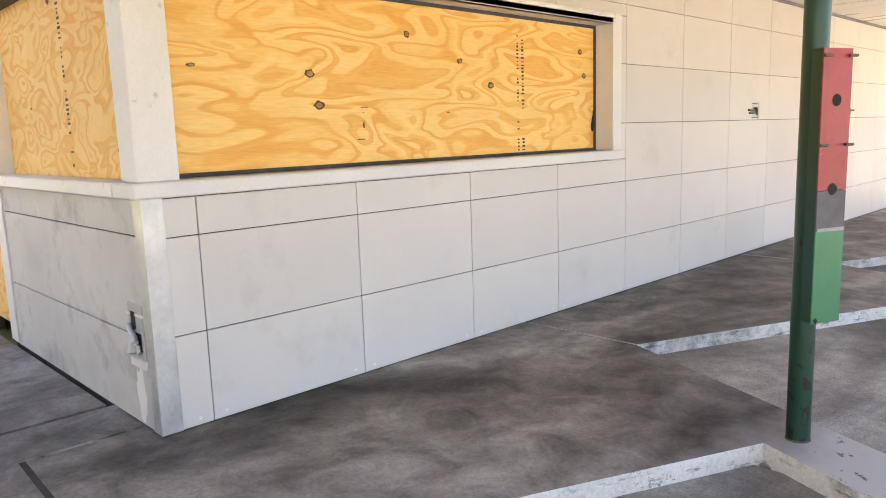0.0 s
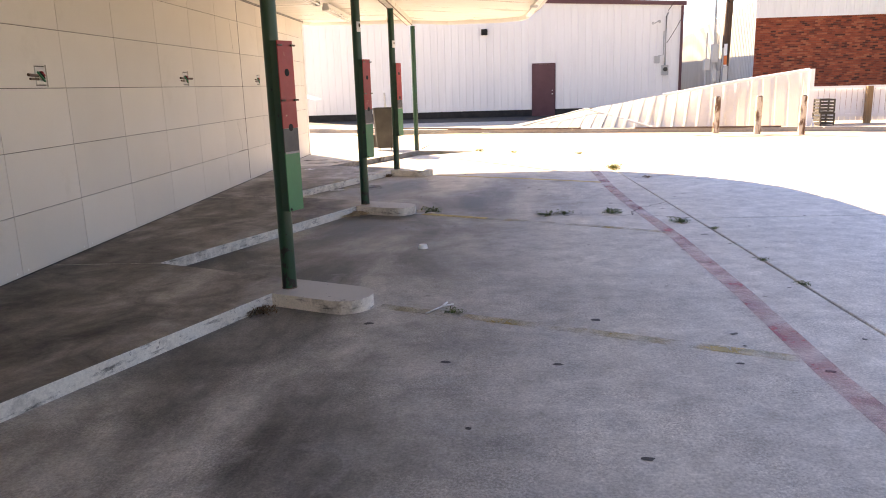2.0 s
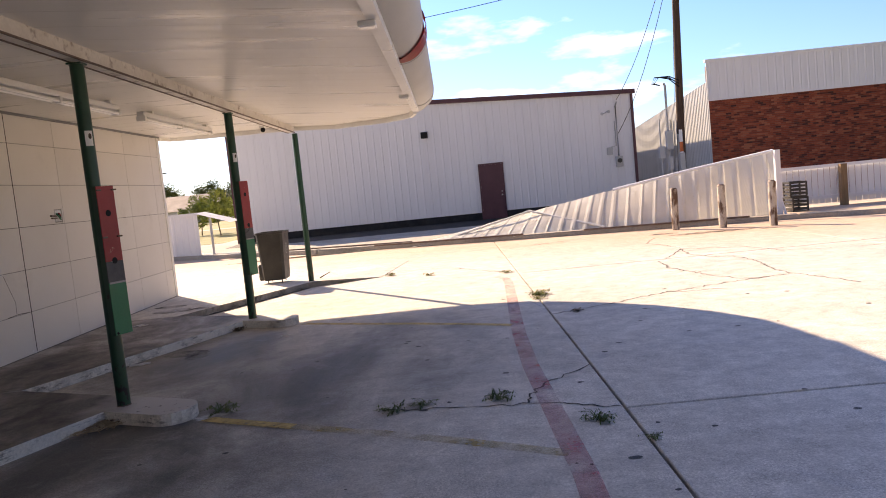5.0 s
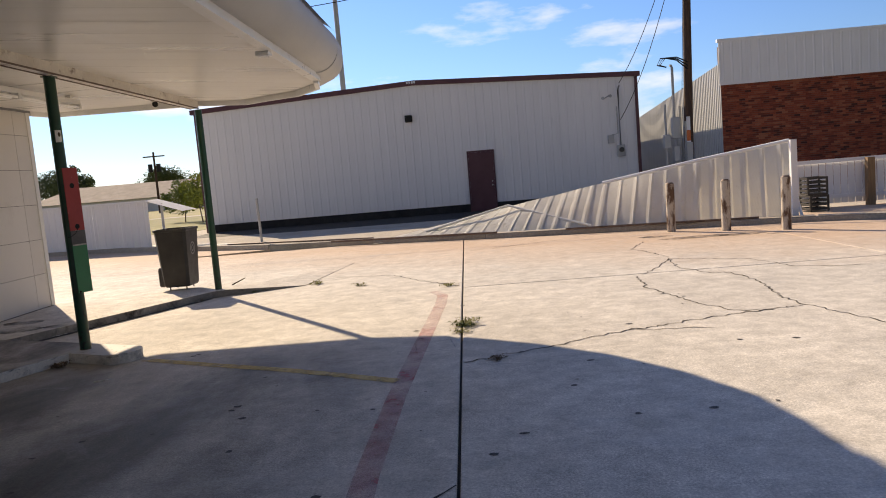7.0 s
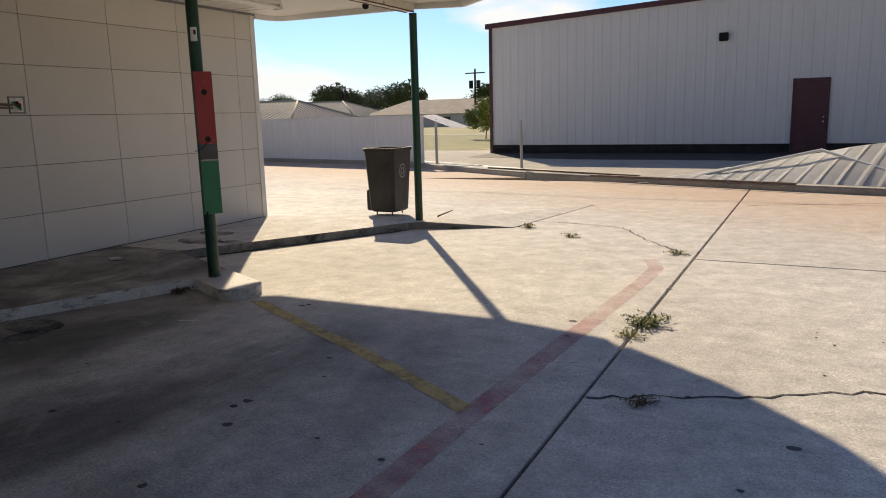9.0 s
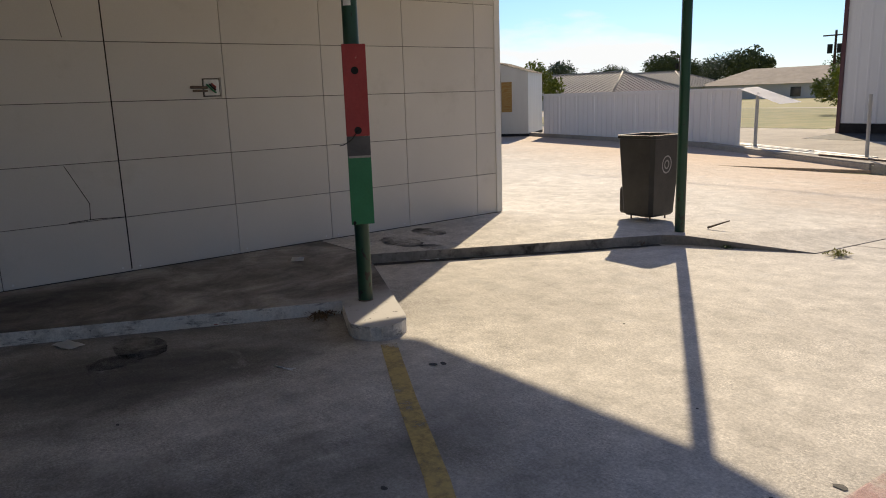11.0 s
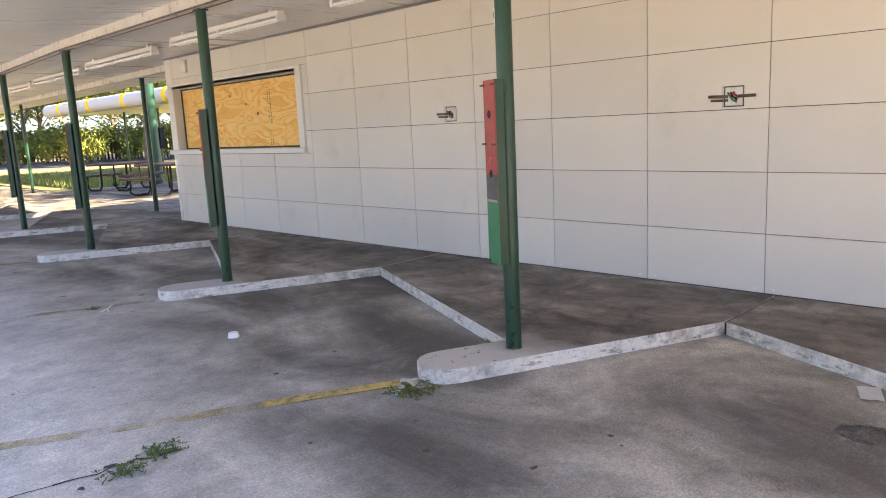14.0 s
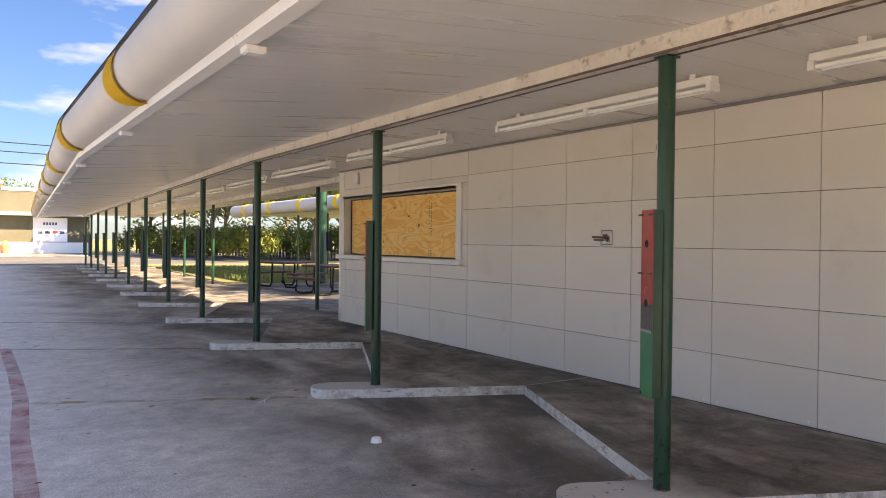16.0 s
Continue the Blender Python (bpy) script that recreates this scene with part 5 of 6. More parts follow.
# collapsed ribbed metal fence
tin = thing("collapsed_fence", "collapsed white ribbed metal fence sagging to the ground", "fence")
b = B()
nu, nv = 165, 6
rows = []
for i in range(nu + 1):
    u = i / nu
    h = 1.53 * (1 - u) ** 0.85
    off = math.sqrt(max(1.56 ** 2 - h * h, 0.0))
    base = Vector((9.0 - 8.6 * u, 22.05 + 1.9 * u + 0.06 * math.sin(u * 17), 0.02))
    away = Vector((0.30, 0.95, 0))
    tip = base + away * off + Vector((0.22 * u, 0, h))
    nrm = Vector((0.2, -1, 0.4 * u)).normalized()
    ph = (u * 27.0) % 1.0
    rib = 0.024 if 0.38 < ph < 0.62 else 0.0
    crumple = 0.06 * math.sin(u * 40 + 1.3) * min(u * 2, 1)
    row = []
    for j in range(nv + 1):
        f = j / nv
        p = base.lerp(tip, f) + nrm * (rib + crumple * f * f * 0.9) + Vector((0, 0, 0.05 * math.sin(f * 3.1) * u))
        row.append(b.verts.new(p))
    rows.append(row)
for r0, r1 in zip(rows, rows[1:]):
    for j in range(nv):
        b.faces.new((r0[j], r0[j + 1], r1[j + 1], r1[j]))
bmesh.ops.solidify(b, geom=b.faces[:], thickness=0.008)
part("metal_sheet", b, M_TIN, tin)
b = B()
box(b, 8.98, 9.10, 22.0, 22.09, 0.0, 1.57, 0.004)
part("end_post", b, M_SHED, tin)
b = B()
rod(b, (9.16, 22.0, 0.05), (9.02, 22.4, 1.3), 0.03, n=8)
part("brace", b, M_SHED, tin)
b = B()
path_tube(b, [(9.0, 22.12, 1.56), (7.4, 22.95, 1.30), (5.6, 23.6, 0.98)], 0.035, 8)
part("top_rail", b, M_SHED, tin)
b = B()
path_tube(b, [(5.2, 23.0, 0.12), (3.55, 24.4, 0.62), (1.6, 24.4, 0.16)], 0.028, 8)
part("bent_rail", b, M_TIN, tin)
for a, c in (((-0.6, 24.2, 0.125), (3.2, 23.0, 0.135)), ((4.6, 22.55, 0.13), (8.2, 21.7, 0.13)), ((-3.6, 25.9, 0.13), (0.4, 24.1, 0.14))):
    e = thing("loose_rail", "loose bent metal fence rail lying on the kerb", "rail")
    b = B()
    rod(b, a, c, 0.022, n=8)
    part("rail", b, M_STEEL, e)
for x, y in ((6.5, 21.62), (7.34, 21.03), (8.18, 20.45)):
    e = thing("bollard", "weathered bollard with peeling cream paint", "bollard", pose(x, y, -0.01), "bollards")
    b = B()
    rod(b, (0, 0, 0), (0.01, 0, 0.93), 0.082, 0.080, n=16)
    part("post", b, M_BOLL, e)
    b = B()
    rod(b, (0.01, 0, 0.925), (0.01, 0, 0.955), 0.078, 0.05, n=16)
    part("cap", b, M_STEEL, e)
for i in range(2):
    e = thing("plastic_crate", "black slatted plastic crate stacked beside the fence", "crate", pose(10.1, 23.5, -0.02 + 0.385 * i, 0, 0, 6 - 9 * i), "stacked crates")
    b = B()
    box(b, -0.21, 0.21, -0.21, 0.21, 0.0, 0.03, 0.004)
    part("base", b, M_CAN, e)
    for x in (-0.195, 0.195):
        for y in (-0.195, 0.195):
            b = B()
            box(b, x - 0.02, x + 0.02, y - 0.02, y + 0.02, 0.03, 0.38, 0.004)
            part("corner", b, M_CAN, e)
    for z in (0.06, 0.15, 0.24, 0.33):
        for y in (-0.203, 0.203):
            b = B()
            box(b, -0.175, 0.175, y - 0.008, y + 0.008, z, z + 0.05, 0.003)
            part("slat", b, M_CAN, e)
            b = B()
            box(b, y - 0.008, y + 0.008, -0.175, 0.175, z, z + 0.05, 0.003)
            part("slat", b, M_CAN, e)
fence = thing("board_fence", "white painted board fence with brown posts", "fence")
b = B()
box(b, 0.0, 0.145, 0.0, 0.02, 0.08, 1.0, 0.003)
bme = mesh_of("board", b, M_SHED)
for i in range(48):
    piece("board", bme, fence, 9.7 + i * 0.15, 24.4 - i * 0.02, 0.0)
for i in range(4):
    b = B()
    px = 11.5 + i * 1.75
    py = 24.32 - (px - 9.7) * 0.1333
    box(b, px, px + 0.16, py - 0.14, py, 0.0, 1.06, 0.006)
    part("post", b, M_FENCEPOST, fence, "weathered brown timber post")
b = B()
for z in (0.2, 1.0):
    prism(b, [(9.7, 24.34), (16.9, 23.38), (16.9, 23.42), (9.7, 24.38)], z, z + 0.08)
part("rail", b, M_SHED, fence)

# ---- north-west corner: sheet fence, shed, pipe, bin ----
fence = thing("sheet_metal_fence", "low white sheet-metal fence with capped top", "fence")
fa, fb = Vector((-6.5, 28.0)), Vector((-14.75, 29.7))
fd = (fb - fa).normalized()
fl = (fb - fa).length
for i in range(9):
    b = ribbed_sheet(fl / 9 - 0.01, 1.34, 0.22, 0.012)
    o = part("sheet", b, M_SHED, fence)
    p = fb - fd * (i * fl / 9)
    o.location, o.rotation_euler = (p.x, p.y, 0.03), (0, 0, math.atan2(-fd.y, -fd.x))
b = B()
n2 = Vector((-fd.y, fd.x)) * 0.05
prism(b, [(fa.x - n2.x, fa.y - n2.y), (fb.x - n2.x, fb.y - n2.y), (fb.x + n2.x, fb.y + n2.y), (fa.x + n2.x, fa.y + n2.y)], 1.36, 1.43)
part("cap_rail", b, M_SHED, fence)
b = B()
vs = [b.verts.new(p) for p in ((-6.55, 27.9, 1.42), (-5.35, 27.6, 1.05), (-5.2, 28.3, 1.07), (-6.4, 28.5, 1.44))]
b.faces.new(vs)
bmesh.ops.solidify(b, geom=b.faces[:], thickness=0.04)
part("loose_sheet", b, M_SHED, fence)
b = B()
rod(b, (-6.1, 28.0, 0), (-6.1, 28.0, 1.3), 0.04, n=8)
part("post", b, M_CORR, fence)

shed = thing("storage_shed", "cream metal garden shed with dark-framed door and plywood patches", "shed", pose(-16.5, 29.0, 0.0, 0, 0, 35))
shed.scale = (0.66, 0.7, 1.0)
b = B()
prof = [(-1.95, 0.08), (1.85, 0.08), (1.85, 2.22), (0.0, 2.56), (-1.95, 2.26)]
f0 = [b.verts.new((x, 0, z)) for x, z in prof]
f1 = [b.verts.new((x, 4.0, z)) for x, z in prof]
b.faces.new(f0)
b.faces.new(f1[::-1])
for i in range(5):
    b.faces.new((f0[i], f0[(i + 1) % 5], f1[(i + 1) % 5], f1[i]))
part("wall", b, M_TIN, shed)
for a, c in (((-2.05, 2.24), (0.0, 2.60)), ((0.0, 2.60), (1.95, 2.20))):
    b = B()
    vs = [b.verts.new(p) for p in ((a[0], -0.08, a[1]), (c[0], -0.08, c[1]), (c[0], 4.1, c[1]), (a[0], 4.1, a[1]))]
    b.faces.new(vs)
    bmesh.ops.solidify(b, geom=b.faces[:], thickness=0.06)
    part("roof_panel", b, M_WOODPOLE, shed)
b = B()
for x0, x1, z0, z1 in ((-1.0, -0.9, 0.1, 2.22), (0.28, 0.38, 0.1, 2.22), (-1.0, 0.38, 2.12, 2.22), (-0.9, 0.28, 1.12, 1.20), (-1.0, 0.38, 0.1, 0.18)):
    box(b, x0, x1, -0.05, -0.005, z0, z1)
part("door_frame", b, M_WOODPOLE, shed)
b = B()
box(b, -0.9, 0.28, -0.03, -0.004, 0.18, 2.12)
part("door", b, M_TIN, shed)
b = B()
box(b, -1.93, -1.02, -0.03, -0.004, 0.15, 2.15)
part("plywood_patch", b, M_PLY2, shed, "weathered plywood")
b = B()
box(b, 0.42, 0.98, -0.03, -0.004, 0.85, 1.88)
part("plywood_patch", b, M_PLY2, shed, "weathered plywood")
b = B()
box(b, -1.97, 1.87, -0.02, 4.0, -0.02, 0.09)
part("skid_base", b, M_BASE, shed)

sheets = thing("flattened_sheets", "flattened pale metal fence sheets lying on the verge", "metal sheets")
for i, (ax, ay, cx, cy, wd) in enumerate(((-7.3, 29.2, -3.1, 26.9, 0.42), (-6.3, 28.1, -2.9, 26.35, 0.30), (-7.6, 28.9, -4.4, 27.2, 0.20))):
    d = Vector((cx - ax, cy - ay)).normalized()
    n = Vector((-d.y, d.x)) * wd / 2
    b = B()
    for k in (-1, 0, 1):
        m0, m1 = Vector((ax, ay)) + n * k * 0.62, Vector((cx, cy)) + n * k * 0.62
        q = n * 0.27
        prism(b, [(m0.x - q.x, m0.y - q.y), (m1.x - q.x, m1.y - q.y), (m1.x + q.x, m1.y + q.y), (m0.x + q.x, m0.y + q.y)], -0.012 + 0.03 * i, 0.028 + 0.03 * i + 0.012 * (k == 0))
    part("sheet", b, M_TIN, sheets)

e = thing("steel_pipe_post", "bare grey steel pipe standing in the kerb", "pipe", pose(-2.62, 25.6, 0.05))
b = B()
rod(b, (0, 0, 0), (-0.02, 0, 1.2), 0.032, n=10)
part("pipe", b, M_CORR, e)
b = B()
path_tube(b, [(0.0, -0.03, 0.03), (0.35, -0.5, -0.045), (0.9, -0.85, -0.045), (1.5, -0.95, -0.045)], 0.012, 6)
part("cable_tail", b, M_BLACK, e)

# rubbish bin, without its lid, standing on the apron
can = thing("rubbish_bin", "scuffed black plastic wheeled bin without its lid", "bin", pose(-1.74, 18.20, 0.085, 0, 0, -2))
can.scale = (0.83, 0.83, 1.03)
b = B()
loops = []
for z, wx, wy in ((0.045, 0.215, 0.22), (0.07, 0.238, 0.242), (0.78, 0.285, 0.29), (0.84, 0.29, 0.295), (0.845, 0.303, 0.308), (0.88, 0.303, 0.308), (0.88, 0.285, 0.29), (0.10, 0.215, 0.22)):
    k = 0.045
    pts = [(-wx + k, -wy), (wx - k, -wy), (wx, -wy + k), (wx, wy - k), (wx - k, wy), (-wx + k, wy), (-wx, wy - k), (-wx, -wy + k)]
    loops.append([b.verts.new((x, y, z)) for x, y in pts])
for l0, l1 in zip(loops, loops[1:]):
    for i in range(8):
        b.faces.new((l0[i], l0[(i + 1) % 8], l1[(i + 1) % 8], l1[i]))
b.faces.new(loops[0][::-1])
b.faces.new(loops[-1])
part("body", b, M_CAN, can)
b = B()
box(b, -0.335, -0.22, -0.19, 0.19, 0.05, 0.33, 0.025)
part("wheel_housing", b, M_CAN, can)
for x, y in ((-0.15, -0.15), (0.15, -0.15), (-0.15, 0.15), (0.15, 0.15)):
    b = B()
    rod(b, (x, y, 0.0), (x, y, 0.055), 0.012, n=8)
    part("foot", b, M_STEEL, can)
for r in (0.085, 0.04):
    b = B()
    n = 24
    for i in range(n):
        a0, a1 = 2 * math.pi * i / n, 2 * math.pi * (i + 1) / n
        q = []
        for a, rr in ((a0, r - 0.008), (a1, r - 0.008), (a1, r + 0.008), (a0, r + 0.008)):
            z = 0.58 + rr * math.sin(a)
            q.append(b.verts.new((0.238 + (z - 0.07) * 0.0662 + 0.003, rr * math.cos(a), z)))
        b.faces.new(q)
    part("moulded_ring", b, M_SCUFF, can, "pale scuffed moulded ring")


# ---- plants ----
def tree(name, label, h, spread, leaves, leaf, seed, mat_leaf, trunk_r=0.16, category="tree"):
    rnd = random.Random(seed)
    e = thing(name, label, category)
    b = B()
    top = Vector((rnd.uniform(-0.3, 0.3), rnd.uniform(-0.3, 0.3), h * 0.55))
    rod(b, (0, 0, -0.1), top * 0.5, trunk_r, trunk_r * 0.75, n=8)
    rod(b, top * 0.5, top, trunk_r * 0.75, trunk_r * 0.4, n=8)
    clumps = []
    for i in range(11):
        a = 2 * math.pi * i / 11 + rnd.uniform(-0.3, 0.3)
        r = spread * rnd.uniform(0.35, 0.95)
        z = h * rnd.uniform(0.45, 0.93)
        tip = Vector((math.cos(a) * r, math.sin(a) * r, z))
        rod(b, top * rnd.uniform(0.5, 1.0), tip, trunk_r * 0.32, trunk_r * 0.06, n=6)
        clumps.append((tip, spread * rnd.uniform(0.28, 0.5)))
    clumps.append((Vector((0, 0, h * 0.9)), spread * 0.4))
    part("trunk", b, M_BARK, e)
    vs, fs = [], []
    for _ in range(leaves):
        c, r = clumps[rnd.randrange(len(clumps))]
        d = Vector((rnd.gauss(0, 1), rnd.gauss(0, 1), rnd.gauss(0, 0.8))).normalized() * r * rnd.random() ** 0.45
        p = c + d
        u = Vector((rnd.gauss(0, 1), rnd.gauss(0, 1), rnd.gauss(0, 1))).normalized()
        w = u.orthogonal().normalized()
        s = leaf * rnd.uniform(0.6, 1.3)
        o = len(vs)
        vs += [p - u * s, p + w * s * 0.5, p + u * s, p - w * s * 0.5]
        fs.append((o, o + 1, o + 2, o + 3))
    me = bpy.data.meshes.new("crown")
    me.from_pydata(vs, [], fs)
    me.materials.append(mat_leaf)
    crown = new("crown", me)
    crown.parent = e
    return e


t1 = tree("tree", "leafy green broadleaf tree beyond the lot", 7.0, 3.6, 5200, 0.20, 1, M_LEAF)
t1.matrix_basis = pose(-58, 118, -0.1)
t2 = tree("tree", "dark green spreading tree beyond the houses", 6.2, 4.2, 5200, 0.20, 2, M_LEAF)
t2.matrix_basis = pose(-75, 122, -0.1)
rt = random.Random(5)
for i in range(16):
    copy_thing((t1, t2)[i % 2], pose(-130 + i * 7.2 + rt.uniform(-2, 2), rt.uniform(112, 150), -0.1, 0, 0, rt.uniform(0, 360)))
bush = tree("bush", "yellow-green leafy bush by the building corner", 2.6, 1.3, 2600, 0.10, 7, M_LEAFY, 0.04, "bush")
bush.matrix_basis = pose(-11.6, 46.0, -0.1)
copy_thing(bush, pose(-13.6, 48.5, -0.3, 0, 0, 90))
copy_thing(bush, pose(-21.0, 34.0, -0.1, 0, 0, 50))
copy_thing(bush, pose(-23.6, 38.0, 0.3, 0, 0, 130))


def house(name, label, x, y, w, dep, eave_z, ridge_z, roof_mat, hip):
    e = thing(name, label, "house", pose(x, y, -0.75))
    b = B()
    box(b, -w / 2, w / 2, 0, dep, -0.1, eave_z)
    part("wall", b, M_STUCCOW, e)
    b = B()
    o = 0.5
    lo = [b.verts.new(p) for p in ((-w / 2 - o, -o, eave_z), (w / 2 + o, -o, eave_z), (w / 2 + o, dep + o, eave_z), (-w / 2 - o, dep + o, eave_z))]
    r0, r1 = b.verts.new((-w / 2 + hip, dep / 2, ridge_z)), b.verts.new((w / 2 - hip, dep / 2, ridge_z))
    for f in ((lo[0], lo[1], r1, r0), (lo[2], lo[3], r0, r1), (lo[1], lo[2], r1), (lo[3], lo[0], r0)):
        b.faces.new(f)
    b.faces.new(lo[::-1])
    part("roof", b, roof_mat, e)
    if roof_mat is M_ROOFM:
        b = B()
        rise, x = ridge_z - eave_z, -w / 2
        while x < w / 2:
            f = min(1.0, (x + w / 2 + o) / (hip + o), (w / 2 + o - x) / (hip + o))
            rod(b, (x, -o, eave_z + 0.03), (x, -o + f * (dep / 2 + o), eave_z + 0.03 + f * rise), 0.028, n=4)
            x += 0.55
        y = 0.0
        while y < dep:
            f = 1 - abs(y - dep / 2) / (dep / 2 + o)
            for side in (-1, 1):
                rod(b, (side * (w / 2 + o), y, eave_z + 0.03), (side * (w / 2 + o - f * (hip + o)), y, eave_z + 0.03 + f * rise), 0.028, n=4)
            y += 0.55
        part("roof_seams", b, M_ROOFS, e)["kind"] = "stuff"
        b = B()
        for side in (-1, 1):
            for y0 in (-o, dep + o):
                rod(b, (side * (w / 2 + o), y0, eave_z + 0.04), (side * (w / 2 - hip), dep / 2, ridge_z + 0.04), 0.09, n=6)
        rod(b, (-w / 2 + hip, dep / 2, ridge_z + 0.04), (w / 2 - hip, dep / 2, ridge_z + 0.04), 0.09, n=6)
        part("ridge_cap", b, M_ROOFS, e)
    for i in range(3):
        bx = -w / 2 + (i + 0.5) * w / 3
        b = B()
        box(b, bx - 0.6, bx + 0.6, -0.04, 0.02, 0.9, 2.0)
        part("window", b, M_GLASS, e)
    return e


house("house", "low house with tan metal hip roof", -62, 92, 20, 10, 2.4, 4.5, M_ROOFM, 5)
house("house", "low house with grey-brown shingle roof", -40, 96, 24, 12, 2.4, 4.4, M_ROOF, 3)
house("house", "pale house with tan metal hip roof", -45.1, 58.96, 18, 10, 2.04, 3.8, M_ROOFM, 3)


def street_pole(x, y, h):
    e = thing("street_pole", "wooden power pole with crossarm and transformer", "utility pole", pose(x, y, -0.1))
    b = B()
    rod(b, (0, 0, 0), (0, 0, h), 0.14, 0.10, n=8)
    part("pole_shaft", b, M_WOODPOLE, e)
    b = B()
    box(b, -1.1, 1.1, -0.06, 0.06, h - 0.5, h - 0.38)
    part("crossarm", b, M_WOODPOLE, e)
    for s in (-1, 1):
        b = B()
        rod(b, (s * 0.42, -0.1, h - 2.0), (s * 0.42, -0.1, h - 1.2), 0.22, n=10)
        part("transformer", b, M_BASE, e)


street_pole(-28.5, 80, 6.2)
street_pole(-64, 108, 6.5)
bm = B()
prism(bm, [(-30, 38), (-8.5, 36.5), (-7.9, 56), (-30, 60)], -0.1, -0.004)
tagged(part("lawn", bm, M_LAWN), "sunlit lawn beside the metal building", "lawn", kind="structure")

e = thing("floodlight_mast", "tall grey steel mast behind the metal building", "mast", pose(-5.6, 60, -0.1))
b = B()
rod(b, (0, 0, 0), (0, 0, 16), 0.22, 0.16, n=12)
part("shaft", b, M_CORR, e)


# ---- south side: patio, second canopy, street ----
def picnic_table(m):
    e = thing("picnic_table", "dark coated-steel picnic table with attached benches", "picnic table", m, "patio tables")
    b = B()
    box(b, -0.72, 0.72, -0.52, 0.52, 0.725, 0.785, 0.015)
    part("tabletop", b, M_TABLE, e)
    for s in (-1, 1):
        b = B()
        box(b, -0.70, 0.70, s * 0.82 - 0.15, s * 0.82 + 0.15, 0.40, 0.46, 0.015)
        part("bench", b, M_TABLE, e)
    for x in (-0.45, 0.45):
        b = B()
        path_tube(b, [(x, -0.82, 0.42), (x, -0.85, 0.10), (x, -0.72, 0.02), (x, -0.36, 0.03), (x, -0.28, 0.14), (x, -0.26, 0.74)], 0.028, 8)
        part("leg", b, M_BASE, e)
        b = B()
        path_tube(b, [(x, 0.82, 0.42), (x, 0.85, 0.10), (x, 0.72, 0.02), (x, 0.36, 0.03), (x, 0.28, 0.14), (x, 0.26, 0.74)], 0.028, 8)
        part("leg", b, M_BASE, e)
    return e


bm = B()
box(bm, -14.0, -3.95, -9.9, 1.50, -0.15, 0.085)
tagged(part("patio", bm, M_WALK), "dark concrete patio beside the building", "patio", kind="structure")
first_table = picnic_table(pose(-5.95, -4.65, 0.085, 0, 0, 100))
copy_thing(first_table, pose(-6.0, -7.9, 0.085, 0, 0, 20))
copy_thing(first_table, pose(-8.6, -5.4, 0.085, 0, 0, 75))
e = thing("canopy_column", "thick round green steel column on the patio", "column", pose(-7.67, -9.2, 0.08))
b = B()
rod(b, (0, 0, 0), (0, 0, 3.4), 0.15, n=24)
part("shaft", b, M_GREEN, e)
b = B()
box(b, -0.29, -0.14, -0.12, 0.12, 1.1, 1.75, 0.01)
part("switch_box", b, M_BLACK, e)

canopy2 = thing("patio_canopy", "second white metal canopy with silver fascia and yellow bands", "canopy")
b = B()
box(b, -17.0, -9.45, -24.0, 0.6, 2.78, 3.0)
part("deck", b, M_CEIL, canopy2)
b = B()
rod(b, (-9.3, -24.0, 2.98), (-9.3, 0.6, 2.98), 0.28, n=28)
part("fascia_tube", b, M_TUBE, canopy2)
for y in (-22.0, -18.4, -14.8, -11.2, -7.6):
    b = B()
    rod(b, (-9.3, y - 0.15, 2.98), (-9.3, y + 0.15, 2.98), 0.296, n=28)
    part("band", b, M_YBAND, canopy2, "yellow band")
b = B()
box(b, -9.56, -9.46, -24.0, 0.6, 2.70, 2.79)
part("edge_trim", b, M_WHITE, canopy2)
for x in (-11.6, -15.0):
    for y in (-21.1, -17.5, -13.9, -10.3):
        e = thing("patio_post", "slim green steel post under the second canopy", "post", pose(x, y, -0.07), "patio posts")
        b = B()
        rod(b, (0, 0, 0), (0, 0, 2.86), 0.05, n=14)
        part("pole", b, M_GREEN, e)

bm = B()
prism(bm, [(-5.1, -7.9), (-5.4, -14.0), (-6.2, -30.0), (-30, -30), (-30, -7.9)], -0.12, -0.004)
tagged(part("lawn_south", bm, M_LAWN), "patchy lawn beside the patio", "lawn", kind="structure")
rg = random.Random(11)
vs, fs = [], []
for _ in range(9000):
    y = rg.uniform(-29, -8)
    x = -5.3 + bend(y) * 0.7 - abs(rg.gauss(0, 2.4))
    h = rg.uniform(0.05, 0.16) * (1.8 if -20 < y < -11 and x > -7.5 else 1.0)
    a = rg.uniform(0, 6.28)
    dx, dy = math.cos(a) * 0.012, math.sin(a) * 0.012
    lx, ly = rg.uniform(-0.06, 0.06), rg.uniform(-0.06, 0.06)
    o = len(vs)
    vs += [(x - dx, y - dy, -0.01), (x + dx, y + dy, -0.01), (x + lx, y + ly, h)]
    fs.append((o, o + 1, o + 2))
me = bpy.data.meshes.new("grass")
me.from_pydata(vs, [], fs)
me.materials.append(M_GRASS)
tagged(new("grass", me), "sparse green grass beside the walkway", "grass", kind="stuff")

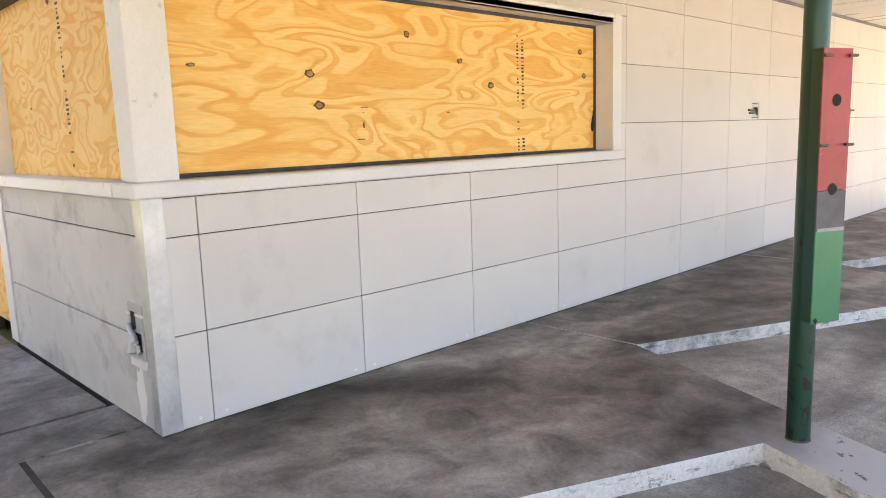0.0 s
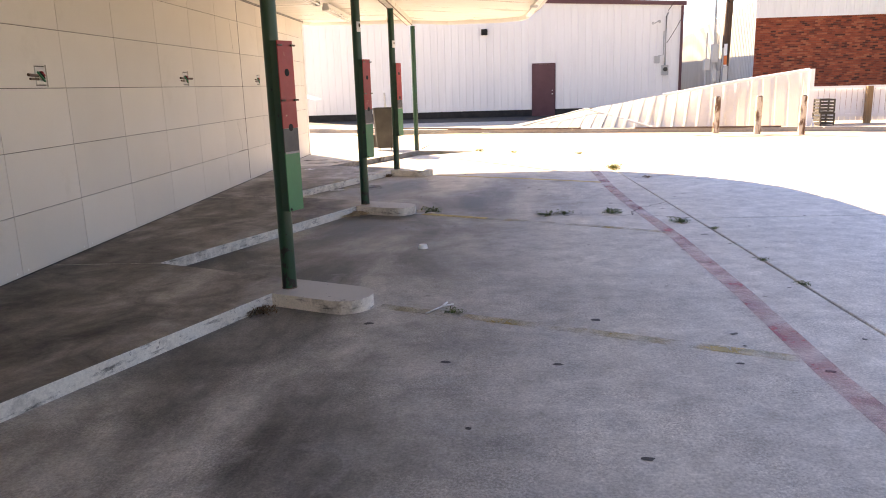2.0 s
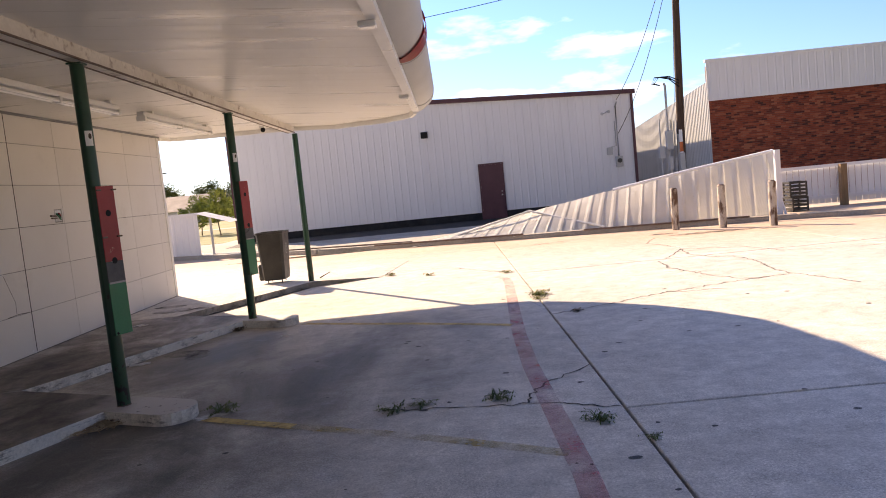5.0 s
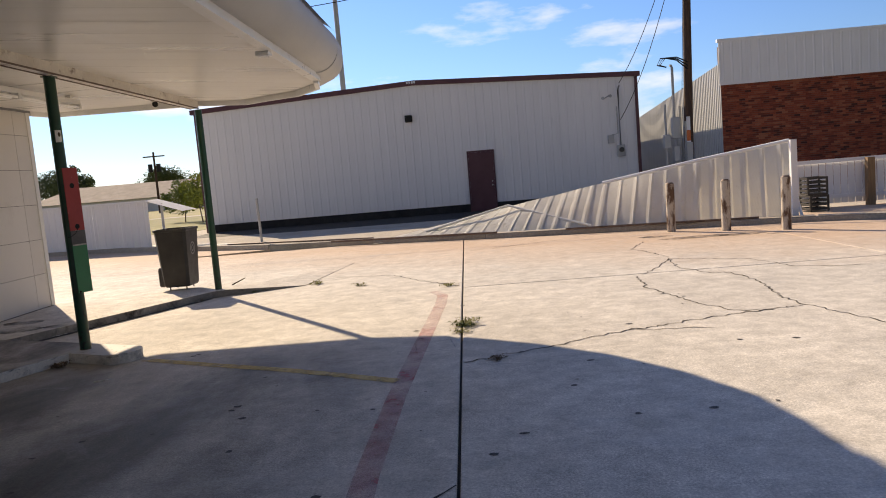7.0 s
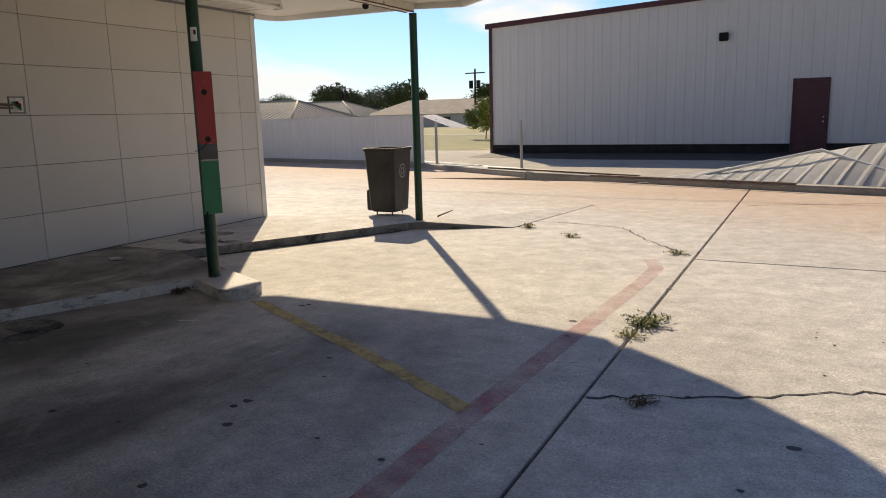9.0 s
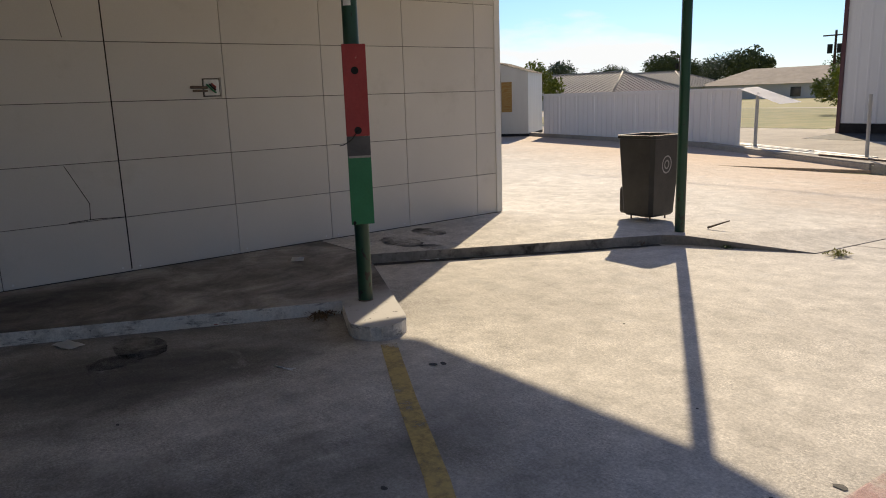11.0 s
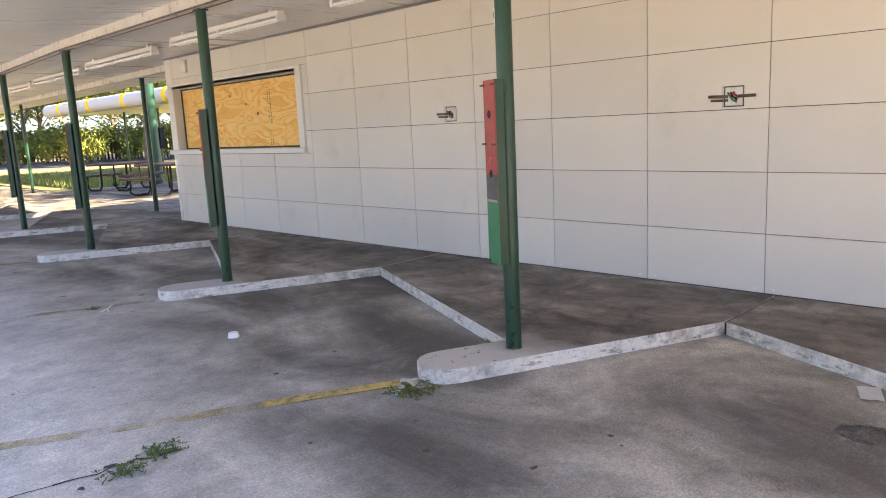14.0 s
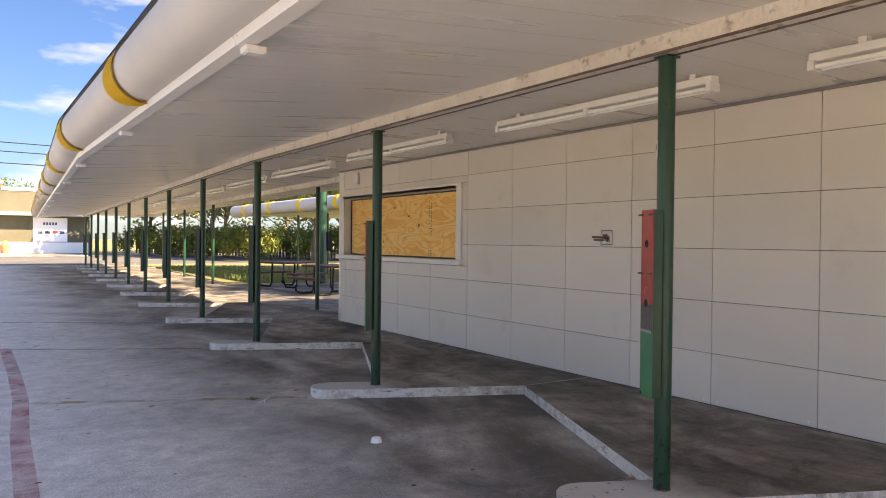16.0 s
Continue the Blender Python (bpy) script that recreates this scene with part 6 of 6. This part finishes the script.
s1 = tree("tree", "tall green shade tree with gaps in its crown", 9.0, 4.6, 7000, 0.17, 21, M_LEAF, 0.22)
s1.matrix_basis = pose(-18, -34, -0.1)
s2 = tree("tree", "sunlit yellow-green tree behind the lawn", 8.0, 4.2, 6500, 0.17, 22, M_LEAFY, 0.2)
s2.matrix_basis = pose(-24, -30, -0.1)
# the last one, (-14, 4), is unseen behind the building, added to shade the patio
for i, (x, y) in enumerate(((-13, -42), (-20, -44), (-28, -38), (-33, -32), (-36, -22), (-34, -12), (-30, -27), (-9.5, -47), (-40, -4), (-26, -46), (-17, -52), (-38, -30), (-14, 4))):
    copy_thing((s1, s2)[i % 2], pose(x, y, -0.1, 0, 0, i * 77))
bush2 = tree("hedge_bush", "dense green hedge bush along the lawn", 2.8, 1.9, 3200, 0.12, 31, M_HEDGE, 0.05, "bush")
bush2.matrix_basis = pose(-14, -36, -0.4)
for i in range(16):
    copy_thing(bush2, pose(-9.0 - i * 1.75, -45 + i * 1.3, -0.4, 0, 0, i * 50))
for i, (x, y) in enumerate(((12, -68), (16, -70), (21, -66), (27, -62), (2.0, -66), (0.2, -72))):
    copy_thing(s1, pose(x, y, -3.4 if i < 4 else -2.2, 0, 0, i * 61))
fence = thing("wooden_fence", "grey weathered picket fence behind the hedge", "fence")
b = B()
box(b, 0, 0.14, 0, 0.02, 0, 1.5, 0.003)
bme = mesh_of("picket", b, M_WOODPOLE)
for i in range(120):
    f = i / 120
    piece("picket", bme, fence, -9.0 - 24 * f, -49 + 20 * f, -0.06, radians(140))

SY = -50.0
shop = thing("shop_building", "low olive stucco shop with white stepped parapet", "building", pose(0, SY, 0.30))
b = B()
box(b, -5.75, 36, -14, 0, -0.3, 5.0)
part("wall", b, M_STUCCO, shop)
for x0, x1, z in ((-5.85, 0.2, 4.75), (0.2, 10.4, 5.25), (10.4, 36.1, 4.85)):
    b = B()
    box(b, x0, x1, -1.0, 0.02, 4.6, z - 0.001)
    part("parapet", b, M_STUCCO, shop)
    b = B()
    box(b, x0 - 0.05, x1 + 0.05, -1.05, 0.10, z, z + 0.24, 0.01)
    part("parapet_cap", b, M_STUCCOW, shop)
b = B()
box(b, -5.85, 36, 0.0, 1.5, 2.88, 3.10, 0.01)
part("awning_band", b, M_STUCCOW, shop, "white canopy band")
b = B()
box(b, -5.80, 36, 0.0, 0.05, -0.05, 0.85)
part("wainscot", b, M_STUCCOW, shop, "white lower wall")
b = B()
box(b, 0.45, 2.4, 0.02, 0.09, -0.02, 2.55, 0.01)
part("door", b, M_STUCCOW, shop, "white double door")
for x0, x1, z0, z1 in ((9.3, 12.9, 0.4, 2.7), (13.6, 15.8, 0.2, 2.7)):
    b = B()
    box(b, x0, x1, 0.02, 0.10, z0, z1, 0.01)
    w = part("shop_window", b, M_STUCCOW, shop)
    b = B()
    box(b, x0 + 0.15, x1 - 0.15, 0.095, 0.11, z0 + 0.15, z1 - 0.15)
    part("pane", b, M_SHED, w)
sg = thing("shop_sign", "long white shop sign with faded grey lettering", "sign", pose(3.1, SY + 0.03, 3.72))
b = B()
box(b, 0, 4.6, 0.0, 0.10, 0, 1.05, 0.01)
part("board", b, M_SIGN, sg)
for x0, x1, z0, z1 in ((3.75, 4.2, 0.25, 0.82), (1.2, 3.5, 0.48, 0.80), (1.3, 3.5, 0.22, 0.32)):
    b = B()
    n = 1 if x1 - x0 < 1 else (5 if z1 - z0 > 0.2 else 12)
    for i in range(n):
        w = (x1 - x0) / n
        box(b, x0 + i * w + w * 0.12, x0 + (i + 1) * w - w * 0.12, 0.1, 0.106, z0, z1)
    part("lettering", b, M_SIGNINK, sg)["kind"] = "stuff"
sg = thing("window_poster", "white poster panel with small coloured marks on the shop wall", "poster", pose(-4.15, SY + 0.03, 1.2))
b = B()
box(b, 0, 2.35, 0, 0.06, 0, 1.85, 0.01)
part("board", b, M_SIGN, sg)
for i, m in enumerate((M_SIGNINK, M_REDP, M_INK, M_SIGNINK)):
    b = B()
    box(b, 0.2 + i * 0.5, 0.55 + i * 0.5, 0.06, 0.066, 0.62, 0.82)
    part("mark", b, m, sg)
b = B()
for i in range(5):
    box(b, 0.72 + i * 0.2, 0.86 + i * 0.2, 0.06, 0.066, 1.28, 1.5)
part("lettering", b, M_SIGNINK, sg)["kind"] = "stuff"
for x in (0.05, 2.85):
    e = thing("planter", "terracotta planter beside the shop door", "planter", pose(x, SY + 0.6, 0.32), "door planters")
    b = B()
    rod(b, (0, 0, 0), (0, 0, 0.55), 0.24, 0.36, n=16)
    rod(b, (0, 0, 0.55), (0, 0, 0.95), 0.30, 0.12, n=10)
    part("pot", b, M_TERRA, e)

sp = thing("pylon_sign", "broken pylon sign with gutted frame on white pole", "sign", pose(8.1, -25.0, -0.05))
b = B()
box(b, -0.30, 0.26, -0.2, 0.2, 0, 4.95, 0.02)
part("pole", b, M_BOLL, sp)
b = B()
box(b, -0.72, 0.62, -0.28, 0.28, 4.95, 5.05, 0.02)
box(b, -0.72, 0.62, -0.28, 0.28, 6.85, 6.95, 0.02)
box(b, -0.72, -0.60, -0.28, 0.28, 5.05, 6.85, 0.02)
box(b, 0.40, 0.62, -0.28, 0.28, 5.05, 6.85, 0.02)
part("frame", b, M_BASE, sp)
b = B()
box(b, -0.6, 0.4, -0.1, -0.06, 5.05, 6.85)
part("back_panel", b, M_BASE, sp)
for i in range(6):
    b = B()
    rod(b, (-0.5 + i * 0.16, 0.1, 5.1), (-0.52 + i * 0.17, 0.12, 6.2 + 0.1 * (i % 3)), 0.022, n=8)
    part("lamp_tube", b, M_TUBELAMP, sp)
for z in (5.5, 6.0, 6.4):
    b = B()
    box(b, -0.6, 0.4, 0.14, 0.17, z, z + 0.04)
    part("lattice_bar", b, M_WHITE, sp)
b = B()
box(b, -0.48, 0.50, -0.3, 0.3, 4.05, 4.80, 0.03)
part("cabinet", b, M_WHITE, sp)
b = B()
box(b, 0.34, 0.53, -0.31, 0.31, 4.03, 4.82, 0.03)
part("cabinet_end", b, M_BASE, sp)
e = thing("mailbox", "dark kerbside mailbox on a short post", "mailbox", pose(7.55, -27.0, -0.05))
b = B()
rod(b, (0, 0, 0), (0, 0, 1.0), 0.04, n=8)
part("post", b, M_BASE, e)
b = B()
box(b, -0.15, 0.15, -0.25, 0.25, 1.0, 1.35, 0.06)
part("box", b, M_CORR, e)
copy_thing(bush, pose(10.2, -26.5, -0.9))
for z, y in ((6.9, -34.5), (6.4, -34.6), (5.75, -34.8)):
    cable("street_cable", (60, y, z + 0.8), (-60, y, z - 0.4), 0.2, 0.03, "black power line along the street")

# ---- markings, cracks and spots on the lot ----
LZ = 0.004


def ribbon(b, pts, w, z=LZ, taper=False):
    left, right = [], []
    for i, p in enumerate(pts):
        a, c = Vector(pts[max(i - 1, 0)]), Vector(pts[min(i + 1, len(pts) - 1)])
        d = (c - a).normalized()
        n = Vector((-d.y, d.x)) * (w / 2)
        if taper:
            n *= 0.5 + random.random()
        left.append(b.verts.new((p[0] + n.x, p[1] + n.y, z)))
        right.append(b.verts.new((p[0] - n.x, p[1] - n.y, z)))
    for i in range(len(pts) - 1):
        b.faces.new((left[i], right[i], right[i + 1], left[i + 1]))
    return b


def jagged(a, c, n, amp):
    a, c = Vector(a), Vector(c)
    d = (c - a).normalized()
    side = Vector((-d.y, d.x))
    return [a.lerp(c, i / n) + side * (random.uniform(-amp, amp) if 0 < i < n else 0) for i in range(n + 1)]


for k in range(-7, 5):
    y, dx = post_y(k), bend(post_y(k))
    b = B()
    if k == 2:
        ribbon(b, [(-0.45, y - 0.19), (0.7, y - 0.69), (1.86, y - 1.22)], 0.10)
    else:
        ribbon(b, [(-0.42 + dx, y - 0.26), (0.32 + dx, y - 0.64), (1.04 + dx, y - 0.99), (1.49 + dx, y - 1.24), (2.02 + dx, y - 1.55)], 0.10)
    tagged(part("bay_line", b, M_YLINE if k == 4 else M_YFAINT), "worn yellow parking bay line", "line", kind="structure")
    if k == 3:
        b = B()
        ribbon(b, [(-0.42, y - 0.262), (-0.05, y - 0.46), (0.32, y - 0.642)], 0.095, 0.0055)
        tagged(part("bay_line", b, M_YLINE), "brighter stretch of yellow bay line", "line", kind="structure")
b = B()
ribbon(b, [(2.165, 14.43), (2.13, 13.8), (2.05, 12.3), (2.02, 11.0), (2.04, 9.6), (2.05, 8.8), (2.00, 7.0), (1.92, 5.6), (1.90, 4.0), (1.91, 1.9)], 0.135)
tagged(part("bay_limit_line", b, M_RLINE), "faded red line along the bay ends", "line", kind="structure")
# worn north end; a fainter red here also paints the sunlight on it
b = B()
ribbon(b, [(2.12, 16.6), (2.24, 16.2), (2.23, 15.6), (2.165, 14.432)], 0.135)
tagged(part("bay_limit_line", b, M_RSUNLIT), "red line fading at its end, sunlight painted into its colour", "line", kind="structure")
b = B()
ribbon(b, [(-0.47, 10.33), (-0.40, 10.39), (-0.30, 10.43), (-0.22, 10.50)], 0.11, 0.007)
tagged(part("paint_spill", b, M_SPILL), "white paint dab at the kerb nose", "paint", kind="structure")
CRACKS = [[(-0.03, 18.6), (0.7, 18.62), (1.42, 18.44)], [(1.42, 18.44), (1.83, 17.7), (2.43, 16.9)], [(2.5, 13.05), (3.24, 13.38), (3.89, 13.72), (4.6, 13.6)],
          [(5.42, 17.91), (5.75, 17.66), (6.32, 17.3), (6.5, 16.46), (6.95, 16.2), (9.5, 15.6)], [(5.42, 17.91), (5.3, 17.06), (5.5, 16.4), (5.72, 16.32), (5.76, 15.56), (5.64, 14.91), (5.61, 14.65), (5.63, 14.21), (5.9, 13.2)],
          [(4.65, 16.53), (4.56, 15.69), (4.79, 14.68), (4.99, 14.2), (5.3, 14.1)], [(3.89, 13.72), (4.19, 13.81), (4.65, 13.96), (5.39, 14.17), (5.6, 14.2)], [(4.74, 16.66), (5.12, 17.27), (5.42, 17.91)],
          [(5.46, 18.07), (5.36, 18.76), (5.2, 19.35), (5.6, 20.2)], [(1.9, 10.02), (1.97, 10.31), (2.47, 10.85)], [(0.9, 10.14), (1.44, 10.06), (2.06, 9.97), (2.47, 9.76)], [(-3.0, 20.4), (0.2, 19.9)],
          [(3.2, 2.0), (6.0, 1.2)], [(2.6, 21.0), (5.0, 22.0)]]
CR = [(a, c, max(int((Vector(c) - Vector(a)).length * 5), 3), 0.045) for line in CRACKS for a, c in zip(line, line[1:])]
for a, c, n, amp in CR:
    b = B()
    ribbon(b, jagged(a, c, n * 3, amp * 0.7), 0.013, 0.0035, True)
    part("crack", b, M_CRACK, lot)
rs = random.Random(3)
b = B()
random.seed(4)
spots = [(1.31, 13.03), (1.49, 13.01), (0.95, 13.04), (1.11, 12.77), (1.07, 12.07), (0.56, 11.88), (1.55, 12.12), (2.24, 12.36), (1.17, 11.49), (0.03, 13.96), (0.06, 14.01), (2.11, 6.92)]
spots += [(rs.uniform(-0.6, 5.5), rs.uniform(-8, 15.5)) for _ in range(210)]
for x, y in spots:
    r = rs.uniform(0.006, 0.022)
    disc(b, (x, y, 0.003), (0, 0, 1), r * rs.uniform(0.8, 1.8), r, 9, 0.5)
tagged(part("gum_spots", b, M_GUM), "dark flattened gum spots on the concrete", "spots", kind="stuff")
for x0, y0, w, h in ((2.08, 13.75, 0.30, 0.20),):
    b = B()
    ribbon(b, [(x0, y0), (x0 + w, y0 + 0.12), (x0 + w + 0.05, y0 - h), (x0 + 0.03, y0 - h - 0.1), (x0, y0)], 0.015, 0.0055)
    part("chalk_outline", b, M_WLINE, lot)
for x, y, rx, ry in ((6.55, 20.35, 0.62, 0.20), (7.35, 20.25, 0.42, 0.15), (6.0, 20.9, 0.30, 0.16), (7.9, 20.0, 0.22, 0.08)):
    b = B()
    disc(b, (x, y, 0.003), (0, 0, 1), rx, ry, 30, 0.35)
    part("soot_patch", b, M_SOOT, lot)
# the oil pool left by a parked engine
for x, y, rx, ry in ((-1.42, 12.79, 0.24, 0.15), (-1.25, 12.6, 0.12, 0.16)):
    b = B()
    disc(b, (x, y, 0.0031), (0, 0, 1), rx, ry, 36, 0.12)
    part("oil_patch", b, M_SOOT, lot)
# oily drips on the apron by the saw-tooth end
for x, y, rx, ry in ((-2.62, 15.55, 0.30, 0.17), (-2.85, 16.05, 0.24, 0.15), (-2.2, 15.62, 0.16, 0.10)):
    b = B()
    disc(b, (x, y, WALK_Z + 0.003), (0, 0, 1), rx, ry, 36, 0.15)
    part("oil_patch", b, M_SOOT, walkway)
# dark ragged strip along the foot of the apron kerb
b = B()
ribbon(b, [Vector(p) + Vector((0.035, -0.02)) for p in jagged((-2.36, 15.04), (-1.06, 17.47), 26, 0.012)], 0.075, 0.0028, True)
part("kerb_foot_strip", b, M_GUM, lot)
# joint and open gap in the walkway by the building corner
b = B()
ribbon(b, [(-3.48, 0.975), (-3.1, 0.962), (-2.6, 0.95)], 0.028, WALK_Z + 0.003)
part("floor_gap", b, M_CRACK, walkway)
b = B()
ribbon(b, [(-3.48, 0.99), (-3.475, 1.53)], 0.022, WALK_Z + 0.003)
part("floor_joint", b, M_BAREKERB, walkway)
# hairline cracks in the panel wall
b = B()
for pts in (((12.82, 1.015), (12.97, 0.70), (12.96, 0.565)), ((12.80, 0.562), (13.0, 0.570), (13.23, 0.558)), ((12.86, 2.42), (12.93, 2.0))):
    for (y0, z0), (y1, z1) in zip(pts, pts[1:]):
        d = Vector((y1 - y0, z1 - z0)).normalized()
        n = Vector((-d.y, d.x)) * 0.003
        b.faces.new([b.verts.new((WALL_X + 0.0015, yy, zz)) for yy, zz in ((y0 - n.x, z0 - n.y), (y1 - n.x, z1 - n.y), (y1 + n.x, z1 + n.y), (y0 + n.x, z0 + n.y))])
part("panel_crack", b, M_CRACK, wall)
b = B()
box(b, WALL_X - 0.002, WALL_X + 0.002, 13.226, 13.236, 0.115, 2.80)
part("open_joint", b, M_CRACK, wall)


# ---- weeds and litter ----
def weed(x, y, size, mat_w, seed, label, z=0.0, n=34):
    r = random.Random(seed)
    e = thing("weed", label, "weed", pose(x, y, z))
    b = B()
    for _ in range(n):
        a = r.uniform(0, 6.28)
        reach, h = size * r.uniform(0.25, 0.8), size * r.uniform(0.06, 0.26)
        p0 = Vector((r.uniform(-0.2, 0.2) * size, r.uniform(-0.2, 0.2) * size, 0))
        p1 = p0 + Vector((math.cos(a) * reach * 0.5, math.sin(a) * reach * 0.5, h))
        p2 = p0 + Vector((math.cos(a) * reach, math.sin(a) * reach, h * r.uniform(0.4, 1.0)))
        s = Vector((-math.sin(a), math.cos(a), 0)) * size * 0.018
        v = [b.verts.new(p) for p in (p0 - s, p0 + s, p1 + s, p1 - s)]
        b.faces.new(v)
        t = b.verts.new(p2)
        b.faces.new((v[3], v[2], t))
        for f in (0.4, 0.7, 1.0):
            q = p1.lerp(p2, f)
            u = Vector((r.gauss(0, 1), r.gauss(0, 1), r.gauss(0, 0.6))).normalized() * size * 0.09
            w = u.cross(Vector((0.3, 0.2, 1))).normalized() * size * 0.035
            b.faces.new([b.verts.new(x_) for x_ in (q - u, q + w, q + u, q - w)])
    part("leaves", b, mat_w, e)
    return e


G, YW, DD = "scrubby green weed growing from a crack", "yellowing weed tuft in the slab joint", "dried dead weed flattened on the concrete"
for i, (x, y, s, m, l) in enumerate(((0.99, 10.12, 0.16, M_WEED, G), (1.19, 10.20, 0.14, M_WEED, G), (1.70, 10.18, 0.19, M_WEED, G), (2.27, 9.56, 0.18, M_WEED, G), (-0.32, 10.50, 0.22, M_WEED, G),
                                     (2.54, 14.46, 0.24, M_WEEDY, YW), (2.50, 14.40, 0.20, M_WEED, YW), (2.47, 14.14, 0.15, M_WEEDY, YW), (2.76, 13.08, 0.13, M_DEAD, DD), (2.50, 9.19, 0.09, M_WEED, G), (2.48, 5.42, 0.18, M_WEED, G),
                                     (2.48, 4.95, 0.14, M_WEED, G), (2.48, 7.90, 0.09, M_WEED, G), (0.32, 18.12, 0.20, M_WEEDY, YW), (1.02, 17.6, 0.16, M_WEEDY, YW), (2.30, 16.95, 0.16, M_WEEDY, YW),
                                     (0.05, 6.68, 0.10, M_WEED, G), (-0.52, 17.75, 0.12, M_WEED, G), (2.48, 7.2, 0.09, M_WEED, G))):
    weed(x, y, s, m, 40 + i, l)
for i, (x, y) in enumerate(((-1.22, 13.92), (-1.25, 6.73), (-1.2, 17.42))):
    weed(x, y, 0.17, M_DEAD, 80 + i, "dry leaf litter caught in the kerb corner", 0.0, 60)
for i, (x, y, z, w, h, rz, m, l) in enumerate(((-1.78, 12.45, 0.0, 0.20, 0.11, 20, M_PAPER, "crumpled white paper scrap"), (-2.62, 14.45, WALK_Z, 0.17, 0.11, -30, M_PAPER, "white paper scrap on the walkway"),
                                               (-2.13, 15.52, 0.0, 0.17, 0.10, 60, M_PAPER, "white paper scrap against the kerb"), (-1.51, 13.38, 0.0, 0.18, 0.02, 70, M_REDP, "red plastic straw wrapper"),
                                               (-1.72, 14.60, 0.0, 0.16, 0.03, 60, M_BLUE, "blue plastic pen cap litter"))):
    e = thing("litter_scrap", l + " lying flat", "litter", pose(x, y, z + 0.003, 0, 0, rz))
    b = B()
    nx = 5
    grid = [[b.verts.new(((u / nx - 0.5) * w, (v / 3 - 0.5) * h, 0.003 + 0.006 * abs(math.sin(u * 2.1 + v * 1.7 + i)))) for u in range(nx + 1)] for v in range(4)]
    for v in range(3):
        for u in range(nx):
            b.faces.new((grid[v][u], grid[v][u + 1], grid[v + 1][u + 1], grid[v + 1][u]))
    bmesh.ops.solidify(b, geom=b.faces[:], thickness=0.002)
    part("scrap", b, m, e)
M_STRAW = surface("dry straw", (0.26, 0.19, 0.11), (0.60, 0.48, 0.31), 0.9, 14, 60, 0.2, 0)
e = thing("straw_litter", "dry pine straw and leaves swept along the kerb", "litter", pose(-1.20, 10.33, 0.0, 0, 0, 34))
rs = random.Random(311)
b = B()
for i in range(150):
    u = rs.triangular(-0.30, 0.26, 0.08)
    w = rs.uniform(-0.5, 0.5) * (0.15 - 0.24 * abs(u - 0.06) ** 1.1)
    a, half = rs.gauss(0.15, 0.55), rs.uniform(0.02, 0.075)
    z = 0.004 + max(0.0, 0.034 - 0.10 * abs(u - 0.06)) * rs.random()
    d = Vector((math.cos(a) * half, math.sin(a) * half, rs.uniform(-0.003, 0.012)))
    c = Vector((u, w, z + 0.003))
    rod(b, c - d, c + d, 0.0026, 0.0014, n=4)
part("straw", b, M_STRAW, e)
b = B()
for i in range(7):
    c = Vector((rs.uniform(-0.1, 0.24), rs.uniform(-0.04, 0.05), rs.uniform(0.022, 0.042)))
    u = Vector((rs.gauss(0, 1), rs.gauss(0, 1), rs.gauss(0, 0.3))).normalized() * rs.uniform(0.02, 0.04)
    w = u.cross(Vector((0.2, 0.1, 1))).normalized() * rs.uniform(0.012, 0.02)
    b.faces.new([b.verts.new(p) for p in (c - u, c - u * 0.3 + w, c + u, c - u * 0.3 - w)])
part("leaf", b, M_DEAD, e, "brown curled leaves")
e = thing("foam_cup", "small white foam cup lid on the concrete", "litter", pose(-0.28, 8.58, 0.0, 0, 0, 30))
b = B()
rod(b, (0, 0, 0.0), (0, 0, 0.035), 0.045, 0.035, n=14)
part("cup", b, M_PAPER, e)
# a thin straw, split at one end into two
e = thing("plastic_fork", "pale thin split straw on the concrete", "litter", pose(-0.05, 6.76, 0.006, 0, 0, 55))
b = B()
rod(b, (-0.14, 0, 0), (0.03, 0, 0.002), 0.005, n=6)
rod(b, (0.03, 0, 0.002), (0.13, 0.03, 0.0), 0.006, n=6)
rod(b, (0.03, 0, 0.002), (0.12, -0.03, 0.0), 0.006, n=6)
part("straw_ends", b, M_PAPER, e)
e = thing("dry_twig", "short dry twig on the concrete", "twig", pose(-0.47, 13.3, 0.006, 0, 0, 15))
b = B()
rod(b, (-0.08, 0, 0), (0.06, 0.01, 0), 0.005, 0.002, n=6)
rod(b, (0.0, 0, 0), (0.05, 0.04, 0), 0.003, 0.002, n=6)
part("stem", b, M_PAPER, e)
e = thing("dry_twig", "short brown stick leaning by the end post", "twig", pose(-0.95, 18.1, 0.09, 0, -20, 30))
b = B()
rod(b, (0, 0, 0), (0.22, 0.02, 0), 0.012, 0.006, n=6)
part("stem", b, M_BARK, e)
